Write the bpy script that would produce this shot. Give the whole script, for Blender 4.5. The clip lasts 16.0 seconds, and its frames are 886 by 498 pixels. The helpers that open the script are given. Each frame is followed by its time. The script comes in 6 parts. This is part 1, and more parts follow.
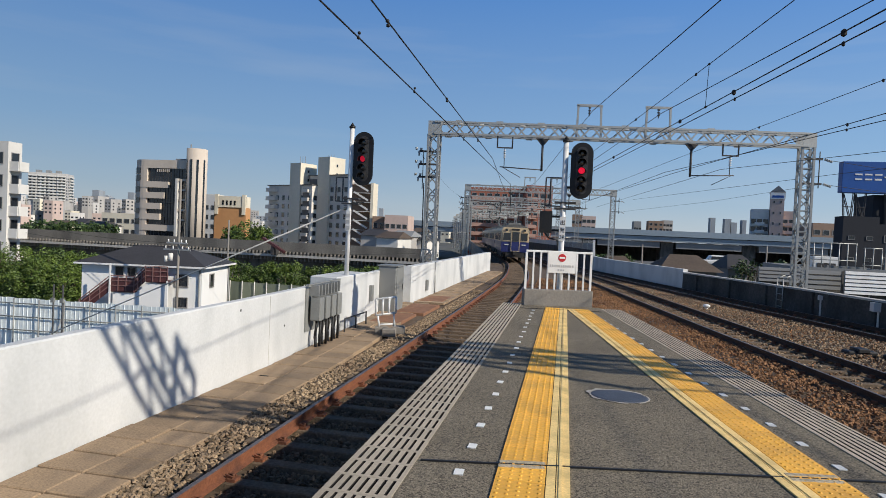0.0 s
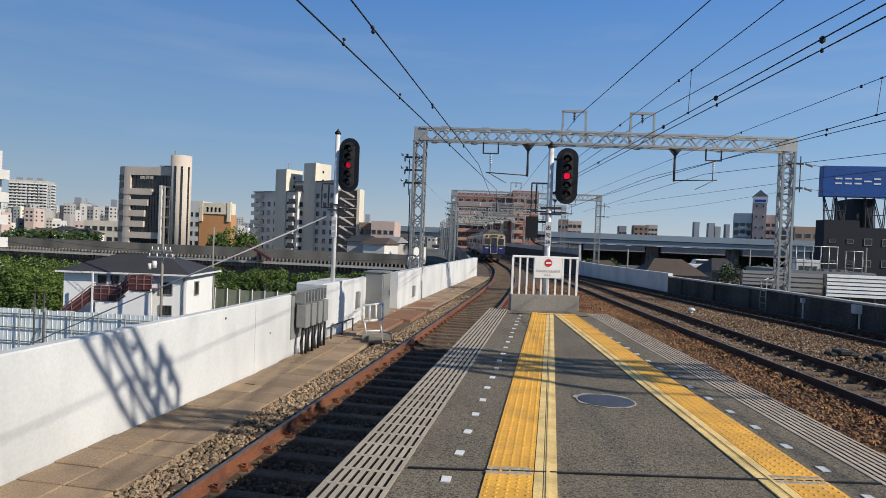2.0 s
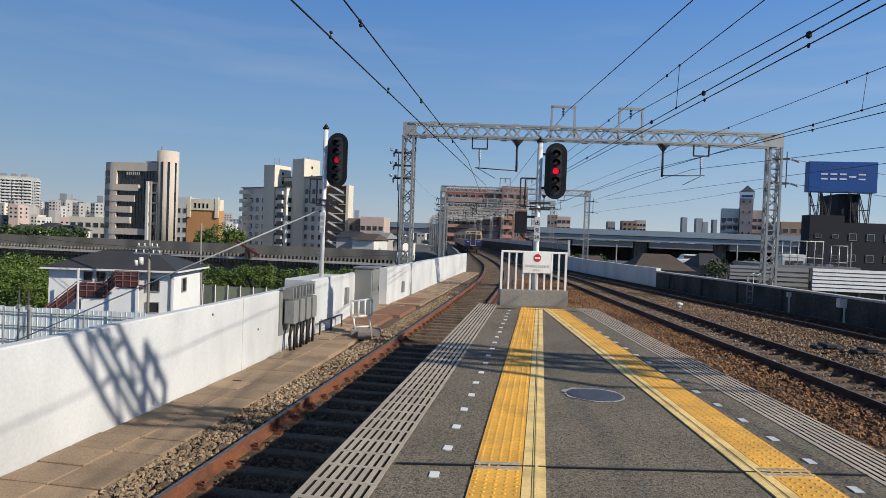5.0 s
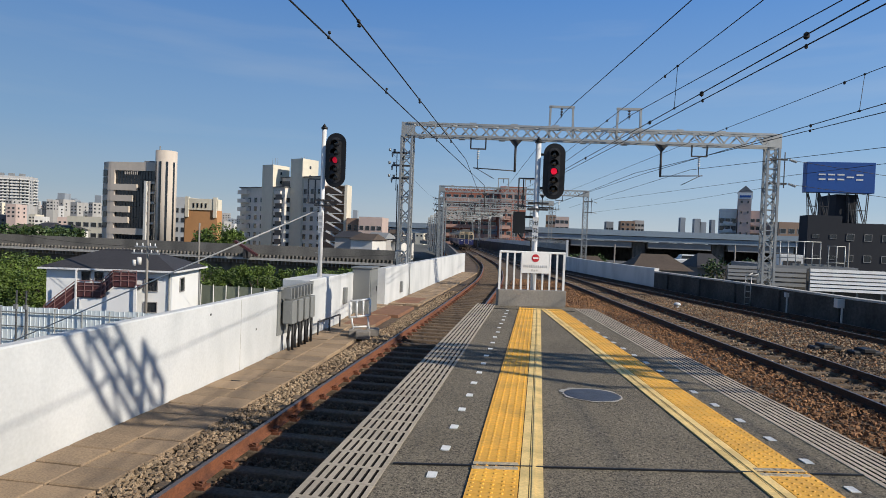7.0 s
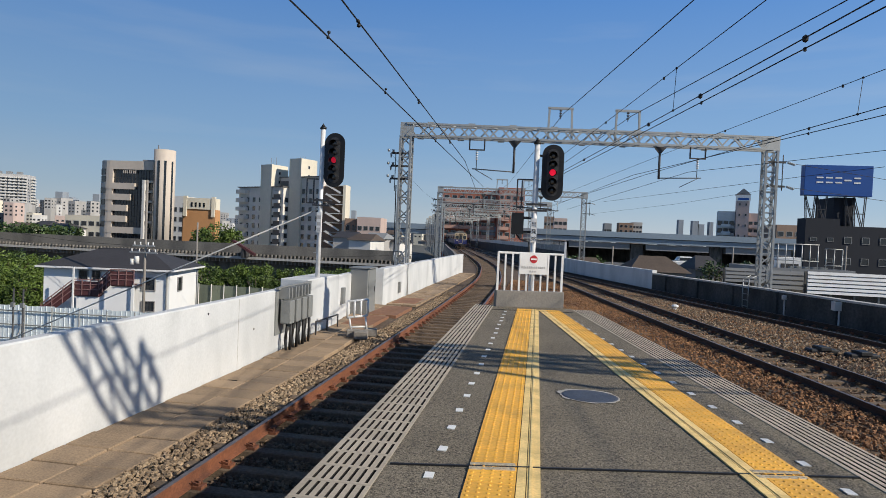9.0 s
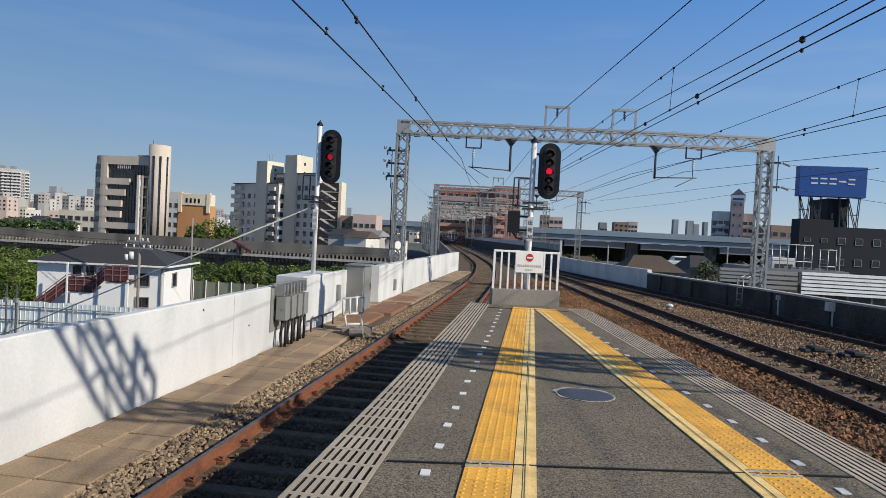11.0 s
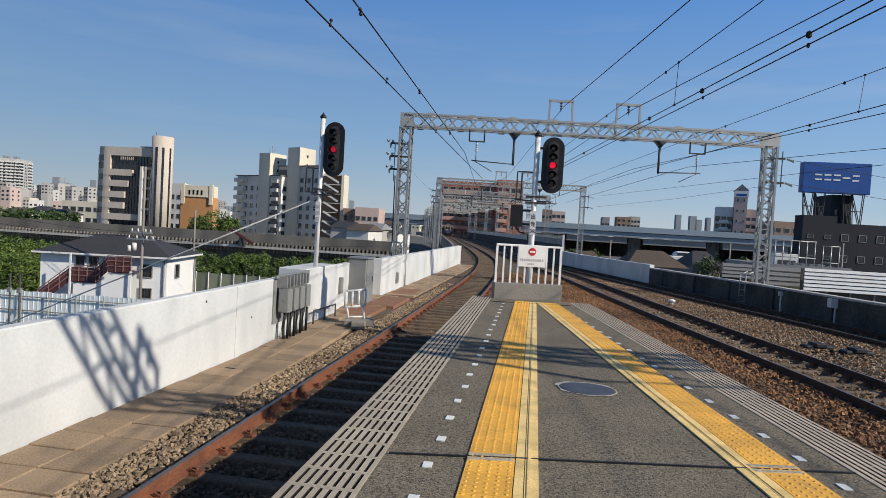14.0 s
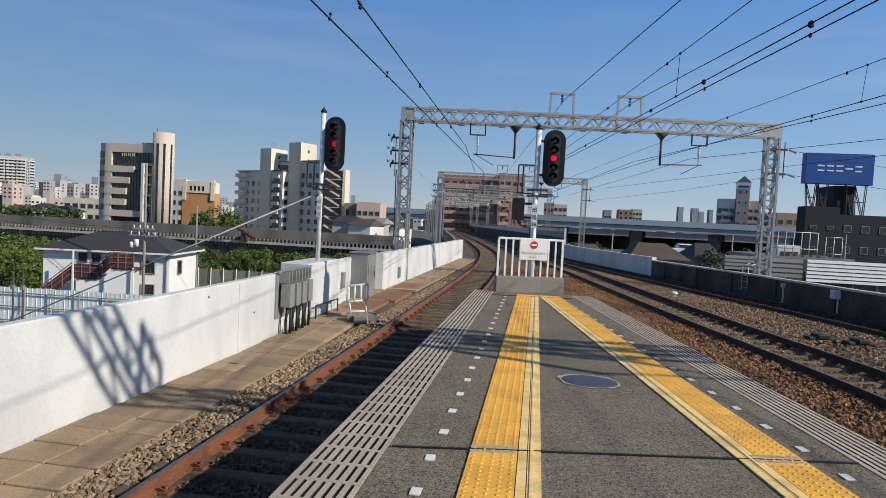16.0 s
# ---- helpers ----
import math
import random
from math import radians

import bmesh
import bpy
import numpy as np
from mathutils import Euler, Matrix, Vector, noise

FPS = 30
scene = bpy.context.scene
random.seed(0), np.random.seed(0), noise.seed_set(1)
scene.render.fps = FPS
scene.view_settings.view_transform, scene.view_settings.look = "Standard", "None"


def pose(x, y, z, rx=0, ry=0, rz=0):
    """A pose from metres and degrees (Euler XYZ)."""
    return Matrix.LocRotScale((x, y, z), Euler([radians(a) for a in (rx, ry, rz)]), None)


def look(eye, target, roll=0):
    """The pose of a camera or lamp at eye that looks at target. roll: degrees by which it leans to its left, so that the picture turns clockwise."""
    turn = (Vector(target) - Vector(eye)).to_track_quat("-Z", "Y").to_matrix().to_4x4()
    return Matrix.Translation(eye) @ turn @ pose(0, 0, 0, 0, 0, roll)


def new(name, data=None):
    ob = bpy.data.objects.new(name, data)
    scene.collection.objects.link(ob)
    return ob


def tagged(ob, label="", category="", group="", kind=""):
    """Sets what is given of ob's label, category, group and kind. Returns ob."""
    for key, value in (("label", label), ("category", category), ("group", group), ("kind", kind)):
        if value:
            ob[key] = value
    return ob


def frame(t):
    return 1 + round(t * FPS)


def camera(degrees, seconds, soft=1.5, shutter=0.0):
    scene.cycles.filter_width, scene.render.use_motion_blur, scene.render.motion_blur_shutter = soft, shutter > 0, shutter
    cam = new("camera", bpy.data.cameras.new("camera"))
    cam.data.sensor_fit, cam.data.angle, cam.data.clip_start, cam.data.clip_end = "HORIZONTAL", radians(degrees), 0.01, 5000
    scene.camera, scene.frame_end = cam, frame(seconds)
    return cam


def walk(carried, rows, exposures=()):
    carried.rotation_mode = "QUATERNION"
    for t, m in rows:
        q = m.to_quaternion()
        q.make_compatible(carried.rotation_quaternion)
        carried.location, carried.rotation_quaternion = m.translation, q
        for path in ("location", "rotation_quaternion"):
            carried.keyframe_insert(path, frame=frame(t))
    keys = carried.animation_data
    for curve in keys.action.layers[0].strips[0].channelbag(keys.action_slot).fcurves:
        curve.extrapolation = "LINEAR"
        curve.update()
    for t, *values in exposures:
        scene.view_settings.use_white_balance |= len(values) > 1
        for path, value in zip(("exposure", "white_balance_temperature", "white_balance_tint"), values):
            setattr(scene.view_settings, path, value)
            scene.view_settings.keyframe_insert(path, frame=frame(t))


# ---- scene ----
# x to the right, y along the platform, z = 0 on the platform; rails 1.05 m below.
cam = camera(72, 16.0, soft=0.7)
ROWS = [
    (0, -0.017, -0.038, 1.505, 88.492, -2.628, 11.393),
    (0.5, -0.016, -0.037, 1.505, 88.605, -2.549, 11.077),
    (1, -0.015, -0.036, 1.51, 88.767, -2.389, 10.773),
    (1.5, -0.008, -0.031, 1.509, 88.976, -2.279, 10.46),
    (2, -0.011, -0.031, 1.509, 89.076, -2.276, 10.145),
    (2.5, -0.012, -0.024, 1.504, 89.069, -2.292, 9.903),
    (3, -0.013, -0.014, 1.501, 88.936, -2.268, 9.643),
    (3.5, -0.015, -0.004, 1.499, 88.801, -2.264, 9.391),
    (4, -0.009, 0.002, 1.497, 88.724, -2.202, 9.242),
    (6.5, -0.002, 0.006, 1.499, 88.718, -2.166, 9.082),
    (7, -0, 0, 1.5, 88.726, -2.199, 9.01),
    (7.5, 0.002, -0.002, 1.498, 88.747, -2.264, 8.967),
    (8, 0.001, -0.003, 1.497, 88.79, -2.348, 8.93),
    (8.5, -0.001, -0.002, 1.498, 88.786, -2.468, 8.881),
    (9, -0.001, 0.003, 1.496, 88.805, -2.529, 8.852),
    (11.5, -0.019, 0.005, 1.493, 88.588, -3.08, 8.324),
    (12, -0.019, 0.005, 1.493, 88.559, -3.162, 8.277),
    (12.5, -0.017, 0.004, 1.491, 88.469, -3.196, 8.315),
    (13, -0.02, 0.007, 1.489, 88.296, -3.265, 8.401),
    (13.5, -0.025, 0.003, 1.487, 88.136, -3.332, 8.499),
    (14, -0.028, 0.004, 1.49, 88.009, -3.398, 8.648),
    (14.5, -0.028, 0.009, 1.489, 87.944, -3.363, 8.746),
    (15, -0.031, 0.009, 1.488, 87.857, -3.31, 8.758),
    (15.5, -0.032, 0.012, 1.486, 87.71, -3.158, 8.757),
    (16, -0.023, 0.009, 1.485, 87.447, -2.959, 8.813),
]
walk(cam, [(r[0], pose(*r[1:])) for r in ROWS], [(0, 0.0), (16, 0.0)])

# ---- world and sun ----
SUN_WAY = Vector((-1.6, 0.5, -1.0))
world = bpy.data.worlds.new("sky")
scene.world = world
world.use_nodes = True
wn = world.node_tree.nodes
sky = wn.new("ShaderNodeTexSky")
sky.sky_type, sky.sun_disc = "NISHITA", False
sky.sun_elevation, sky.sun_rotation = radians(30.8), radians(107)
sky.air_density, sky.dust_density, sky.ozone_density = 1.0, 0.3, 4.0
wn["Background"].inputs[1].default_value = 0.1
# spring haze: the sky pales towards the horizon all round
wl = world.node_tree.links
coord, split, haze, blend = wn.new("ShaderNodeTexCoord"), wn.new("ShaderNodeSeparateXYZ"), wn.new("ShaderNodeMapRange"), wn.new("ShaderNodeMix")
haze.interpolation_type, blend.data_type = "SMOOTHERSTEP", "RGBA"
haze.inputs[1].default_value, haze.inputs[2].default_value = -0.1, 0.35
haze.inputs[3].default_value, haze.inputs[4].default_value = 0.96, 0.88
tint = wn.new("ShaderNodeValToRGB")
for pos, col in ((0.0, (0.5, 0.555, 0.59, 1)), (0.055, (0.36, 0.485, 0.61, 1)), (0.14, (0.24, 0.41, 0.64, 1)), (0.4, (0.075, 0.24, 0.62, 1)), (0.6, (0.04, 0.125, 0.32, 1)), (1.0, (0.025, 0.065, 0.15, 1))):
    e = tint.color_ramp.elements[0] if pos == 0 else tint.color_ramp.elements[-1] if pos == 1 else tint.color_ramp.elements.new(pos)
    e.position, e.color = pos, col
gain = wn.new("ShaderNodeVectorMath")
gain.operation = "SCALE"
gain.inputs["Scale"].default_value = 10.0
wl.new(tint.outputs[0], gain.inputs[0])
cloud_map, cloud, cloud_fac, veil = wn.new("ShaderNodeMapping"), wn.new("ShaderNodeTexNoise"), wn.new("ShaderNodeMapRange"), wn.new("ShaderNodeMix")
cloud_map.inputs["Scale"].default_value = (1.3, 1.3, 11.0)
cloud.inputs["Scale"].default_value, cloud.inputs["Detail"].default_value = 1.6, 6.0
cloud_fac.inputs[1].default_value, cloud_fac.inputs[2].default_value, cloud_fac.inputs[4].default_value = 0.52, 0.8, 0.22
veil.data_type = "RGBA"
veil.inputs[7].default_value = (5.6, 6.1, 6.6, 1)
wl.new(coord.outputs["Generated"], cloud_map.inputs[0])
wl.new(cloud_map.outputs[0], cloud.inputs["Vector"])
wl.new(cloud.outputs[0], cloud_fac.inputs[0])
wl.new(cloud_fac.outputs[0], veil.inputs[0])
wl.new(gain.outputs[0], veil.inputs[6])
wl.new(veil.outputs[2], blend.inputs[7])
wl.new(coord.outputs["Generated"], split.inputs[0])
wl.new(split.outputs[2], haze.inputs[0])
wl.new(split.outputs[2], tint.inputs[0])
wl.new(haze.outputs[0], blend.inputs[0])
wl.new(sky.outputs[0], blend.inputs[6])
# the sky is brighter on the sun's side
side, glare = wn.new("ShaderNodeMapRange"), wn.new("ShaderNodeVectorMath")
side.inputs[1].default_value, side.inputs[2].default_value = -1.0, 1.0
side.inputs[3].default_value, side.inputs[4].default_value = 0.8, 1.2
glare.operation = "SCALE"
wl.new(split.outputs[0], side.inputs[0])
wl.new(side.outputs[0], glare.inputs["Scale"])
wl.new(blend.outputs[2], glare.inputs[0])
wl.new(glare.outputs[0], wn["Background"].inputs[0])
sun = new("sun", bpy.data.lights.new("sun", "SUN"))
sun.data.energy, sun.data.angle, sun.data.color = 4.95, radians(0.53), (1.0, 0.915, 0.775)
sun.matrix_world = look((30, -12, 20), Vector((30, -12, 20)) + SUN_WAY)


# ---- materials ----
def material(name, colour, rough=0.8, metal=0.0, vary=0.15, grain=30.0, stain=1.5, bump=0.15, second=None, spots=0.5, island=0.0, coat=0.0, streaks=0.0):
    """Base colour with a fine grain, larger stains towards a second colour, and a fine relief."""
    m = bpy.data.materials.new(name)
    m.use_nodes = True
    n, l = m.node_tree.nodes, m.node_tree.links
    bsdf = n["Principled BSDF"]
    bsdf.inputs["Roughness"].default_value, bsdf.inputs["Metallic"].default_value = rough, metal
    bsdf.inputs["Coat Weight"].default_value = coat
    geo = n.new("ShaderNodeNewGeometry")
    fine, big = n.new("ShaderNodeTexNoise"), n.new("ShaderNodeTexNoise")
    for tex, scale, detail in ((fine, grain, 6), (big, stain, 5)):
        tex.inputs["Scale"].default_value, tex.inputs["Detail"].default_value = scale, detail
        l.new(geo.outputs["Position"], tex.inputs["Vector"])
    if streaks:
        mp = n.new("ShaderNodeMapping")
        mp.inputs["Scale"].default_value = (1, 1, 1 / streaks)
        l.new(geo.outputs["Position"], mp.inputs[0])
        l.new(mp.outputs[0], big.inputs["Vector"])
    colour = tuple(c * 0.78 for c in colour)
    second = second and tuple(c * 0.78 for c in second)
    sec = second or tuple(c * 0.6 for c in colour)
    ramp = n.new("ShaderNodeValToRGB")
    ramp.color_ramp.elements[0].position, ramp.color_ramp.elements[1].position = 0.42, 0.72
    ramp.color_ramp.elements[0].color, ramp.color_ramp.elements[1].color = (0, 0, 0, 1), (spots, spots, spots, 1)
    l.new(big.outputs[0], ramp.inputs[0])
    mix = n.new("ShaderNodeMix")
    mix.data_type = "RGBA"
    mix.inputs[6].default_value, mix.inputs[7].default_value = (*colour, 1), (*sec, 1)
    l.new(ramp.outputs[0], mix.inputs[0])
    hsv = n.new("ShaderNodeHueSaturation")
    l.new(mix.outputs[2], hsv.inputs["Color"])
    mr = n.new("ShaderNodeMapRange")
    mr.inputs[1].default_value, mr.inputs[2].default_value = 0.25, 0.75
    mr.inputs[3].default_value, mr.inputs[4].default_value = 1 - vary, 1 + vary
    l.new(fine.outputs[0], mr.inputs[0])
    value = mr.outputs[0]
    if island:
        mr2 = n.new("ShaderNodeMapRange")
        mr2.inputs[3].default_value, mr2.inputs[4].default_value = 1 - island, 1 + island
        info = n.new("ShaderNodeObjectInfo")
        add = n.new("ShaderNodeMath")
        add.operation = "ADD"
        frac = n.new("ShaderNodeMath")
        frac.operation = "FRACT"
        l.new(geo.outputs["Random Per Island"], add.inputs[0])
        l.new(info.outputs["Random"], add.inputs[1])
        l.new(add.outputs[0], frac.inputs[0])
        l.new(frac.outputs[0], mr2.inputs[0])
        mul = n.new("ShaderNodeMath")
        mul.operation = "MULTIPLY"
        l.new(value, mul.inputs[0])
        l.new(mr2.outputs[0], mul.inputs[1])
        value = mul.outputs[0]
    l.new(value, hsv.inputs["Value"])
    l.new(hsv.outputs[0], bsdf.inputs["Base Color"])
    if bump:
        b = n.new("ShaderNodeBump")
        b.inputs["Strength"].default_value, b.inputs["Distance"].default_value = bump, 0.02
        l.new(fine.outputs[0], b.inputs["Height"])
        l.new(b.outputs[0], bsdf.inputs["Normal"])
    return m


def glow(name, colour, strength):
    m = bpy.data.materials.new(name)
    m.use_nodes = True
    b = m.node_tree.nodes["Principled BSDF"]
    b.inputs["Base Color"].default_value = (*colour, 1)
    b.inputs["Emission Color"].default_value = (*colour, 1)
    b.inputs["Emission Strength"].default_value = strength
    return m


def asphalt():
    """Worn asphalt: stones of about a centimetre in a dark binder, pits between them, broad paler and darker patches."""
    m = material("asphalt", (0.255, 0.215, 0.155), 0.93, vary=0.4, grain=120, stain=0.9, bump=0.0, second=(0.185, 0.155, 0.11), spots=0.9)
    n, l = m.node_tree.nodes, m.node_tree.links
    bsdf = n["Principled BSDF"]
    geo = n.new("ShaderNodeNewGeometry")
    cell, pits = n.new("ShaderNodeTexVoronoi"), n.new("ShaderNodeTexNoise")
    cell.inputs["Scale"].default_value = 110.0
    pits.inputs["Scale"].default_value, pits.inputs["Detail"].default_value = 62.0, 3.0
    for tex in (cell, pits):
        l.new(geo.outputs["Position"], tex.inputs["Vector"])
    grey, ramp, dark, mul = n.new("ShaderNodeSeparateColor"), n.new("ShaderNodeMapRange"), n.new("ShaderNodeMapRange"), n.new("ShaderNodeMath")
    l.new(cell.outputs["Color"], grey.inputs[0])
    ramp.inputs[3].default_value, ramp.inputs[4].default_value = 0.5, 1.4
    l.new(grey.outputs[0], ramp.inputs[0])
    dark.inputs[1].default_value, dark.inputs[2].default_value, dark.inputs[3].default_value, dark.inputs[4].default_value = 0.34, 0.47, 0.3, 1.0
    l.new(pits.outputs[0], dark.inputs[0])
    mul.operation = "MULTIPLY"
    l.new(ramp.outputs[0], mul.inputs[0])
    l.new(dark.outputs[0], mul.inputs[1])
    hsv = next(k for k in n if k.bl_idname == "ShaderNodeHueSaturation")
    shade = n.new("ShaderNodeVectorMath")
    shade.operation = "SCALE"
    l.new(hsv.outputs[0], shade.inputs[0])
    l.new(mul.outputs[0], shade.inputs["Scale"])
    l.new(shade.outputs[0], bsdf.inputs["Base Color"])
    b = n.new("ShaderNodeBump")
    b.inputs["Strength"].default_value, b.inputs["Distance"].default_value = 0.7, 0.006
    l.new(mul.outputs[0], b.inputs["Height"])
    l.new(b.outputs[0], bsdf.inputs["Normal"])
    return m


ASPHALT = asphalt()
YELLOW = material("yellow_tile", (1.1, 0.575, 0.075), 0.6, vary=0.14, grain=40, stain=3, bump=0.1, second=(0.62, 0.33, 0.07), spots=0.55, island=0.08)
CREAM_LINE = material("worn_cream", (1.14, 0.82, 0.33), 0.7, vary=0.15, grain=60, stain=4, second=(0.5, 0.36, 0.14), spots=0.6)
FRP = material("edge_plate", (0.56, 0.48, 0.37), 0.75, vary=0.12, grain=50, stain=2, second=(0.4, 0.34, 0.26), spots=0.7, island=0.09)
WHITE_MARK = material("white_mark", (0.98, 0.98, 0.95), 0.6, vary=0.06, grain=60, stain=12, spots=0.35)
WALL_WHITE = material("white_wall_paint", (0.79, 0.8, 0.8), 0.78, vary=0.06, grain=25, stain=0.9, bump=0.15, second=(0.55, 0.57, 0.575), spots=0.85, streaks=2.5)
# shade inside the edge plate slots, put into the colour of their sides
SLOT_SHADE = material("slot_shade", (0.035, 0.03, 0.026), 0.95, vary=0.3, grain=60, stain=5)
CONCRETE = material("concrete", (0.32, 0.29, 0.255), 0.9, vary=0.18, grain=30, stain=1.0, bump=0.3, second=(0.2, 0.19, 0.175), spots=0.8, streaks=3, island=0.06)
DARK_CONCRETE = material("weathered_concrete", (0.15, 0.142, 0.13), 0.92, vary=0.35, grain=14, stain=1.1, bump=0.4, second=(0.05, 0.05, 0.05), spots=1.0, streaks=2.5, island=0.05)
SLAB = material("walkway_slab", (0.4, 0.285, 0.18), 0.92, vary=0.3, grain=45, stain=1.6, bump=0.35, second=(0.26, 0.19, 0.13), spots=0.85, island=0.2)
# brown bed set darker than its stones, putting shade into the gaps
BALLAST = material("ballast", (0.15, 0.105, 0.07), 0.95, vary=0.45, grain=14, stain=0.6, bump=1.0, second=(0.09, 0.055, 0.035), spots=0.8)
STONE = material("ballast_stone", (0.4, 0.295, 0.19), 0.95, vary=0.25, grain=40, stain=0.6, bump=0.3, second=(0.2, 0.13, 0.085), spots=0.8, island=0.45)
# browner track stones, darkened further to deepen the platform's shadow on them
DARK_STONE = material("shadow_brown_stone", (0.21, 0.14, 0.085), 0.95, vary=0.25, grain=40, stain=0.6, bump=0.3, second=(0.1, 0.065, 0.045), spots=0.8, island=0.45)
RUST_STONE = material("rusty_stone", (0.36, 0.185, 0.085), 0.95, vary=0.25, grain=40, stain=0.5, bump=0.3, second=(0.16, 0.085, 0.05), spots=0.8, island=0.45)
RUST = material("rusty_rail", (0.26, 0.095, 0.045), 0.8, vary=0.3, grain=35, stain=3, bump=0.25, second=(0.11, 0.045, 0.028), spots=0.8)
RAIL_TOP = material("rail_head", (0.3, 0.24, 0.21), 0.45, metal=0.7, vary=0.15, grain=30, stain=2, bump=0.05)
SLEEPER = material("sleeper", (0.19, 0.135, 0.09), 0.95, vary=0.4, grain=30, stain=1.5, bump=0.4, second=(0.09, 0.065, 0.045), spots=0.8, island=0.15)
# brown of used rails, darkened further for the shade on their near sides
DARK_RUST = material("dark_brown_rail", (0.075, 0.04, 0.026), 0.8, vary=0.3, grain=35, stain=3, bump=0.25, second=(0.035, 0.022, 0.017), spots=0.8)
# stained concrete, its base colour darkened to deepen the shade on sunless faces
PARAPET_SHADE = material("shade_dark_concrete", (0.1, 0.095, 0.088), 0.93, vary=0.35, grain=10, stain=0.9, bump=0.4, second=(0.03, 0.03, 0.031), spots=1.0, streaks=2.0, island=0.05)
COPING = material("pale_coping", (0.62, 0.6, 0.56), 0.85, vary=0.15, grain=20, stain=1.5, bump=0.2, second=(0.4, 0.39, 0.37), spots=0.7)
VIADUCT_GREY = material("viaduct_concrete", (0.25, 0.232, 0.205), 0.92, vary=0.25, grain=6, stain=0.35, bump=0.3, second=(0.1, 0.096, 0.09), spots=0.9, streaks=3)
GALV = material("galvanised_steel", (0.46, 0.47, 0.46), 0.5, metal=0.45, vary=0.1, grain=20, stain=2.5, bump=0.08, second=(0.42, 0.42, 0.41), spots=0.6)
DARK_STEEL = material("dark_steel", (0.075, 0.075, 0.08), 0.65, metal=0.3, vary=0.2, grain=30, stain=2)
BLACK = material("black_paint", (0.012, 0.012, 0.014), 0.55, vary=0.2, grain=30, stain=3)
LENS_DARK = material("dark_lens", (0.02, 0.02, 0.022), 0.15, vary=0.1, grain=30, stain=3, bump=0, coat=0.5)
WIRE = material("wire", (0.025, 0.024, 0.024), 0.6, metal=0.4, vary=0.1, grain=20, stain=3, bump=0)
WHITE_PAINT = material("white_paint", (0.95, 0.95, 0.94), 0.45, vary=0.04, grain=30, stain=2, bump=0.04, second=(0.62, 0.6, 0.56), spots=0.4)
GREY_PAINT = material("grey_cabinet_paint", (0.27, 0.28, 0.275), 0.5, vary=0.1, grain=30, stain=2, bump=0.06, second=(0.27, 0.27, 0.26), spots=0.5)
RED_LED = glow("red_lamp", (0.9, 0.012, 0.05), 0.75)
RED_DIM = glow("dim_red_lamp", (0.7, 0.012, 0.045), 0.5)
GROUND = material("town_ground", (0.14, 0.135, 0.125), 0.95, vary=0.3, grain=2, stain=0.05, bump=0.1, second=(0.09, 0.1, 0.07), spots=0.8)


# ---- building helpers ----
def bearing(h):
    """Metres to the side for each metre ahead, for a sight line h units across the view from the eye."""
    return math.tan(math.atan((h - 784) / 1079) - 0.1572)


def height(h, v, far):
    """The height of a sight line (h across, v down) at far metres ahead of the eye."""
    return 1.5 + (421.5 + (h - 955) * 0.0384 - v) * far * (0.9877 - 0.1565 * bearing(h)) / 1079


def box(bm, x0, x1, y0, y1, z0, z1, m=None):
    c = [bm.verts.new(p) for p in ((x0, y0, z0), (x1, y0, z0), (x1, y1, z0), (x0, y1, z0), (x0, y0, z1), (x1, y0, z1), (x1, y1, z1), (x0, y1, z1))]
    if m is not None:
        for v in c:
            v.co = m @ v.co
    for f in ((0, 3, 2, 1), (4, 5, 6, 7), (0, 1, 5, 4), (1, 2, 6, 5), (2, 3, 7, 6), (3, 0, 4, 7)):
        bm.faces.new([c[i] for i in f])
    return bm


def tube(bm, p, q, r, n=8, r2=None):
    """A round bar from p to q."""
    p, q = Vector(p), Vector(q)
    turn = (q - p).to_track_quat("Z", "Y").to_matrix()
    rings = []
    for c, rr in ((p, r), (q, r if r2 is None else r2)):
        rings.append([bm.verts.new(c + turn @ Vector((rr * math.cos(2 * math.pi * i / n), rr * math.sin(2 * math.pi * i / n), 0))) for i in range(n)])
    for i in range(n):
        f = bm.faces.new((rings[0][i], rings[0][(i + 1) % n], rings[1][(i + 1) % n], rings[1][i]))
        f.smooth = n > 5
    bm.faces.new(rings[0][::-1])
    bm.faces.new(rings[1])
    return bm


def bar(bm, p, q, w, d=None):
    """A square bar from p to q."""
    p, q = Vector(p), Vector(q)
    turn = (q - p).to_track_quat("Z", "X").to_matrix().to_4x4()
    d = d or w
    return box(bm, -w / 2, w / 2, -d / 2, d / 2, 0, (q - p).length, Matrix.Translation(p) @ turn)


def mesh_of(name, bm, mat, bevel=0.0):
    if bevel:
        bmesh.ops.bevel(bm, geom=list(bm.edges), offset=bevel, segments=1, affect="EDGES", clamp_overlap=True)
    me = bpy.data.meshes.new(name)
    bm.to_mesh(me)
    bm.free()
    for m in (mat if isinstance(mat, (list, tuple)) else (mat,)):
        me.materials.append(m)
    return me


def part(name, bm, mat, parent, label="", bevel=0.0):
    ob = new(name, mesh_of(name, bm, mat, bevel))
    ob.parent = parent
    if label:
        ob["label"] = label
    return ob


def piece(name, me, parent, m):
    """One more object on a shared mesh."""
    ob = new(name, me)
    ob.parent = parent
    ob.matrix_basis = m
    return ob


def thing(name, label, category, m=None, group="", kind=""):
    ob = new(name)
    ob.empty_display_size = 0.2
    if m is not None:
        ob.matrix_basis = m
    return tagged(ob, label, category, group, kind)


def solid(name, bm, mat, label, category, kind="", group="", bevel=0.0):
    return tagged(new(name, mesh_of(name, bm, mat, bevel)), label, category, group, kind)


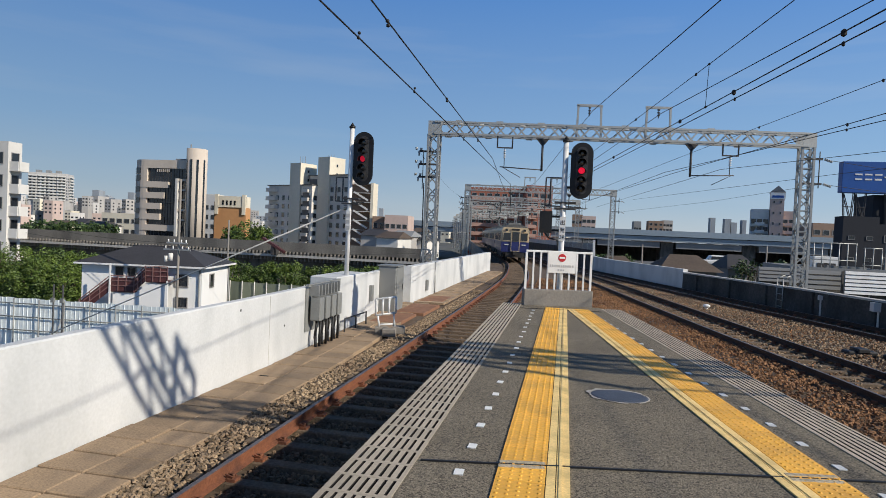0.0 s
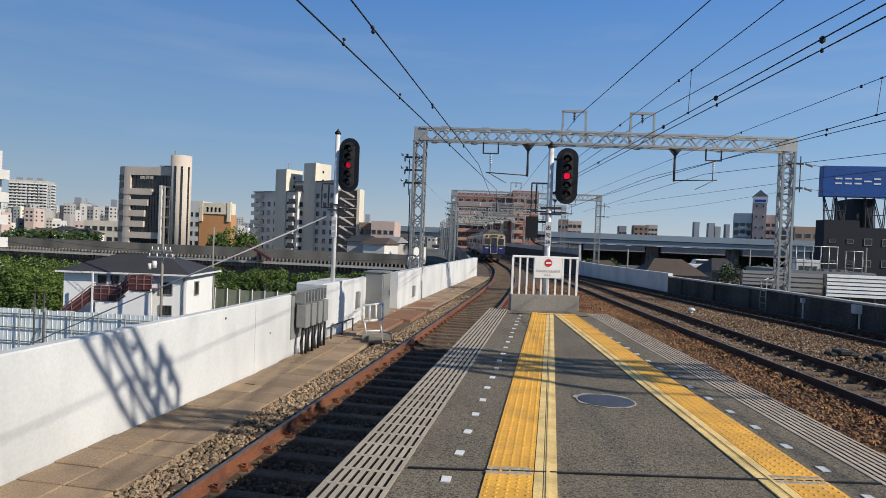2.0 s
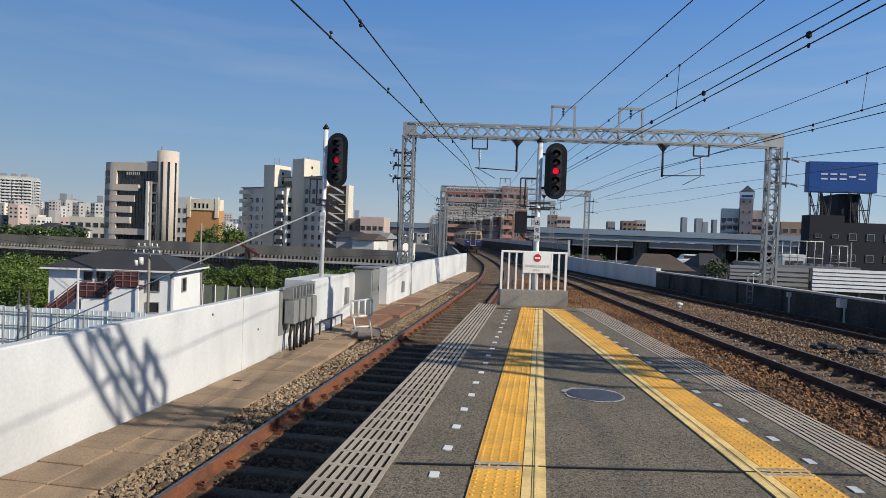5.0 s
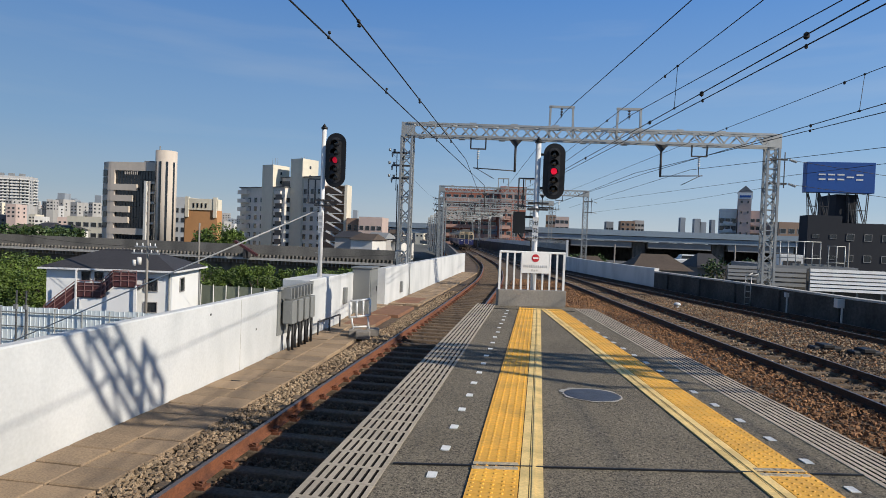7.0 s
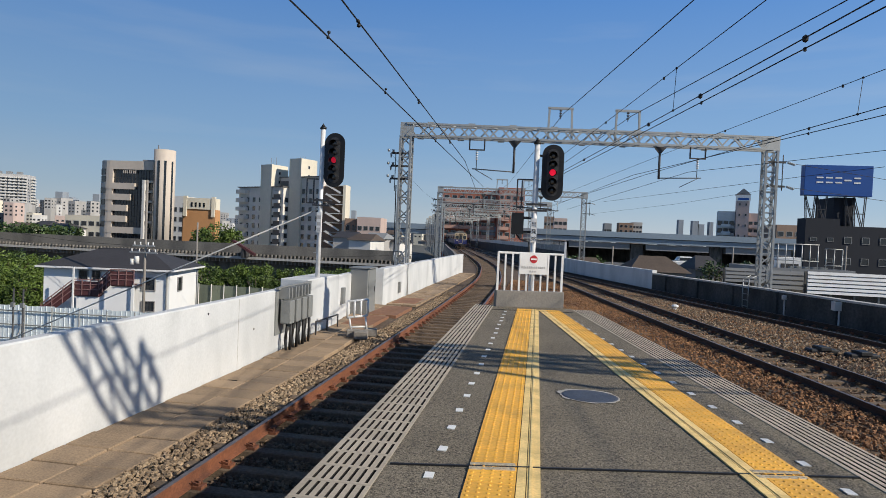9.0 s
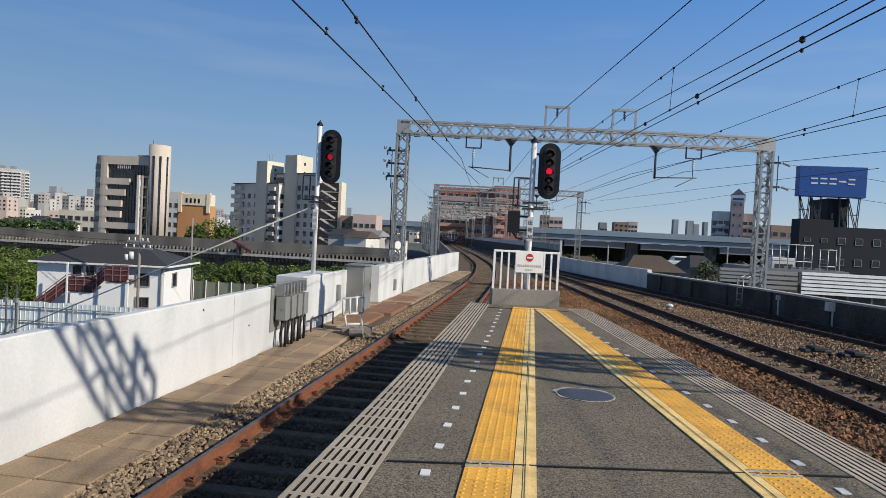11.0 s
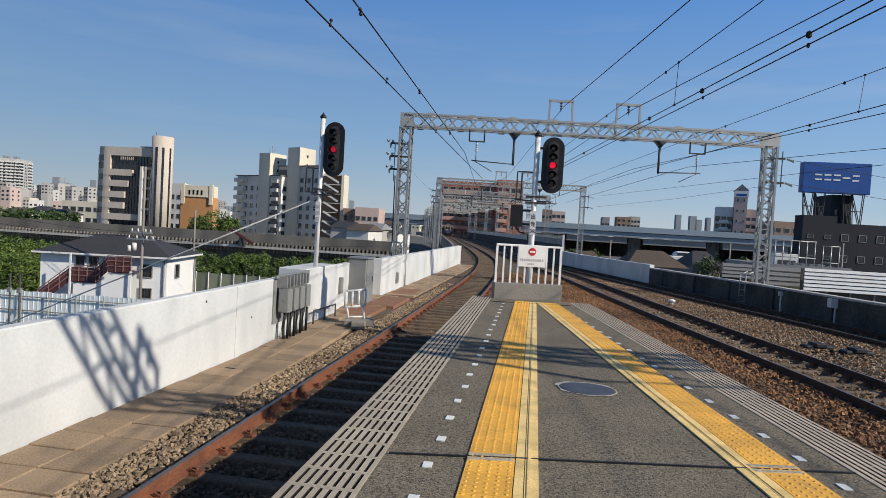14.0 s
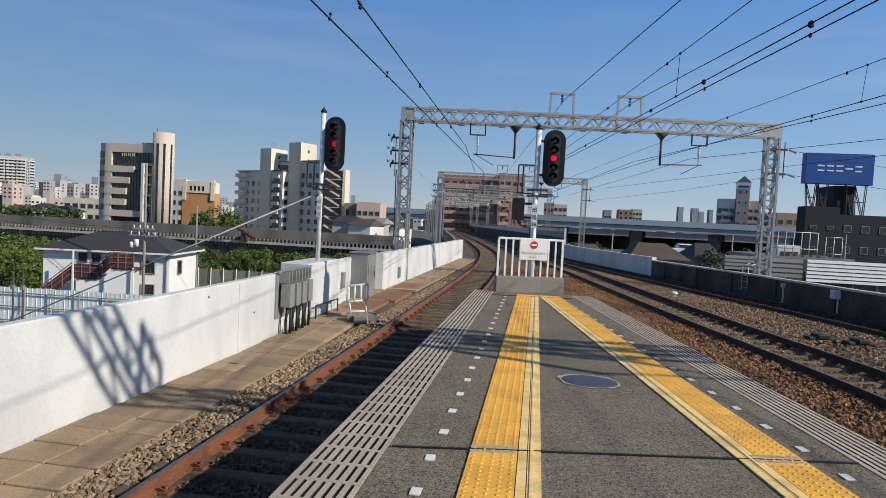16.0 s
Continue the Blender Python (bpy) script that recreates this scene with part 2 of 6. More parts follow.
def extrude_path(bm, pts, profile, closed=True):
    """Sweeps a profile of (sideways, up) along points of the plan; z is added to up."""
    rings = []
    for i, p in enumerate(pts):
        a, b = Vector(pts[max(i - 1, 0)]), Vector(pts[min(i + 1, len(pts) - 1)])
        d = (b - a)
        side = Vector((d.y, -d.x, 0)).normalized()
        rings.append([bm.verts.new(Vector(p) + side * s + Vector((0, 0, u))) for s, u in profile])
    k = len(profile)
    for r0, r1 in zip(rings, rings[1:]):
        for j in range(k if closed else k - 1):
            bm.faces.new((r0[j], r0[(j + 1) % k], r1[(j + 1) % k], r1[j]))
    if closed:
        bm.faces.new(rings[0])
        bm.faces.new(rings[-1][::-1])
    bmesh.ops.recalc_face_normals(bm, faces=list(bm.faces))
    return bm


def curve_of(keys, step=1.5):
    """A smooth line in plan through (x, y) keys, sampled about every step metres."""
    pts = []
    ks = [Vector((k[0], k[1], 0)) for k in keys]
    ks = [2 * ks[0] - ks[1]] + ks + [2 * ks[-1] - ks[-2]]
    for i in range(1, len(ks) - 2):
        n = max(2, int((ks[i + 1] - ks[i]).length / step))
        for j in range(n):
            t = j / n
            pts.append(0.5 * (2 * ks[i] + (ks[i + 1] - ks[i - 1]) * t + (2 * ks[i - 1] - 5 * ks[i] + 4 * ks[i + 1] - ks[i + 2]) * t * t
                              + (3 * ks[i] - ks[i - 1] - 3 * ks[i + 1] + ks[i + 2]) * t ** 3))
    pts.append(ks[-2])
    return pts


def along(pts, s):
    """The place and heading (degrees about z from +y) at s metres along a line; past the end it goes straight on."""
    for a, b in zip(pts, pts[1:]):
        d = (b - a).length
        if s <= d:
            break
        s -= d
    else:
        s += d
    w = (b - a).normalized()
    return a + w * s, math.degrees(math.atan2(-w.x, w.y))


RAIL_Z, BED_Z, GROUND_Z = -1.05, -1.3, -7.5
TRACK_LEFT = curve_of([(-2.7, -8), (-2.7, 8), (-2.7, 24), (-2.88, 37), (-3.5, 47), (-4.45, 57), (-6.3, 70), (-9.3, 89), (-14.6, 121), (-18.45, 144), (-25.7, 185), (-39, 245), (-61, 320)])
TRACK_MID = curve_of([(7.9, -8), (7.1, 5), (6.45, 12), (5.4, 18.5), (4.55, 24), (3.5, 31), (2.45, 38), (0.9, 47), (-0.9, 57), (-2.9, 70), (-5.8, 89), (-11.3, 121), (-15.5, 144), (-22.9, 185), (-36.4, 245), (-58.4, 320)])
TRACK_RIGHT = curve_of([(15.5, -4), (12.6, 12), (10.7, 20), (9.5, 24.5), (8.1, 29), (6.6, 34.5), (5.4, 39), (3.5, 46), (1.2, 54.5), (-0.9, 62.5), (-2.7, 69.3)])
WALL_RIGHT = curve_of([(18.5, -4), (14.6, 12), (12.3, 20), (11.0, 24.5), (9.75, 29.5), (8.4, 33.8), (6.95, 38.5), (5.6, 42.8), (4.2, 47.9), (3.3, 52.0), (2.55, 57.5)])


# ---- ground, viaduct, platform, walls ----
bm = bmesh.new()
box(bm, -1800, 1800, -300, 3500, GROUND_Z - 0.5, GROUND_Z)
solid("ground", bm, GROUND, "grey built-up town ground far below the viaduct", "ground", "structure")


def line_x(pts, y):
    for a, b in zip(pts, pts[1:]):
        if a.y <= y <= b.y:
            return a.x + (b.x - a.x) * (y - a.y) / max(b.y - a.y, 1e-6)
    return pts[-1].x if y > pts[-1].y else pts[0].x


def left_bound(y):
    if y < 48:
        return float(np.interp(y, [0, 10, 14, 17.5, 21.5, 22.4, 22.6, 48], [-5.5, -5.55, -5.68, -5.95, -6.2, -6.2, -5.72, -5.72]))
    return line_x(TRACK_LEFT, y) - float(np.interp(y, [48, 60, 100], [2.2, 2.9, 3.2]))


def right_bound(y):
    if y < 57.5:
        return line_x(WALL_RIGHT, y)
    return line_x(TRACK_MID, y) + float(np.interp(y, [57.5, 62, 75], [3.5, 3.6, 3.6]))


def strip_mesh(bm, ys, left, right, cols, z, rough=0.0):
    rows = []
    for y in ys:
        a, b = left(y), right(y)
        row = []
        for i in range(cols + 1):
            x = a + (b - a) * i / cols
            h = noise.noise((x * 2.2, y * 2.2, 0)) * rough + noise.noise((x * 0.5, y * 0.5, 5)) * rough
            row.append(bm.verts.new((x, y, z + h)))
        rows.append(row)
    for r0, r1 in zip(rows, rows[1:]):
        for i in range(cols):
            bm.faces.new((r0[i], r0[i + 1], r1[i + 1], r1[i]))


far_ys = [48 + 2 * i for i in range(132)]
bm = bmesh.new()
strip_mesh(bm, [-8 + 0.5 * i for i in range(112)] + far_ys, left_bound, right_bound, 60, BED_Z, 0.035)
solid("track_bed", bm, BALLAST, "brown crushed stone ballast bed of the railway", "track bed", "structure")
bm = bmesh.new()
edge = [(left_bound(y) - 0.35, y) for y in [-8, 0, 10, 14, 17.5, 21.5, 22.6, 35] + far_ys[::3]]
edge_r = [(right_bound(y) + 0.35, y) for y in [-4, 5, 12, 20, 30, 40, 47] + far_ys[::3]]
ring = edge + edge_r[::-1]
lo, hi = [bm.verts.new((x, y, -2.9)) for x, y in ring], [bm.verts.new((x, y, -1.45)) for x, y in ring]
for i in range(len(ring)):
    j = (i + 1) % len(ring)
    bm.faces.new((lo[i], lo[j], hi[j], hi[i]))
top, low = bm.faces.new(hi), bm.faces.new(lo[::-1])
bmesh.ops.triangulate(bm, faces=[top, low])
bmesh.ops.recalc_face_normals(bm, faces=list(bm.faces))
viaduct = solid("viaduct_deck", bm, CONCRETE, "grey concrete viaduct deck that carries the tracks", "viaduct", "structure")
bm = bmesh.new()
for y in range(0, 240, 12):
    cx = (left_bound(y) + right_bound(y)) / 2
    for dx in (-3, 3):
        box(bm, cx + dx - 0.6, cx + dx + 0.6, y - 0.6, y + 0.6, GROUND_Z, -2.9)
part("viaduct_piers", bm, CONCRETE, viaduct)


def slant(y, off=0.0):
    """The platform's slanting right side: the inner line of its edge plates, off metres to the right of it."""
    return 2.24 - 0.15 * (y - 4.2) + off


PLAT_L, PLAT_END = -1.33, 13.75
bm = bmesh.new()
for z0, z1, dx, mi in ((-0.35, -0.006, 0.0, 0),):
    v = []
    for x, y in ((PLAT_L + 0.40, -8), (slant(-8, 0.02), -8), (slant(PLAT_END + 0.2, 0.02), PLAT_END + 0.2), (PLAT_L + 0.40, PLAT_END)):
        v.append((bm.verts.new((x, y, z0)), bm.verts.new((x, y, z1))))
    for i in range(4):
        a, b = v[i], v[(i + 1) % 4]
        bm.faces.new((a[0], b[0], b[1], a[1]))
    bm.faces.new([p[1] for p in v])
    bm.faces.new([p[0] for p in v][::-1])
platform = solid("platform", bm, ASPHALT, "dark grey asphalt station platform tapering to its end", "platform", "structure")
bm = bmesh.new()
box(bm, PLAT_L + 0.06, PLAT_L + 0.55, -8, PLAT_END - 0.1, -1.35, -0.09)
box(bm, PLAT_L + 0.06, 0.9, PLAT_END - 0.45, PLAT_END - 0.1, -1.35, -0.36)
v = []
for x, y in ((slant(-8, -0.1), -8), (slant(-8, 0.36), -8), (slant(PLAT_END, 0.36), PLAT_END), (slant(PLAT_END, -0.1), PLAT_END)):
    v.append((bm.verts.new((x, y, -1.35)), bm.verts.new((x, y, -0.09))))
for i in range(4):
    a, b = v[i], v[(i + 1) % 4]
    bm.faces.new((a[0], b[0], b[1], a[1]))
bm.faces.new([p[1] for p in v])
part("platform_wall", bm, DARK_CONCRETE, platform, "dark concrete platform side wall")
# joints across the platform, and the flush slab line beside them
for y0, tilt in ((4.0, 0.215), (13.0, 0.16)):
    bm = bmesh.new()
    box(bm, -0.9, 2.25 if y0 < 8 else 0.8, -0.008, 0.008, -0.004, 0.0068, pose(0, y0 + 0.03, 0, 0, 0, math.degrees(math.atan(tilt * 0.9))))
    part("expansion_joint", bm, BLACK, platform, "dark rubber expansion joint")
bm = bmesh.new()
for i in range(28):
    a, b = 2 * math.pi * i / 28, 2 * math.pi * (i + 1) / 28
    p = [bm.verts.new((0.57 + r * math.cos(t), 6.09 + 0.86 * r * math.sin(t), z)) for t in (a, b) for r, z in ((0, 0.004), (0.255, 0.004), (0.275, -0.003))]
    bm.faces.new((p[0], p[1], p[4]))
    bm.faces.new((p[1], p[2], p[5], p[4]))
manhole = material("manhole_iron", (0.1, 0.115, 0.15), 0.6, metal=0.2, vary=0.2, grain=60, stain=6, bump=0.3, second=(0.07, 0.075, 0.09))
part("manhole_cover", bm, manhole, platform, "round blue-grey manhole cover with a chipped rim")
chip = material("pale_chipped_mortar", (0.55, 0.51, 0.45), 0.9, vary=0.3, grain=60, stain=9)
bm = bmesh.new()
inner, outer = [], []
for i in range(72):
    t = math.tau * i / 72
    w = 0.012 + 0.055 * max(0.0, noise.noise((2.2 * math.cos(t), 2.2 * math.sin(t), 1.3)) + 0.18) + 0.02 * max(0.0, noise.noise((9 * math.cos(t), 9 * math.sin(t), 4)))
    for ring, r in ((inner, 0.272), (outer, 0.272 + w)):
        ring.append(bm.verts.new((0.57 + r * math.cos(t), 6.09 + 0.86 * r * math.sin(t), 0.0005)))
for i in range(72):
    j = (i + 1) % 72
    bm.faces.new((inner[i], outer[i], outer[j], inner[j]))
part("mortar_rim", bm, chip, platform, "pale chipped mortar round the cover")


def wall_run(bm, pts, thick, z0, z1, side):
    """A wall along plan points, with its thickness on one side (-1 left, 1 right)."""
    prof = [(0, z0), (0, z1 - 0.02), (side * 0.02, z1), (side * thick, z1), (side * thick, z0)]
    extrude_path(bm, [Vector((*p, 0)) for p in pts], prof)


bm = bmesh.new()
wall_run(bm, [(-5.5, -8), (-5.5, 5), (-5.55, 10), (-5.68, 14), (-5.95, 17.5), (-6.2, 21.5), (-6.2, 22.5)], 0.16, -2.6, 0.15, -1)
wall_left = solid("wall_left", bm, WALL_WHITE, "white-painted concrete parapet wall along the track", "wall", "structure")
bm = bmesh.new()
box(bm, -6.5, -5.72, 22.5, 22.75, -2.6, 0.17)
wall_run(bm, [(-5.72, 22.75), (-5.72, 47.6)], 0.3, -2.6, 0.17, -1)
solid("wall_left_far", bm, WALL_WHITE, "white-painted concrete parapet wall beyond the jog", "wall", "structure")
bm = bmesh.new()
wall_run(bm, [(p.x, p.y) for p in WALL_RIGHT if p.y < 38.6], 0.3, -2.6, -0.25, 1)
wall_right = solid("wall_right", bm, PARAPET_SHADE, "weathered concrete parapet wall, its shade deepened in the colour", "wall", "structure")
bm = bmesh.new()
wall_run(bm, [(p.x, p.y) for p in WALL_RIGHT if p.y > 38.3], 0.3, -2.6, 0.0, 1)
solid("wall_right_far", bm, WALL_WHITE, "white-painted parapet section in blue shade", "wall", "structure")
# parapets of the curving viaduct further on
bm = bmesh.new()
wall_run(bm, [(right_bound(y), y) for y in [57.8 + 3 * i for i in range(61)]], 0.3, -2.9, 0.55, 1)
solid("wall_curve_right", bm, PARAPET_SHADE, "long parapet wall curving away with the tracks, darkened for shade", "wall", "structure")
bm = bmesh.new()
wall_run(bm, [(left_bound(y), y) for y in [58 + 3 * i for i in range(60)]], 0.3, -2.9, -0.35, -1)
solid("wall_curve_left", bm, CONCRETE, "low concrete parapet curving away with the tracks", "wall", "structure")


# ---- rails and sleepers ----
RAIL = [(-0.065, -0.15), (0.065, -0.15), (0.065, -0.137), (0.012, -0.118), (0.012, -0.045), (0.034, -0.035), (0.034, -0.004), (0.028, 0.0), (-0.028, 0.0), (-0.034, -0.004), (-0.034, -0.035), (-0.012, -0.045), (-0.012, -0.118), (-0.065, -0.137)]


def offset(pts, d):
    out = []
    for i, p in enumerate(pts):
        w = (pts[min(i + 1, len(pts) - 1)] - pts[max(i - 1, 0)]).normalized()
        out.append(p + Vector((w.y, -w.x, 0)) * d + Vector((0, 0, RAIL_Z)))
    return out


bm = bmesh.new()
box(bm, -1.15, 1.15, -0.12, 0.12, -0.2, -0.01)
for v in bm.verts:
    if v.co.z > -0.1:
        v.co.y *= 0.72
        v.co.z -= 0.03 * (abs(v.co.x) < 0.5)
SLEEPER_MESH = mesh_of("sleeper", bm, SLEEPER, 0.012)
bm = bmesh.new()
for s in (-1, 1):
    box(bm, s * 0.12 - 0.05, s * 0.12 + 0.05, -0.06, 0.06, -0.01, 0.025)
    tube(bm, (s * 0.12, 0, 0.02), (s * 0.12, 0, 0.07), 0.018, 6)
    bar(bm, (s * 0.135, -0.035, 0.03), (s * 0.045, -0.02, 0.045), 0.03, 0.018)
    bar(bm, (s * 0.135, 0.035, 0.03), (s * 0.045, 0.02, 0.045), 0.03, 0.018)
CLIP_MESH = mesh_of("rail_clip", bm, RUST)


def track(name, pts, label, reach):
    t = thing(name, label, "railway track", kind="structure")
    for d in (-0.75, 0.75):
        bm = bmesh.new()
        extrude_path(bm, offset(pts, d), RAIL)
        for f in bm.faces:
            f.material_index = int(f.calc_center_median().z > RAIL_Z - 0.0015 and f.normal.z > 0.5)
        part("rail", bm, (RUST if name == "track_left" else DARK_RUST, RAIL_TOP), t, "rusty brown steel rail" if name == "track_left" else "dark brown steel rail with a worn head")
    sink = 0.0 if name == "track_left" else 0.02
    s = 0.0
    while s < reach:
        p, turn = along(pts, s)
        at = Matrix.Translation((p.x, p.y, RAIL_Z - 0.15 - sink)) @ pose(0, 0, 0, 0, 0, turn)
        piece("sleeper", SLEEPER_MESH, t, at)
        if p.y < 34:
            for d in (-0.75, 0.75):
                piece("rail_clip", CLIP_MESH, t, at @ pose(d, 0, 0))
        s += 0.6
    return t


track("track_left", TRACK_LEFT, "rusty railway track beside the platform", 100)
track("track_mid", TRACK_MID, "rusty railway track curving past the platform end", 90)
track("track_right", TRACK_RIGHT, "rusty railway track joining along the parapet", 78)


# ---- platform surface: edge plates, tactile tiles, marks ----
def edge_block(length, width, slots, end=0.02):
    bm = bmesh.new()
    pitch = width / (slots + 0.6)
    for i in range(slots + 1):
        x0 = 0.0 if i == 0 else (i + 0.08) * pitch
        x1 = width if i == slots else (i + 0.72) * pitch
        box(bm, x0, x1, end, length - end, -0.05, 0)
    box(bm, 0, width, 0.001, end, -0.05, 0)
    box(bm, 0, width, length - end, length - 0.001, -0.05, 0)
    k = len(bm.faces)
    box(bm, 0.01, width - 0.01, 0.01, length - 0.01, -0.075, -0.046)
    me = mesh_of("edge_plate", bm, (FRP, BLACK, SLOT_SHADE))
    # slot sides near black and floor black, so the slots look shaded
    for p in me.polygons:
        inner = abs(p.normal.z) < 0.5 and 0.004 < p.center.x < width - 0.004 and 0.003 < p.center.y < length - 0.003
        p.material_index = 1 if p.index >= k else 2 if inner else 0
    return me


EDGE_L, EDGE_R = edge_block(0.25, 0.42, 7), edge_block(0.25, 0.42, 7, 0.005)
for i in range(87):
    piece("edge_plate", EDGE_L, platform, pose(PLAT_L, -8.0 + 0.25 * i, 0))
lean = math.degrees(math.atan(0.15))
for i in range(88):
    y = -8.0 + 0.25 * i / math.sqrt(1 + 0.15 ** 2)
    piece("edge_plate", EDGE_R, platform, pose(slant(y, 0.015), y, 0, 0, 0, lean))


def dot_tile(w, l, n=5):
    bm = bmesh.new()
    box(bm, 0.002, w - 0.002, 0.002, l - 0.002, -0.006, 0.004)
    for i in range(n):
        for j in range(n):
            cx, cy, a, b = w * (i + 0.5) / n, l * (j + 0.5) / n, 0.012, 0.007
            lo = [bm.verts.new((cx + a * math.cos(t), cy + a * math.sin(t), 0.004)) for t in (0, 1.05, 2.09, 3.14, 4.19, 5.24)]
            hi = [bm.verts.new((cx + b * math.cos(t), cy + b * math.sin(t), 0.0095)) for t in (0, 1.05, 2.09, 3.14, 4.19, 5.24)]
            for k in range(6):
                bm.faces.new((lo[k], lo[(k + 1) % 6], hi[(k + 1) % 6], hi[k]))
            bm.faces.new(hi)
    return mesh_of("tactile_tile", bm, YELLOW)


bm = bmesh.new()
box(bm, 0.002, 0.058, 0.001, 0.299, -0.006, 0.004)
box(bm, 0.064, 0.148, 0.001, 0.299, -0.006, 0.004)
box(bm, 0.078, 0.1, 0.001, 0.299, 0.004, 0.009)
LINE_TILE = mesh_of("line_tile", bm, CREAM_LINE)
DOT_TILE = dot_tile(0.31, 0.3)
for i in range(71):
    y = -8.0 + 0.3 * i
    piece("tactile_tile", DOT_TILE, platform, pose(-0.375, y, 0))
    piece("line_tile", LINE_TILE, platform, pose(-0.063, y, 0))
for i in range(71):
    y = -7.75 + 0.3 * i * math.cos(math.atan(0.146))
    x = 1.86 - 0.146 * (y - 4.28)
    piece("tactile_tile", DOT_TILE, platform, pose(x - 0.31, y, 0.001, 0, 0, math.degrees(math.atan(0.146))))
    piece("line_tile", LINE_TILE, platform, pose(x - 0.462, y - 0.02, 0.001, 0, 0, math.degrees(math.atan(0.146))))
JOINT_STRIP = material("joint_strip", (0.6, 0.52, 0.38), 0.7, vary=0.3, grain=60, stain=9, second=(0.4, 0.33, 0.22), spots=0.8)
for x, y, turn, w in ((-0.373, 3.91, 10.5, 0.3), (-0.373, 3.985, 10.5, 0.3), (1.5, 4.27, 10.5, 0.34), (1.49, 4.36, 10.5, 0.34)):
    bm = bmesh.new()
    box(bm, 0, w, -0.02, 0.02, 0.0, 0.0105)
    for k in range(8):
        tube(bm, (w * (k + 0.5) / 8, 0, 0.0105), (w * (k + 0.5) / 8, 0, 0.013), 0.009, 8)
    ob = part("joint_strip", bm, JOINT_STRIP, platform, "worn pale strip over the joint")
    ob.matrix_basis = pose(x, y, 0, 0, 0, turn)
bm = bmesh.new()
box(bm, -0.03, 0.03, -0.045, 0.045, -0.004, 0.003)
SQUARE = mesh_of("position_mark", bm, WHITE_MARK)
for i in range(-18, 24):
    piece("position_mark", SQUARE, platform, pose(-0.6 + 0.006 * math.sin(i * 2.3), 1.27 + 0.4945 * i, 0, 0, 0, 3 * math.sin(i * 1.7)))
for i in range(-18, 24):
    y = 1.805 + 0.4735 * i
    piece("position_mark", SQUARE, platform, pose(1.931 - 0.1635 * (y - 4.645), y, 0, 0, 0, 8.7 + 3 * math.sin(i * 2.1)))


# ---- gantries ----
def lattice(bm, p, q, w, d, step, r=0.035, br=0.022, faces=(0, 1, 2, 3), rungs=True):
    """A lattice box girder from p to q: four chords and zigzag bracing; w across, d in depth."""
    p, q = Vector(p), Vector(q)
    turn = (q - p).to_track_quat("Z", "X").to_matrix().to_4x4()
    m = Matrix.Translation(p) @ turn
    h = (q - p).length
    c = [(-w / 2, -d / 2), (w / 2, -d / 2), (w / 2, d / 2), (-w / 2, d / 2)]
    for x, y in c:
        bar(bm, m @ Vector((x, y, 0)), m @ Vector((x, y, h)), r * 2)
    n = max(2, round(h / step))
    for f in faces:
        a, b = c[f], c[(f + 1) % 4]
        for i in range(n):
            z0, z1 = h * i / n, h * (i + 1) / n
            s, t = (a, b) if (i + f) % 2 else (b, a)
            bar(bm, m @ Vector((*s, z0)), m @ Vector((*t, z1)), br * 2, br)
            if rungs and i % 2 == 0:
                bar(bm, m @ Vector((*a, z0)), m @ Vector((*b, z0)), br * 1.6, br)


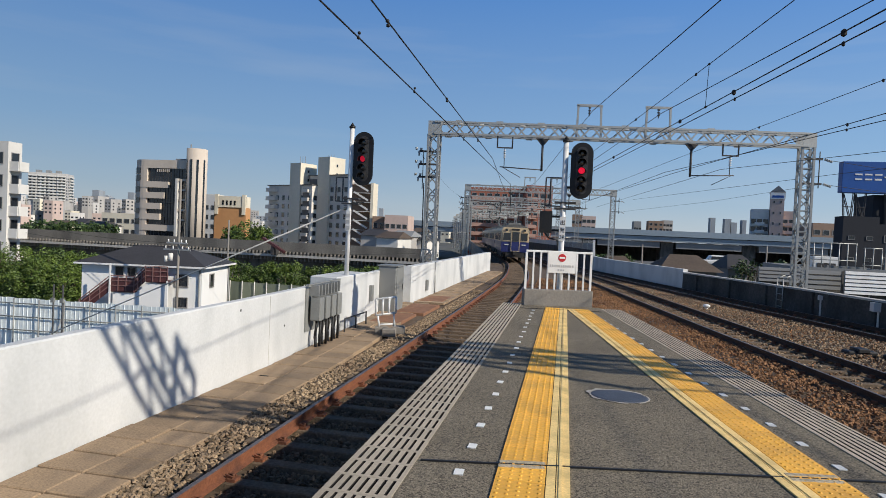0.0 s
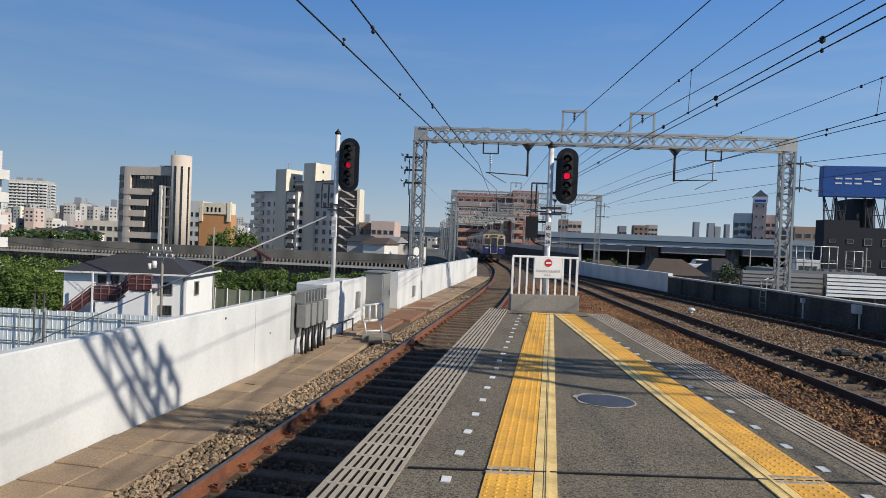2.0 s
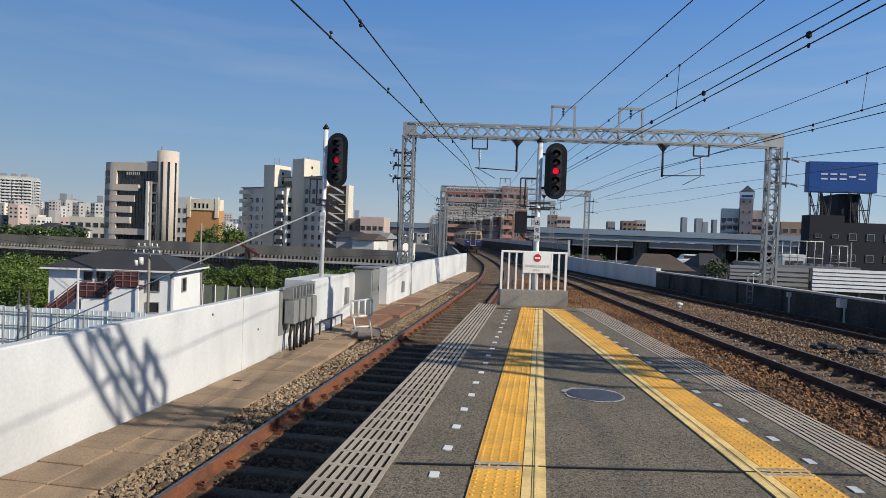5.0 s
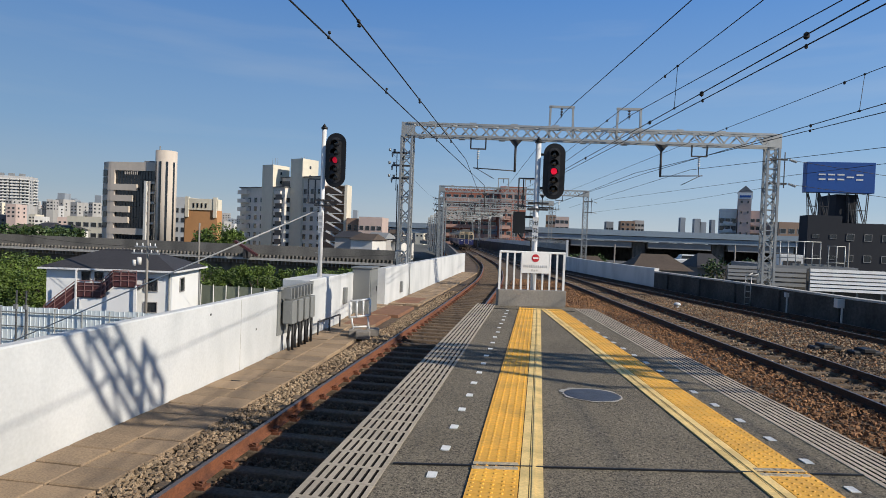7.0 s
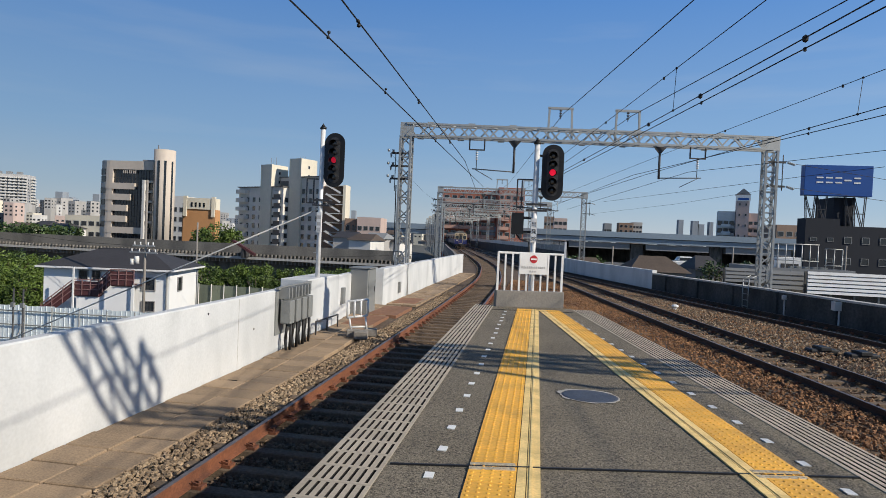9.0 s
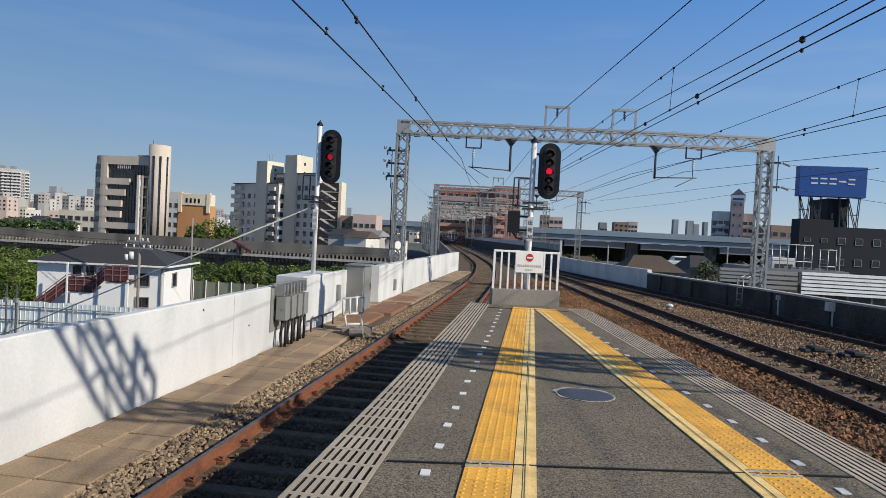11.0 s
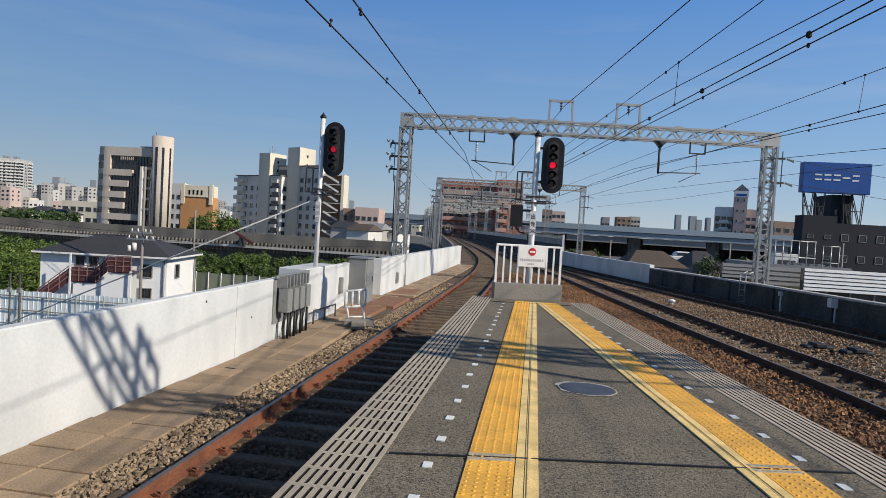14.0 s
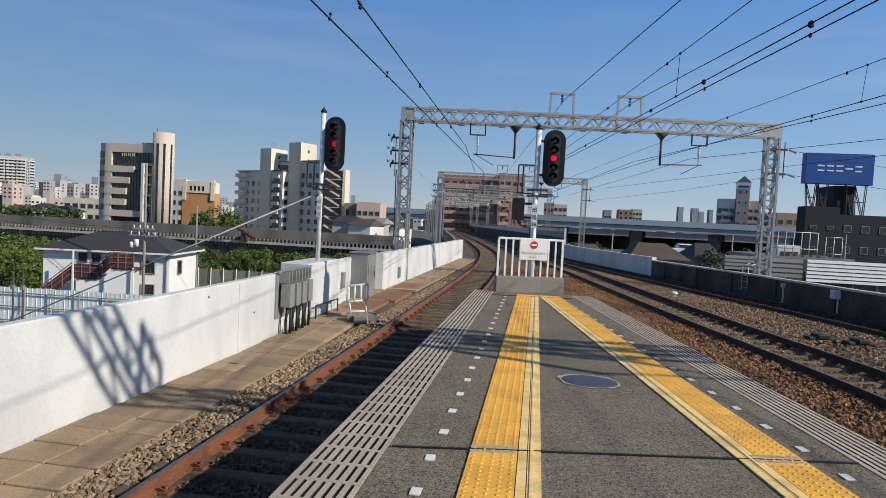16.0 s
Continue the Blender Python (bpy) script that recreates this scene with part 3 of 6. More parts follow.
def gantry(a, b, z1, post_foot, name="catenary_gantry", frames=(0.39, 0.575), step=0.49, faces=(0, 2), deep=0.6, tall=0.56, chord=0.045, rise=1.0, label="grey galvanised lattice gantry spanning the tracks"):
    """A portal over the tracks from plan point a to b, top of the beam at z1."""
    a, b = Vector((*a, 0)), Vector((*b, 0))
    g = thing(name, label, "gantry", group="catenary gantries")
    w = (b - a).normalized()
    n = Vector((-w.y, w.x, 0))
    up = Vector((0, 0, 1))
    z0 = z1 - 0.64
    for p, s in ((a, 1), (b, -1)):
        bm = bmesh.new()
        lattice(bm, p + up * post_foot, p + up * z0, 0.5, 0.5, 0.5, 0.05, 0.028)
        part("post", bm, GALV, g)
        for t in (-0.29, 0.27):
            bm = bmesh.new()
            box(bm, -0.3, 0.3, t, t + 0.02, z0 - 0.05, z1, Matrix.Translation(p) @ Matrix.Rotation(math.atan2(w.y, w.x), 4, "Z"))
            part("gusset_plate", bm, GALV, g)
    bm = bmesh.new()
    mid = up * (z0 + 0.32)
    lattice(bm, a + mid, b + mid, tall, deep, step, chord, 0.034, faces=faces, rungs=False)
    ln = (b - a).length
    for k in range(int(ln / 1.96)):
        for o in (-deep / 2, deep / 2):
            bar(bm, a + w * (1.0 + 1.96 * k) + n * o + up * (z0 + 0.32 + tall / 2 + chord), a + w * (1.32 + 1.96 * k) + n * o + up * (z0 + 0.32 + tall / 2 + chord), 0.11, 0.026)
            bar(bm, a + w * (0.5 + 1.96 * k) + n * o + up * (z0 + 0.32 - tall / 2 - chord), a + w * (0.8 + 1.96 * k) + n * o + up * (z0 + 0.32 - tall / 2 - chord), 0.11, 0.026)
    for k in range(int(ln / 0.98)):
        bar(bm, a + w * 0.98 * k - n * deep / 2 + up * (z0 + 0.32 + tall / 2), a + w * (0.98 * k + 0.49) + n * deep / 2 + up * (z0 + 0.32 + tall / 2), 0.05, 0.03)
    part("beam", bm, GALV, g)

    def at(s, z, off=0.0):
        return a + w * s + n * off + up * z
    for k in frames:
        bm = bmesh.new()
        s0, s1 = ln * k, ln * k + 1.15
        for s in (s0, s1):
            bar(bm, at(s, z0), at(s + (0.04 if s == s0 else -0.04), z1 + rise), 0.09)
        bar(bm, at(s0 - 0.03, z1 + rise), at(s1 + 0.03, z1 + rise), 0.11, 0.09)
        part("wire_frame", bm, GALV, g, "raised frame for a feeder wire")
        bm = bmesh.new()
        for i in range(3):
            tube(bm, at((s0 + s1) / 2, z1 + 0.92 - 0.13 * i), at((s0 + s1) / 2, z1 + 0.86 - 0.13 * i), 0.075, 8, 0.05)
        tube(bm, at((s0 + s1) / 2, z1 + 1.0), at((s0 + s1) / 2, z1 + 0.5), 0.018, 6)
        part("insulator", bm, DARK_STEEL, g)
    for k, side in ((0.30, -1), (0.70, 1)):
        s = ln * k
        bm = bmesh.new()
        tube(bm, at(s, z0 - 0.25), at(s, z0 - 1.55), 0.055, 8)
        v = [bm.verts.new(at(s + dx, z, o)) for o in (-0.03, 0.03) for dx, z in ((-0.32, z0), (0.32, z0), (0.06, z0 - 0.32), (-0.06, z0 - 0.32))]
        for f in ((0, 1, 2, 3), (7, 6, 5, 4), (0, 4, 5, 1), (1, 5, 6, 2), (2, 6, 7, 3), (3, 7, 4, 0)):
            bm.faces.new([v[i] for i in f])
        part("drop_post", bm, DARK_STEEL, g, "dark hanging drop post")
        bm = bmesh.new()
        tube(bm, at(s, z0 - 1.5), at(s + side * 2.0, z0 - 1.42), 0.028, 6)
        tube(bm, at(s + side * 1.9, z0 - 1.42), at(s + side * 1.0, z0 - 1.9), 0.018, 6)
        tube(bm, at(s + side * 1.8, z0 - 1.4), at(s + side * 1.8, z0 - 0.5), 0.018, 6)
        part("steady_arm", bm, DARK_STEEL, g)
        bm = bmesh.new()
        c = s + side * 1.8
        for e in (-0.36, 0.36):
            bar(bm, at(c + e, z0 + 0.1), at(c + e, z0 - 0.5), 0.06)
        bar(bm, at(c - 0.38, z0 - 0.5), at(c + 0.38, z0 - 0.5), 0.06)
        part("hanger_frame", bm, DARK_STEEL, g)
        bm = bmesh.new()
        for i in range(4):
            tube(bm, at(c, z0 - 0.6 - 0.11 * i), at(c, z0 - 0.65 - 0.11 * i), 0.07, 8, 0.05)
        part("insulator", bm, WHITE_PAINT, g)
    # side arms for the line wires
    for i in range(3):
        bm = bmesh.new()
        z = z1 - 1.45 - 0.62 * i
        bar(bm, at(0.25, z), at(-0.72, z), 0.09, 0.07)
        tube(bm, at(-0.5, z), at(-0.5, z - 0.6), 0.02, 6)
        part("cross_arm", bm, DARK_STEEL, g)
        bm = bmesh.new()
        for dx, dz in ((-0.62, 0.06), (-0.85, 0.08)):
            tube(bm, at(dx, z + dz - 0.02), at(dx, z + dz + 0.1), 0.05, 8, 0.07)
        tube(bm, at(-0.72, z - 0.02), at(-0.72, z - 0.22), 0.055, 8, 0.03)
        part("insulator", bm, GALV, g)
    for z in (z1 - 1.15, z1 - 2.3):
        bm = bmesh.new()
        bar(bm, at(ln - 0.25, z), at(ln + 0.75, z), 0.09, 0.07)
        tube(bm, at(ln + 0.62, z - 0.2), at(ln + 0.62, z + (0.35 if z > z1 - 2 else 1.15)), 0.025, 6)
        part("cross_arm", bm, DARK_STEEL, g)
        bm = bmesh.new()
        for i in range(4):
            tube(bm, at(ln + 0.85 + 0.09 * i, z - 0.03 * i), at(ln + 0.9 + 0.09 * i, z - 0.03 * i - 0.015), 0.06, 8)
        part("insulator", bm, GALV, g)
    bm = bmesh.new()
    tube(bm, at(-0.42, z1 - 3.0, -0.1), at(-0.36, post_foot, -0.1), 0.03, 6)
    part("cable_conduit", bm, DARK_STEEL, g)
    return g


gantry((-6.50, 29.0), (10.75, 31.2), 6.88, -1.6)
gantry((-10.7, 65.5), (4.75, 67.5), 6.9, -2.9)
gantry((-15.6, 99.0), (-1.5, 103.5), 6.9, -2.9)
gantry((-22.6, 134.0), (-9.0, 141.0), 6.9, -2.9)
gantry((-6.5, 2.23), (14.6, 4.93), 6.88, -1.6, frames=(0.645, 0.8), step=0.6, deep=0.54, tall=0.48, chord=0.036, rise=0.8)
gantry((-13.6, 84.0), (1.4, 87.0), 6.9, -2.9)
gantry((-19.0, 117.0), (-5.2, 122.5), 6.9, -2.9)
gantry((-25.8, 149.5), (-12.8, 156.5), 6.9, -2.9)
gantry((-29.5, 165.0), (-17.0, 172.0), 6.9, -2.9)
gantry((-34.0, 186.0), (-21.0, 193.0), 6.9, -2.9)


# ---- overhead wires ----
def wire(points, r, label, name="overhead_wire", sag=0.0):
    bm = bmesh.new()
    line, n, k = [], 10, 6
    for p, q in zip(points, points[1:]):
        p, q = Vector(p), Vector(q)
        for i in range(n + 1 if q == Vector(points[-1]) else n):
            line.append(p.lerp(q, i / n) - Vector((0, 0, 4 * sag * (i / n) * (1 - i / n))))
    way = (line[-1] - line[0]).to_track_quat("Z", "Y").to_matrix()
    rings = [[bm.verts.new(c + way @ Vector((r * math.cos(math.tau * j / k), r * math.sin(math.tau * j / k), 0))) for j in range(k)] for c in line]
    for r0, r1 in zip(rings, rings[1:]):
        for j in range(k):
            bm.faces.new((r0[j], r0[(j + 1) % k], r1[(j + 1) % k], r1[j])).smooth = True
    return solid(name, bm, WIRE, label, "wire", group="overhead wires")


def dropper(p, q, size=0.07):
    d = thing("dropper", "thin dropper with a dark clamp between two wires", "wire clamp", group="droppers")
    bm = bmesh.new()
    tube(bm, p, q, 0.007, 5)
    part("hanger", bm, WIRE, d)
    for c in (p, q):
        bm = bmesh.new()
        bmesh.ops.create_icosphere(bm, subdivisions=1, radius=size, matrix=Matrix.Translation(c))
        part("clamp", bm, WIRE, d)


THIN, THICK = 0.011, 0.015
wire([(-2.82, -4, 4.0), (-2.75, 29.5, 4.0), (-6.0, 66, 4.0), (-11.6, 101, 4.0)], THIN, "thin dark contact wire over the platform track")
wire([(-3.01, -4, 5.2), (-3.67, 29.4, 5.2), (-6.3, 66, 5.3), (-11.8, 101, 5.3)], THICK, "dark messenger wire over the platform track")
wire([(7.35, -4, 7.68), (0.92, 29.9, 7.62), (-3.4, 66.5, 7.5), (-9.5, 101, 7.5)], THICK, "dark feeder wire on the raised gantry frames")
wire([(11.33, -4, 7.62), (4.1, 30.2, 7.6), (-0.8, 66.8, 7.5), (-7.0, 102, 7.5)], THICK, "dark feeder wire on the raised gantry frames", sag=0.0)
wire([(5.62, -4, 5.7), (1.035, 30, 5.7), (-2.5, 66.5, 5.7)], 0.009, "thin messenger wire over the middle track")
wire([(6.1, -4, 4.8), (0.9, 29.9, 4.8), (-2.7, 66.5, 4.6), (-8.1, 101, 4.6)], THIN, "dark contact wire over the middle track")
wire([(6.435, -4, 4.8), (1.14, 29.9, 4.8), (-2.5, 66.5, 4.6)], THIN, "dark contact wire over the middle track")
wire([(10.82, -4, 5.9), (5.85, 30.0, 5.9), (0.4, 66.8, 5.7)], 0.009, "thin messenger wire over the far track")
wire([(10.75, -4, 4.8), (4.81, 30, 4.8), (-0.2, 66.8, 4.8)], THIN, "dark contact wire over the far track")
wire([(12.88, -4, 4.8), (4.334, 30.0, 4.8), (0.3, 67, 4.8)], THIN, "dark contact wire over the far track")
wire([(22.68, 3, 5.0), (6.79, 30.0, 5.0), (3.0, 67, 5.0)], THIN, "dark pull-off wire to the gantry hanger")
wire([(12.11, 24.0, 4.67), (12.09, 31.0, 5.04), (6.62, 66.0, 5.87)], 0.011, "thin line wire beside the viaduct")
wire([(11.55, 31.3, 4.58), (9.54, 45.0, 4.5), (5.45, 67.6, 4.6)], 0.008, "thin line wire beside the viaduct")
wire([(-7.3, 29, 5.5), (-11.4, 65.4, 5.5)], 0.006, "thin line wire on the cross arms", sag=0.3)
wire([(11.7, 31.3, 5.7), (19.5, 34, 5.0), (31, 39.15, 3.9)], 0.012, "stay wire running down from the gantry")
wire([(11.7, 31.3, 4.55), (19.5, 34, 4.0), (31, 39.15, 3.0)], 0.012, "stay wire running down from the gantry")
for p, q in (((3.041, 15.12, 5.7), (3.098, 15.57, 4.8)), ((7.8, 16.66, 5.9), (7.299, 15.75, 4.8))):
    dropper(p, q, 0.035)
for x, y, z, size in ((3.923, 10.19, 4.8, 0.05), (3.339, 14.0, 4.8, 0.05), (2.829, 17.32, 4.8, 0.045), (1.669, 24.88, 4.8, 0.045), (4.134, 10.73, 4.8, 0.03), (3.523, 14.65, 4.8, 0.03), (2.926, 15.98, 5.7, 0.03), (7.687, 17.43, 5.9, 0.035), (6.704, 24.16, 5.9, 0.035), (6.981, 17.57, 4.8, 0.035), (7.27, 18.32, 4.8, 0.03), (2.138, 21.82, 5.7, 0.035)):
    dropper((x, y, z), (x, y, z - 0.03), size)
for y in (10.4, 16.5, 23.5):
    dropper((-3.01 - 0.0198 * (y + 4), y, 5.2), (-3.01 - 0.0198 * (y + 4), y + 0.05, 5.14), 0.04)
for y in (7.6, 10.6, 16.0):
    dropper((-2.8, y, 4.0), (-2.8, y + 0.02, 4.07), 0.025)


# ---- gate, fence and signals at the platform's end ----
def text_bars(bm, x0, x1, z, h, n, y):
    """Small upright bars standing for a line of writing."""
    rnd = random.Random(int(x0 * 1000 + z * 77))
    step = (x1 - x0) / n
    for i in range(n):
        w = step * rnd.uniform(0.5, 0.8)
        box(bm, x0 + i * step, x0 + i * step + w, y - 0.004, y, z, z + h * rnd.uniform(0.75, 1))


GATE = pose(-0.84, 13.55, 0, 0, 0, math.degrees(math.atan2(0.45, 1.46)))
kerb = thing("gate_kerb", "grey weathered concrete kerb under the end fence", "kerb", GATE)
bm = bmesh.new()
box(bm, -0.02, 1.55, 0, 0.22, -0.3, 0.35)
part("block", bm, CONCRETE, kerb, bevel=0.012)
fence = thing("end_fence", "white tubular steel fence closing the platform end", "fence", GATE)
for z in (1.17,):
    bm = bmesh.new()
    box(bm, 0.0, 1.53, 0.08, 0.13, z, z + 0.05)
    part("top_rail", bm, WHITE_PAINT, fence, bevel=0.008)
for i in range(10):
    bm = bmesh.new()
    x = 0.02 + 1.49 * i / 9
    w = 0.024 if i in (0, 9) else 0.018
    box(bm, x - w, x + w, 0.087, 0.123, 0.33, 1.17)
    part("picket", bm, WHITE_PAINT, fence)
notice = thing("no_entry_notice", "white notice board with a red no entry disc on the fence", "sign", GATE)
bm = bmesh.new()
box(bm, 0.5, 1.14, 0.055, 0.072, 0.73, 1.2)
part("board", bm, WHITE_PAINT, notice)
RED_PAINT = material("red_paint", (0.6, 0.02, 0.03), 0.5, vary=0.05, grain=40, stain=5, bump=0)
bm = bmesh.new()
tube(bm, (0.82, 0.054, 1.07), (0.82, 0.048, 1.07), 0.088, 24)
part("red_disc", bm, RED_PAINT, notice)
bm = bmesh.new()
box(bm, 0.757, 0.883, 0.040, 0.047, 1.052, 1.088)
part("white_bar", bm, WHITE_PAINT, notice)
TEXT_GREY = material("grey_lettering", (0.6, 0.6, 0.6), 0.6, vary=0.05, bump=0)
bm = bmesh.new()
text_bars(bm, 0.545, 1.1, 0.86, 0.055, 13, 0.053)
text_bars(bm, 0.73, 0.9, 0.775, 0.045, 3, 0.053)
part("lettering", bm, TEXT_GREY, notice, "grey lettering too small to read")


def stadium(bm, w, h, y0, y1, cx, cz, n=12):
    """A flat upright plate with round ends, between depths y0 and y1."""
    r, out = w / 2, []
    for i in range(n + 1):
        t = math.pi * i / n
        out.append((cx + r * math.cos(t), cz + h / 2 - r + r * math.sin(t)))
    for i in range(n + 1):
        t = math.pi + math.pi * i / n
        out.append((cx + r * math.cos(t), cz - h / 2 + r + r * math.sin(t)))
    f, b = [bm.verts.new((x, y0, z)) for x, z in out], [bm.verts.new((x, y1, z)) for x, z in out]
    for i in range(len(out)):
        j = (i + 1) % len(out)
        bm.faces.new((f[i], f[j], b[j], b[i]))
    bm.faces.new(f[::-1])
    bm.faces.new(b)
    bmesh.ops.recalc_face_normals(bm, faces=list(bm.faces))


def signal(at, foot, top, head_x, head_z, head_h, plate_z, label, lit=RED_LED, words=()):
    """A five-lamp colour light signal; the lamps face -y."""
    s = thing("railway_signal", label, "railway signal", pose(*at), group="railway signals")
    bm = bmesh.new()
    tube(bm, (0, 0, foot), (0, 0, top), 0.062, 16)
    part("pole", bm, WHITE_PAINT, s, "white-painted steel pole")
    bm = bmesh.new()
    tube(bm, (0, 0, top), (0, 0, top + 0.05), 0.085, 12)
    tube(bm, (0, 0, top + 0.05), (0, 0, top + 0.16), 0.07, 12, 0.0)
    part("finial", bm, BLACK, s, "black pointed pole cap")
    w = head_h * 0.385
    bm = bmesh.new()
    stadium(bm, w, head_h, -0.02, 0.0, head_x, head_z, 14)
    head = part("backplate", bm, BLACK, s, "black oval signal backplate")
    bm = bmesh.new()
    box(bm, head_x - w * 0.28, head_x + w * 0.28, 0.0, 0.2, head_z - head_h * 0.38, head_z + head_h * 0.38)
    for dz in (-0.3, 0.3):
        bar(bm, (head_x, 0.1, head_z + dz * head_h), (0, 0, head_z + dz * head_h), 0.05)
    part("lamp_case", bm, BLACK, s)
    bm = bmesh.new()
    stadium(bm, w * 0.52, head_h * 0.84, -0.035, -0.02, head_x, head_z, 10)
    part("face", bm, DARK_STEEL, s)
    r = head_h * 0.066
    for i in range(5):
        z = head_z + head_h * 0.155 * (2 - i)
        bm = bmesh.new()
        n = 16
        for k in range(n):
            t0, t1 = math.pi * (-0.12 + 1.24 * k / n), math.pi * (-0.12 + 1.24 * (k + 1) / n)
            a = [bm.verts.new((head_x + q * math.cos(t), -0.035 - d, z + q * math.sin(t) - d * 0.25)) for t in (t0, t1) for q, d in ((r * 1.25, 0.0), (r * 1.25, 0.17), (r * 1.15, 0.17), (r * 1.15, 0.0))]
            bm.faces.new((a[0], a[4], a[5], a[1]))
            bm.faces.new((a[1], a[5], a[6], a[2]))
            bm.faces.new((a[2], a[6], a[7], a[3]))
        part("hood", bm, BLACK, s)
        bm = bmesh.new()
        bmesh.ops.create_uvsphere(bm, u_segments=16, v_segments=8, radius=r, matrix=Matrix.Translation((head_x, -0.036, z)) @ Matrix.Diagonal((1, 0.3, 1, 1)))
        part("lens", bm, LENS_DARK, s)
        if i == 2:
            bm = bmesh.new()
            bmesh.ops.create_uvsphere(bm, u_segments=16, v_segments=8, radius=r * 0.88, matrix=Matrix.Diagonal((1, 0.3, 1, 1)))
            lamp = part("red_lamp", bm, lit, s, "lit red signal lamp")
            lamp.matrix_basis = pose(head_x, -0.046, z)
    # step frame and cable brackets behind the pole
    bm = bmesh.new()
    x0 = -0.42
    for p, q in (((x0, 0.05, plate_z + 0.3), (x0, 0.05, plate_z + 0.95)), ((x0, 0.05, plate_z + 0.95), (0.0, 0.05, plate_z + 0.95)), ((x0, 0.05, plate_z + 0.3), (0.4, 0.05, plate_z + 0.28)), ((x0 + 0.1, 0.3, plate_z + 0.95), (x0 + 0.1, 0.3, plate_z + 0.3))):
        bar(bm, p, q, 0.03)
    part("step_frame", bm, DARK_STEEL, s, "dark steel maintenance step frame")
    for dz in (0.22, 0.36):
        bm = bmesh.new()
        box(bm, -0.2, 0.28, -0.08, 0.16, plate_z + dz, plate_z + dz + 0.04)
        part("bracket", bm, DARK_STEEL, s)
    bm = bmesh.new()
    for i in range(7):
        bar(bm, (-0.062, -0.05, foot + 0.6 + 0.3 * i), (-0.13, -0.05, foot + 0.6 + 0.3 * i), 0.018)
    part("pole_steps", bm, GALV, s)
    bm = bmesh.new()
    box(bm, -0.062, 0.072, -0.085, -0.065, plate_z - 0.5, plate_z + 0.05)
    plate = part("name_plate", bm, WHITE_PAINT, s, "narrow white plate with dark lettering")
    for k, z in enumerate((plate_z - 0.09, plate_z - 0.26, plate_z - 0.42)):
        if words:
            cu = bpy.data.curves.new("lettering", "FONT")
            cu.body, cu.size, cu.extrude, cu.align_x, cu.align_y = words[k], 0.12, 0.002, "CENTER", "CENTER"
            cu.materials.append(BLACK)
            ob = new("lettering", cu)
            ob.parent = plate
            ob.matrix_basis = pose(0.005, -0.0875, z, 90, 0, 0)
        else:
            bm = bmesh.new()
            box(bm, -0.045, 0.055, -0.0885, -0.0855, z - 0.05, z + 0.05)
            part("lettering", bm, TEXT_GREY, plate, "dark lettering too small to read")
    return s


sig_r = signal((-0.11, 14.3, 0), -1.3, 3.72, 0.37, 3.07, 1.29, 1.95, "white signal post with a red lamp, behind the end fence", words=("出", "発", "3R"))
sig_l = signal((-5.87, 15.85, 0), 0.0, 4.25, 0.35, 3.42, 1.46, 1.95, "white signal post with a dim red lamp, on the parapet", lit=RED_DIM)
# a second, unlit head facing away, on the platform signal
bm = bmesh.new()
box(bm, -0.52, -0.24, -0.05, 0.2, 1.62, 2.12)
box(bm, -0.24, 0.0, 0.02, 0.08, 1.98, 2.03)
box(bm, -0.24, 0.0, 0.02, 0.08, 1.66, 1.71)
part("repeater_case", bm, BLACK, sig_r, "small black repeater box")
bm = bmesh.new()
for p, q in (((-0.4, 0.1, 1.62), (-0.3, 0.12, 1.5)), ((-0.3, 0.12, 1.5), (-0.1, 0.14, 1.46)), ((-0.1, 0.14, 1.46), (-0.05, 0.1, 1.0))):
    tube(bm, p, q, 0.018, 6)
part("cable", bm, BLACK, sig_r)


# ---- the town ----
def paint(name, colour, vary=0.05, second=None, stain=0.12, spots=0.5, rough=0.85):
    return material(name, colour, rough, vary=vary, grain=1.2, stain=stain, bump=0.05, second=second, spots=spots, streaks=4)


BEIGE = paint("beige_render", (0.74, 0.64, 0.54))
CREAM = paint("cream_render", (0.88, 0.81, 0.66))
OFFWHITE = paint("offwhite_render", (0.86, 0.84, 0.8))
PALE_GREY = paint("pale_grey_render", (0.64, 0.63, 0.62))
MID_GREY = paint("mid_grey_render", (0.3, 0.31, 0.32))
BROWN = paint("brown_render", (0.36, 0.24, 0.17))
ORANGE = paint("orange_render", (0.62, 0.32, 0.14))
BRICK = paint("red_brick_tile", (0.37, 0.14, 0.095), vary=0.15)
NAVY = paint("dark_navy_render", (0.021, 0.025, 0.036))
PINKISH = paint("pinkish_render", (0.7, 0.54, 0.48))
BALCONY_ROSE = paint("rose_balcony", (0.52, 0.32, 0.26))
# distance haze is mixed into these two facade colours
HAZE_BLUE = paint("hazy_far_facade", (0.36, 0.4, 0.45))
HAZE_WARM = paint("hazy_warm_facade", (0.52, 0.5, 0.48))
ROOF_DARK = material("dark_roof_tiles", (0.055, 0.052, 0.055), 0.7, vary=0.3, grain=9, stain=0.6, bump=0.4)
ROOF_BROWN = material("brown_roof", (0.115, 0.085, 0.064), 0.8, vary=0.2, grain=6, stain=0.5, bump=0.3)
GLASS = material("window_glass", (0.02, 0.024, 0.03), 0.12, vary=0.2, grain=0.6, stain=0.2, bump=0.0, coat=0.4)
GLASS_WALL = material("dark_curtain_glass", (0.028, 0.03, 0.036), 0.15, vary=0.3, grain=0.4, stain=0.3, bump=0.0, coat=0.4)
FRAME_MAT = material("window_frame", (0.35, 0.34, 0.33), 0.6, vary=0.1)
MESHES = {}


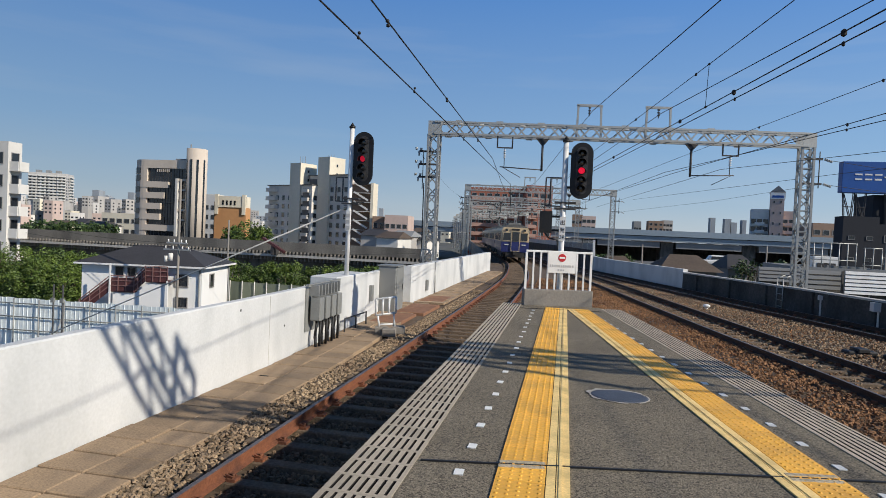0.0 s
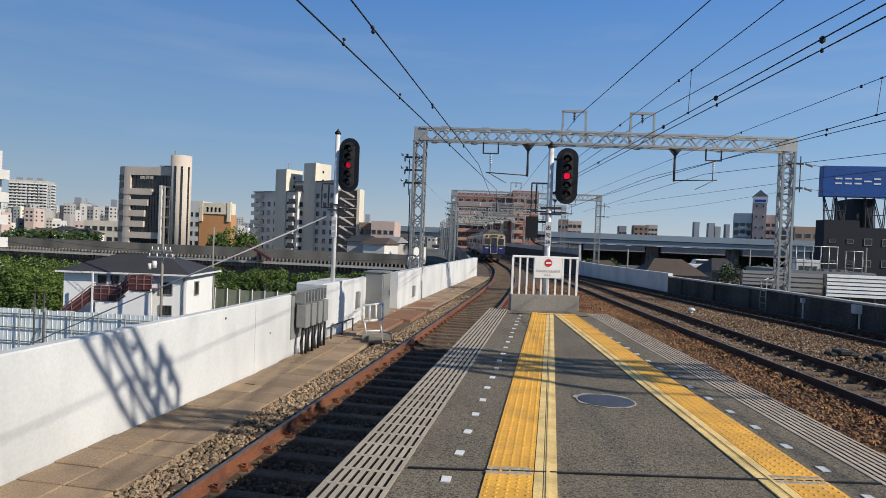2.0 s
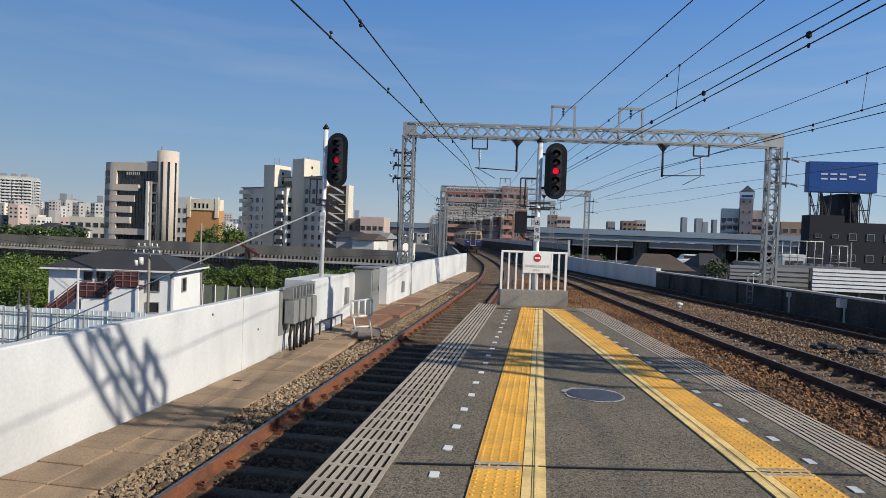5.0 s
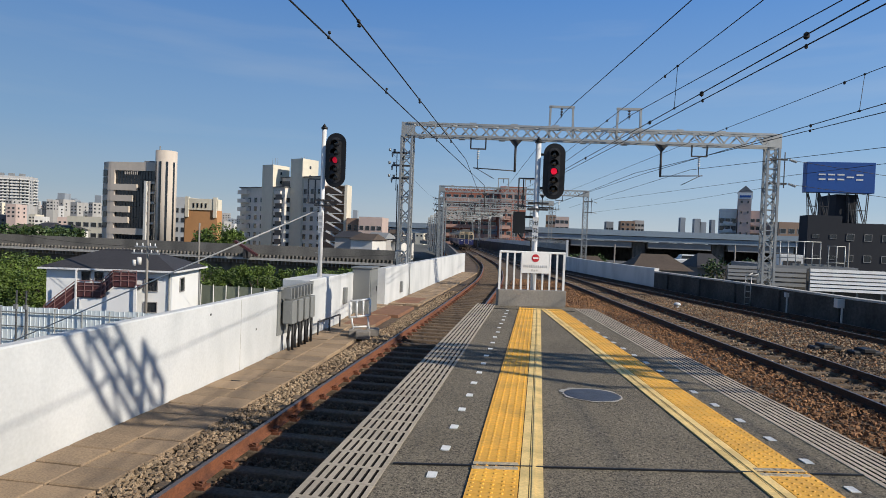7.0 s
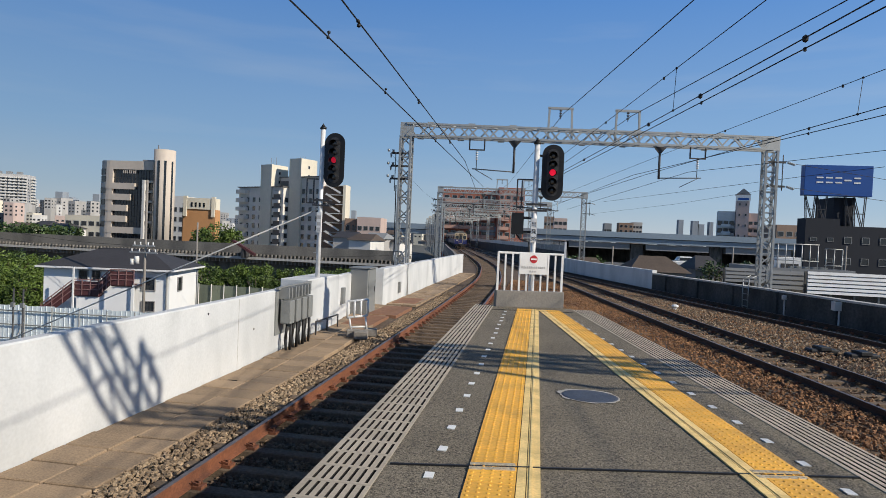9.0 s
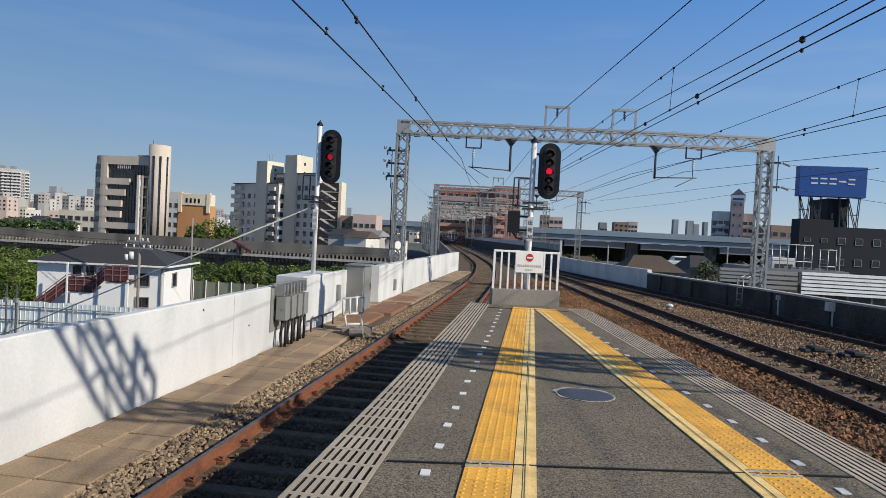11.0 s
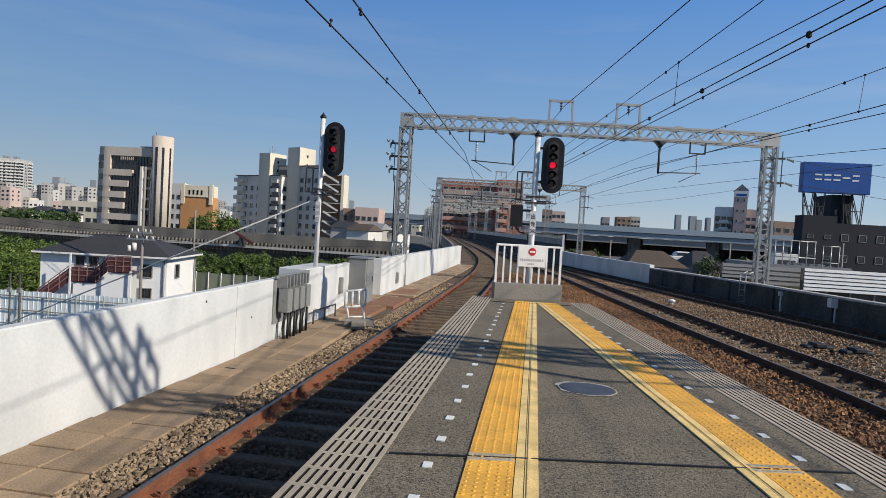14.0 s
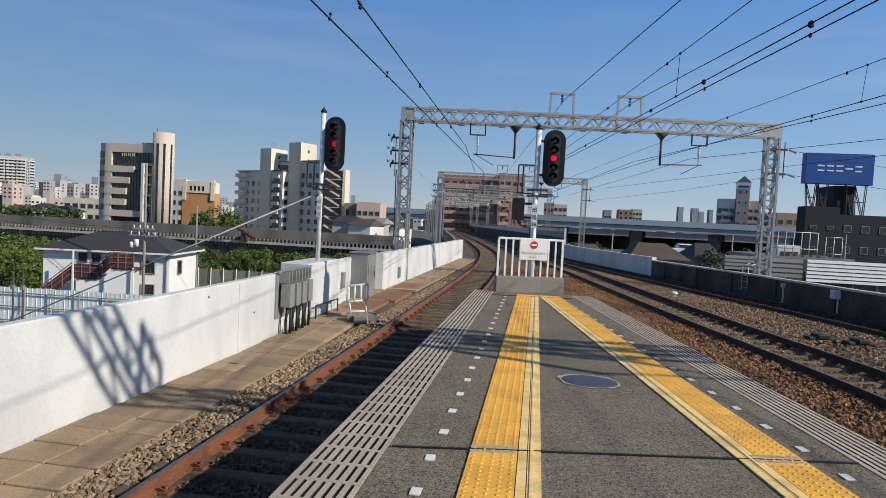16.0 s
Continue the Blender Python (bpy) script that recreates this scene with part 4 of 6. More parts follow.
def window_mesh(w, h):
    """A window with a frame, a dark pane and a sill; it sits on a wall that faces -y."""
    key = (round(w, 2), round(h, 2))
    if key not in MESHES:
        bm = bmesh.new()
        f = min(w, h) * 0.08
        rings = [[bm.verts.new((sx * (w / 2 + g), y, sz * (h / 2 + g))) for sx, sz in ((-1, -1), (1, -1), (1, 1), (-1, 1))] for g, y in ((f, 0.05), (f, -0.07), (0, -0.07), (0, -0.02))]
        for r0, r1 in zip(rings, rings[1:]):
            for i in range(4):
                bm.faces.new((r0[i], r0[(i + 1) % 4], r1[(i + 1) % 4], r1[i]))
        bm.faces.new(rings[3])
        bmesh.ops.recalc_face_normals(bm, faces=list(bm.faces))
        me = mesh_of("window", bm, (FRAME_MAT, GLASS))
        me.polygons[len(me.polygons) - 1].material_index = 1
        MESHES[key] = me
    return MESHES[key]


def balcony_mesh(w, h, d, mat):
    key = ("b", round(w, 2), round(h, 2), round(d, 2), mat.name)
    if key not in MESHES:
        bm = bmesh.new()
        box(bm, -w / 2, w / 2, -d, 0.05, -0.15, 0)
        box(bm, -w / 2, w / 2, -d - 0.1, -d, -0.15, h)
        box(bm, -w / 2 - 0.1, -w / 2, -d, 0.05, -0.15, h)
        box(bm, w / 2, w / 2 + 0.1, -d, 0.05, -0.15, h)
        MESHES[key] = mesh_of("balcony", bm, mat)
    return MESHES[key]


def block(name, label, x, y, w, d, top, turn, mat, front=None, right=None, win=(1.2, 1.3), floor=3.0, balcony=None, roof=True, base=GROUND_Z, category="building", group="buildings", skip=0, left=None):
    """A building: x, y is the middle of its front; front, right, left: windows per storey on those sides."""
    b = thing(name, label, category, pose(x, y, base, 0, 0, turn), group=group)
    h = top - base
    bm = bmesh.new()
    box(bm, -w / 2, w / 2, 0, d, 0, h)
    part("wall", bm, mat, b)
    if roof:
        bm = bmesh.new()
        for x0, x1, y0, y1 in ((-w / 2, w / 2, 0, 0.3), (-w / 2, w / 2, d - 0.3, d), (-w / 2, -w / 2 + 0.3, 0.3, d - 0.3), (w / 2 - 0.3, w / 2, 0.3, d - 0.3)):
            box(bm, x0, x1, y0, y1, h, h + 0.6)
        part("roof_parapet", bm, mat, b)
    n = int(h / floor)
    for i in range(skip, n):
        z = floor * i + floor * 0.55
        if z + win[1] > h:
            break
        for cols, m, width in ((front, Matrix(), w), (right, pose(w / 2, d / 2, 0, 0, 0, 90), d), (left, pose(-w / 2, d / 2, 0, 0, 0, -90), d)):
            if not cols:
                continue
            for k in range(cols):
                piece("window", window_mesh(*win), b, m @ pose(width * ((k + 0.5) / cols - 0.5), 0, z))
        if balcony:
            bw, side = balcony
            m = {"front": Matrix(), "right": pose(w / 2, d / 2, 0, 0, 0, 90)}[side]
            span = (w if side == "front" else d) * bw
            piece("balcony", balcony_mesh(span, 1.1, 1.3, mat), b, m @ pose(0, 0, floor * i + 0.1))
    return b


def roof_box(b, x0, x1, y0, y1, z0, z1, mat, name="roof_house"):
    bm = bmesh.new()
    box(bm, x0, x1, y0, y1, z0 - GROUND_Z, z1 - GROUND_Z)
    return part(name, bm, mat, b)


# office building with rounded corner, window bands and a round stair tower
ox0, ox1, oy = -101.52 - 2.8, -88.95, 130.0
office = thing("office_building", "beige rounded office block with dark glass and ribbon windows", "building", group="buildings")
bm = bmesh.new()
OW = ox1 - ox0


def round_plan(grow):
    r, pts = 4.0, []
    for i in range(9):
        t = math.pi + math.pi / 2 * i / 8
        pts.append((ox0 + r + (r + grow) * math.cos(t), oy + r + (r + grow) * math.sin(t)))
    return [(ox0 - grow, oy + 5)] + pts + [(ox1, oy - grow), (ox1, oy + 5)]


def prism(bm, ring, z0, z1):
    lo, hi = [bm.verts.new((*p, z0)) for p in ring], [bm.verts.new((*p, z1)) for p in ring]
    for i in range(len(ring)):
        j = (i + 1) % len(ring)
        bm.faces.new((lo[i], lo[j], hi[j], hi[i]))
    bm.faces.new(hi)
    bm.faces.new(lo[::-1])
    bmesh.ops.recalc_face_normals(bm, faces=list(bm.faces))


prism(bm, round_plan(-0.5), GROUND_Z, 15.49)
part("glazed_core", bm, GLASS_WALL, office, "dark glass curtain wall")
bm = bmesh.new()
prism(bm, round_plan(0.0), 13.90, 15.89)
part("crown", bm, BEIGE, office)
for i, (pz, h_end) in enumerate(((328.5, 240), (349.6, 233), (370.7, 227), (391.3, 226), (412.9, 264))):
    z1, z0 = -0.50 + (414 - pz + 6) * 0.1225, -0.50 + (414 - pz - 6) * 0.1225
    bm = bmesh.new()
    xe = ox0 + 2.8 + (h_end - 186) * (OW - 2.8) / 86
    ring = [p for p in round_plan(0.15) if p[0] < xe]
    prism(bm, ring[:10] + [(xe, oy - 0.15), (xe, oy + 4.5)], z0, z1)
    part("spandrel_band", bm, BEIGE, office)
# the pale rounded corner with a window on each floor
bm = bmesh.new()
ring = [p for p in round_plan(0.06) if p[0] < ox0 + 4.3]
prism(bm, ring + [(ring[-1][0] + 0.9, oy - 0.06), (ring[-1][0] + 0.9, oy + 4.6)], GROUND_Z, 14.2)
part("corner_wall", bm, BEIGE, office)
for pz in (302, 316, 338, 360, 381, 402):
    for a in (47, 68):
        bm = bmesh.new()
        z = -0.5 + (414 - pz) * 0.1225
        box(bm, -0.62, 0.62, -4.16, -3.9, z - 0.68, z + 0.68, pose(ox0 + 4, oy + 4, 0, 0, 0, a - 90))
        part("window", bm, GLASS, office)
# mullions and floor lines on the dark glass
bm = bmesh.new()
for k in range(14):
    x = ox0 + 4.6 + 0.72 * k
    box(bm, x, x + 0.07, oy + 0.42, oy + 0.5, GROUND_Z, 13.8)
for k in range(11):
    box(bm, ox0 + 4.6, ox1 - 0.2, oy + 0.44, oy + 0.5, -0.9 + 1.28 * k, -0.82 + 1.28 * k)
part("mullions", bm, DARK_STEEL, office, "thin dark glazing bars")
bm = bmesh.new()
box(bm, -91.12, -90.54, oy - 0.9, oy - 0.2, GROUND_Z, 11.49)
part("white_fin", bm, OFFWHITE, office, "white vertical fin")
for pz in (318, 337, 356, 376, 395):
    bm = bmesh.new()
    box(bm, -90.54, ox1 + 0.3, oy - 0.6, oy - 0.2, 1.11 + (400 - pz) * 0.1225 - 0.25, 1.11 + (400 - pz) * 0.1225 + 0.25)
    part("ledge", bm, BEIGE, office)
bm = bmesh.new()
text_bars(bm, -96.80, -93.15, 12.98, 0.75, 7, oy - 0.01)
part("lettering", bm, BEIGE, office, "pale wall lettering too far to read")
bm = bmesh.new()
tx, tr = -86.50 - 0.35, 2.35
tube(bm, (tx, oy + 1.0, GROUND_Z), (tx, oy + 1.0, 18.67), tr, 32)
part("stair_tower", bm, BEIGE, office, "round beige stair tower")
for a in (-65, -30, 5, 45):
    bm = bmesh.new()
    box(bm, -0.24, 0.24, -tr - 0.05, -tr + 0.3, GROUND_Z, 16.05, pose(tx, oy + 1.0, 0, 0, 0, a + 32))
    part("slot_window", bm, GLASS, office)
bm = bmesh.new()
for h in (200, 206, 213):
    box(bm, ox0 + (h - 186) * OW / 86, ox0 + (h - 184) * OW / 86, oy + 4, oy + 5, 15.62, 16.28)
box(bm, ox1 - 5, ox1 - 2, oy + 3, oy + 6, 15.62, 16.57)
box(bm, tx - 1.2, tx - 1.0, oy, oy + 0.2, 18.54, 19.71)
part("roof_plant", bm, MID_GREY, office)

# orange and cream building
ob_ = block("orange_building", "orange-walled building with a cream top storey", -89.00, 150, -83.83 - -92.58, 3, 5.78, 6, ORANGE, roof=False)
roof_box(ob_, -4.25, 4.25, -0.25, 3.1, 5.78, 8.77, CREAM, "top_storey")
for k in range(4):
    bm = bmesh.new()
    box(bm, -2.2 + 1.1 * k, -1.75 + 1.1 * k, -0.32, -0.2, 6.37 - GROUND_Z, 7.57 - GROUND_Z)
    part("slot_window", bm, GLASS, ob_)
for x0 in (-4.25, 3.35):
    roof_box(ob_, x0, x0 + 0.9, -0.4, 0.5, 3.83, 9.22, CREAM, "corner_pier")
# the orange building's shaded left side, made as a dark brown block
block("orange_shaded_side", "dark brown block for the orange building's shaded left side", -93.72, 152, 2.6, 12, 6.68, 6, BROWN, front=2, win=(0.7, 1.2))
block("white_building", "white flat-roofed building between larger ones", -112.02, 175, 6.5, 10, 9.75, 0, OFFWHITE, front=3, right=3)

APT_WARM = paint("warm_apartment_render", (0.9, 0.83, 0.74))
APT_DARK = paint("shaded_gallery", (0.2, 0.185, 0.17))
# white apartment blocks with two stair towers, fronts turned from the sun
apt = block("apartment_block", "off-white apartment block with a tall stair tower", -87.28, 182, 21, 11, 13.81, -25, APT_WARM, front=7, right=4, win=(1.15, 1.35), floor=2.75, group="apartment blocks")
for i in range(8):
    piece("balcony", balcony_mesh(4.6, 1.1, 1.2, APT_WARM), apt, pose(-8.2, 0, 0.8 + 2.75 * i))
roof_box(apt, 0.5, 5.5, -0.6, 6, GROUND_Z, 21.48, CREAM, "stair_tower")
apt2 = block("apartment_block", "off-white apartment block with a tall stair tower", -72.47, 178, 18, 5, 16.98, -25, APT_WARM, front=6, right=2, win=(1.15, 1.35), floor=2.75, group="apartment blocks")
for i in range(8):
    piece("balcony", balcony_mesh(4.0, 1.1, 1.2, APT_WARM), apt2, pose(-8.4, 0, 0.8 + 2.75 * i))
roof_box(apt2, -4.6, 0.6, -0.6, 6, GROUND_Z, 23.34, CREAM, "stair_tower")
for bld, x0, zt in ((apt, 5.5, 21.48), (apt2, 0.6, 23.34)):
    for k in range(2):
        piece("window", window_mesh(0.6, 0.8), bld, pose(x0, 2.6, zt - GROUND_Z - 2.5 - 2.75 * k, 0, 0, 90))
    bm = bmesh.new()
    for dx in (1.0, 2.2, 3.4):
        tube(bm, (x0 - dx, 2, zt - GROUND_Z), (x0 - dx, 2, zt - GROUND_Z + (2.4 if bld is apt else 0.9)), 0.06, 5)
    part("antenna", bm, MID_GREY, bld)
# a flat dark sheet behind the rails stands in for the galleries' shade
for bld, gx0, gx1, zt in ((apt, 6.4, 9.2, 13.81), (apt2, -8.8, -5.4, 16.98)):
    bm = bmesh.new()
    box(bm, gx0, gx1, -0.14, -0.02, 0.4, zt - GROUND_Z - 0.4)
    part("gallery_shade", bm, APT_DARK, bld, "flat dark sheet for the shade of the open galleries")
    for i in range(8):
        piece("gallery_rail", balcony_mesh(gx1 - gx0, 0.95, 0.5, APT_WARM), bld, pose((gx0 + gx1) / 2, -0.14, 0.6 + 2.75 * i))
for bld, w2, zt in ((apt, 21, 13.81), (apt2, 18, 16.98)):
    bm = bmesh.new()
    box(bm, -w2 / 2 - 0.3, w2 / 2 + 0.3, -0.5, 5.2, zt - GROUND_Z + 0.6, zt - GROUND_Z + 0.85)
    part("roof_slab", bm, APT_DARK, bld)
stairs = thing("outside_stairs", "open zigzag steel stairs on the block's end", "staircase", pose(-60.09, 172, GROUND_Z, 0, 0, 2), group="")
bm = bmesh.new()
box(bm, 3.0, 3.8, 0.5, 5.5, 0, 15.29 - GROUND_Z)
part("end_wall", bm, CREAM, stairs)
bm = bmesh.new()
box(bm, -4, 3.0, 3, 5.5, 0, 14.95 - GROUND_Z)
part("back_wall", bm, BROWN, stairs)
for i in range(8):
    z = 0.6 + 2.75 * i
    bm = bmesh.new()
    box(bm, -2.6, 3, 0.6, 3, z + 2.6, z + 2.75)
    part("landing", bm, OFFWHITE, stairs)
    bm = bmesh.new()
    bar(bm, (-2.2, 0.6, z + 2.9), (2.2, 0.6, z + 0.5), 0.55, 0.12)
    part("flight", bm, OFFWHITE, stairs)

block("brown_lowrise", "low brown tiled apartment house with open galleries", -48.21, 170, -44.87 - -51.74, 10, 5.40, 4, PINKISH, front=4, win=(1.1, 1.1), floor=2.9)
block("brown_stairhouse", "shaded stair block beside the brown apartment house", -53.77, 171, 3.8, 8, 4.89, 4, BROWN, front=2, win=(1.0, 1.4), floor=2.9)

# distant tall apartment block with balcony fronts
hx = bearing(16) * 520
t1 = block("high_rise", "tall pale apartment high-rise with rows of balconies", hx, 520, 34, 20, height(40, 311, 520), 24, PALE_GREY, front=9, right=5, win=(2.0, 1.6), floor=2.95, skip=8)
for i in range(8, int((height(40, 311, 520) - GROUND_Z) / 2.95)):
    for k in range(4):
        piece("balcony", balcony_mesh(7.2, 1.1, 1.3, OFFWHITE), t1, pose(-12.75 + 8.5 * k, 0, 0.2 + 2.95 * i))
    piece("balcony", balcony_mesh(8.5, 1.1, 1.3, OFFWHITE), t1, pose(17, 14, 0.2 + 2.95 * i, 0, 0, 90))
for k in range(3):
    roof_box(t1, -12 + 9 * k, -8 + 9 * k, 4, 9, height(40, 311, 520), height(40, 311, 520) + 3.4, MID_GREY)

# red-brick apartment block behind the line
rb = block("red_apartment_block", "red-brown brick apartment block with pale balconies", -22.72, 200, -13.80 - -31.38, 12, 16.52, 6, BRICK, front=7, win=(1.5, 1.5), floor=2.9)
for i in range(8):
    piece("balcony", balcony_mesh(-14.17 - -30.63, 1.0, 1.2, BALCONY_ROSE), rb, pose(0, 0, 0.3 + 2.9 * i))
rb2 = block("red_apartment_block", "red-brown brick apartment block with corner balconies", -8.79, 195, -4.52 - -12.73, 14, 17.22, 10, BRICK, front=4, right=3, win=(1.2, 1.5), floor=2.9)
for i in range(8):
    piece("balcony", balcony_mesh(3.0, 1.0, 1.2, BALCONY_ROSE), rb2, pose(-2.4, 0, 0.3 + 2.9 * i))

# hotel tower and neighbours beyond the expressway
block("apartment_house", "grey apartment house with white balconies", 72.04, 252, 75.33 - 69.16, 12, 15.54, -14, OFFWHITE, front=3, win=(1.6, 1.6), floor=2.9, balcony=(0.5, "front"))
ht = block("hotel_tower", "narrow pinkish tower with a gabled top", 76.75, 248, 78.98 - 74.52, 8, 22.48, -14, PINKISH, front=2, win=(0.5, 0.8), floor=4, roof=False)
bm = bmesh.new()
w2, z0 = 2.6, 22.48 - GROUND_Z
v = [bm.verts.new(p) for p in ((-w2, -0.2, z0), (w2, -0.2, z0), (0, -0.2, z0 + 2.4), (-w2, 8, z0), (w2, 8, z0), (0, 8, z0 + 2.4))]
for f in ((0, 1, 2), (5, 4, 3), (0, 3, 4, 1), (1, 4, 5, 2), (2, 5, 3, 0)):
    bm.faces.new([v[i] for i in f])
part("gable", bm, MID_GREY, ht)
SIGN_BLUE = material("sign_blue", (0.008, 0.095, 0.4), 0.45, vary=0.06, grain=3, stain=0.3, bump=0.02, second=(0.008, 0.07, 0.3))
roof_box(ht, -2.5, 2.5, -0.3, -0.05, 19.90, 22.27, WHITE_PAINT, "roof_sign")
roof_box(ht, -1.9, 1.9, -0.36, -0.31, 20.33, 21.2, SIGN_BLUE, "sign_stripe")
block("apartment_house", "pinkish apartment house with balconies", 81.44, 250, 83.67 - 79.21, 12, 14.97, -14, PINKISH, front=2, win=(1.6, 1.6), floor=2.9, balcony=(0.7, "front"))
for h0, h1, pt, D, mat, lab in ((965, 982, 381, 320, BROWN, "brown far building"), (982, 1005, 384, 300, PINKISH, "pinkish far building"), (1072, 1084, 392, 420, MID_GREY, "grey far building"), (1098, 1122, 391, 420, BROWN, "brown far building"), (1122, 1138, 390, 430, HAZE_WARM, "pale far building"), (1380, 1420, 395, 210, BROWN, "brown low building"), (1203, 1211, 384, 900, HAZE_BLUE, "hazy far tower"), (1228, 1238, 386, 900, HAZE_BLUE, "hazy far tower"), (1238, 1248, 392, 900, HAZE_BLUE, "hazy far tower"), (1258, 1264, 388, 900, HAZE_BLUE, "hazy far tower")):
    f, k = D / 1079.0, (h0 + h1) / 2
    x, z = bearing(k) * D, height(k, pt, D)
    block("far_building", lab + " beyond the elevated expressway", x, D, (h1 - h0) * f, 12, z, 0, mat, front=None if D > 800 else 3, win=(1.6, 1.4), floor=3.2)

# ---- skyline ----
rnd = random.Random(11)
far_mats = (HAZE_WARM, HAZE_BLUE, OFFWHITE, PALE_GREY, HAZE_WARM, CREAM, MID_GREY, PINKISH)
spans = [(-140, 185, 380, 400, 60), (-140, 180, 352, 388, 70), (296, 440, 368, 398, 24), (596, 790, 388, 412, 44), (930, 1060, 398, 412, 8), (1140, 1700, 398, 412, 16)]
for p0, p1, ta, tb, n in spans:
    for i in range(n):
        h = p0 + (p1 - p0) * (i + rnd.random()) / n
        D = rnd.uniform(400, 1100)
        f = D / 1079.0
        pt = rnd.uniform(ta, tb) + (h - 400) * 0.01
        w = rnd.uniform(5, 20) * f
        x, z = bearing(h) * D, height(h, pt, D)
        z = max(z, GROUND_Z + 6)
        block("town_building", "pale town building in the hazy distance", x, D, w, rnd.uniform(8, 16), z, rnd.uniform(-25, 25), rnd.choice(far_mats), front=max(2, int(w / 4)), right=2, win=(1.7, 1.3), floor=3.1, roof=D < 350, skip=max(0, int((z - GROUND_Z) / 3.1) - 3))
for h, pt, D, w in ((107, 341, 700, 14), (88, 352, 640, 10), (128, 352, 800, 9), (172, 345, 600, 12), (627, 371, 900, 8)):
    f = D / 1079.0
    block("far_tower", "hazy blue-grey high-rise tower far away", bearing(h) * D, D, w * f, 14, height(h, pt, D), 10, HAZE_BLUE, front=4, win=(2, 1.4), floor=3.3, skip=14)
cream = block("school_building", "low cream building with square windows", -135.29, 165, -129.04 - -141.02, 10, 2.46, 5, CREAM, front=5, win=(1.6, 1.2), floor=3.2)
for h, pt, D in ((30, 395, 150), (75, 392, 170), (98, 396, 140), (612, 408, 120), (640, 412, 118), (662, 410, 125), (690, 416, 130), (700, 405, 190)):
    f = D / 1079.0
    x, z = bearing(h) * D, height(h, pt, D)
    hs = block("house", "small pale house with a grey tiled roof", x, D, 4.6, 8, z - 1.2, rnd.uniform(-12, 12), rnd.choice((OFFWHITE, CREAM, HAZE_WARM)), front=2, win=(1.2, 1.0), floor=2.8, roof=False, category="house", group="houses")
    bm = bmesh.new()
    h0 = z - 1.2 - GROUND_Z
    v = [bm.verts.new(p) for p in ((-2.7, -0.5, h0), (2.7, -0.5, h0), (2.7, 8.5, h0), (-2.7, 8.5, h0), (-2.0, 4, h0 + 1.3), (2.0, 4, h0 + 1.3))]
    for q in ((0, 1, 5, 4), (1, 2, 5), (2, 3, 4, 5), (3, 0, 4), (3, 2, 1, 0)):
        bm.faces.new([v[i] for i in q])
    part("roof", bm, rnd.choice((ROOF_DARK, MID_GREY, ROOF_BROWN)), hs)

edge_flat = block("apartment_house", "white apartment house with balconies beside the viaduct", -73.46, 66, 5, 2.2, 10.15, 4, OFFWHITE, right=1, front=2, win=(1.1, 1.4), floor=2.9, balcony=(0.7, "right"))


# ---- elevated roads and the left railway viaduct ----
EXPRESS_BLUE = material("pale_blue_girder", (0.3, 0.38, 0.46), 0.6, vary=0.08, grain=1.5, stain=0.08, bump=0.03, second=(0.22, 0.28, 0.34), spots=0.6)
expressway = thing("elevated_expressway", "pale blue steel elevated expressway on concrete piers", "expressway", kind="structure")
bm = bmesh.new()
box(bm, -60, 190, 200, 236, 3.62, 5.38, pose(0, 0, 0, 0, 0, 0))
part("parapet", bm, EXPRESS_BLUE, expressway)
bm = bmesh.new()
box(bm, -60, 190, 200.6, 235, 2.03, 3.44)
part("girder", bm, EXPRESS_BLUE, expressway)
# added dark sheet that stands in for the shade below the deck
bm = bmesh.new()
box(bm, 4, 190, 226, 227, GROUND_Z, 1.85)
part("far_wall", bm, DARK_CONCRETE, expressway, "dark sheet standing in for the shade below the deck")
for i in range(9):
    bm = bmesh.new()
    box(bm, -38 + 24 * i, -19 + 24 * i, 201.5, 214, -0.09, 1.85)
    part("box_girder", bm, MID_GREY, expressway)
    bm = bmesh.new()
    box(bm, -18.4 + 24 * i, -14.6 + 24 * i, 203, 213, GROUND_Z, 1.85)
    part("pier", bm, DARK_CONCRETE, expressway)
viaduct_l = thing("railway_viaduct", "weathered grey concrete viaduct crossing behind the houses", "viaduct", kind="structure")
vy, vz = 75.0, -0.65
bm = bmesh.new()
box(bm, -150, -17.5, vy, vy + 0.25, vz - 1.25, vz)
box(bm, -150, -17.5, vy + 0.25, vy + 9, vz - 1.25, vz - 0.8)
part("parapet", bm, VIADUCT_GREY, viaduct_l)
bm = bmesh.new()
box(bm, -150, -17.5, vy - 0.35, vy + 0.2, vz - 1.97, vz - 1.67)
part("ledge_beam", bm, COPING, viaduct_l)
bm = bmesh.new()
box(bm, -150, -17.5, vy + 1.2, vy + 8, vz - 4.3, vz - 1.25)
part("girder", bm, DARK_CONCRETE, viaduct_l)
bm = bmesh.new()
box(bm, -0.09, 0.09, -0.2, 1.2, -0.42, 0)
RIB = mesh_of("bracket", bm, CONCRETE)
bm = bmesh.new()
box(bm, -0.07, 0.07, 0.0, 1.2, -0.5, 0)
RIB2 = mesh_of("bracket", bm, CONCRETE)
for i in range(149):
    piece("bracket", RIB, viaduct_l, pose(-96 + 0.525 * i, vy, vz - 1.25))
    piece("bracket", RIB2, viaduct_l, pose(-96 + 0.525 * i, vy, vz - 1.97))
for i in range(12):
    bm = bmesh.new()
    box(bm, -146 + 11.5 * i, -144.5 + 11.5 * i, vy + 2, vy + 7, GROUND_Z, vz - 4.3)
    part("pier", bm, DARK_CONCRETE, viaduct_l)

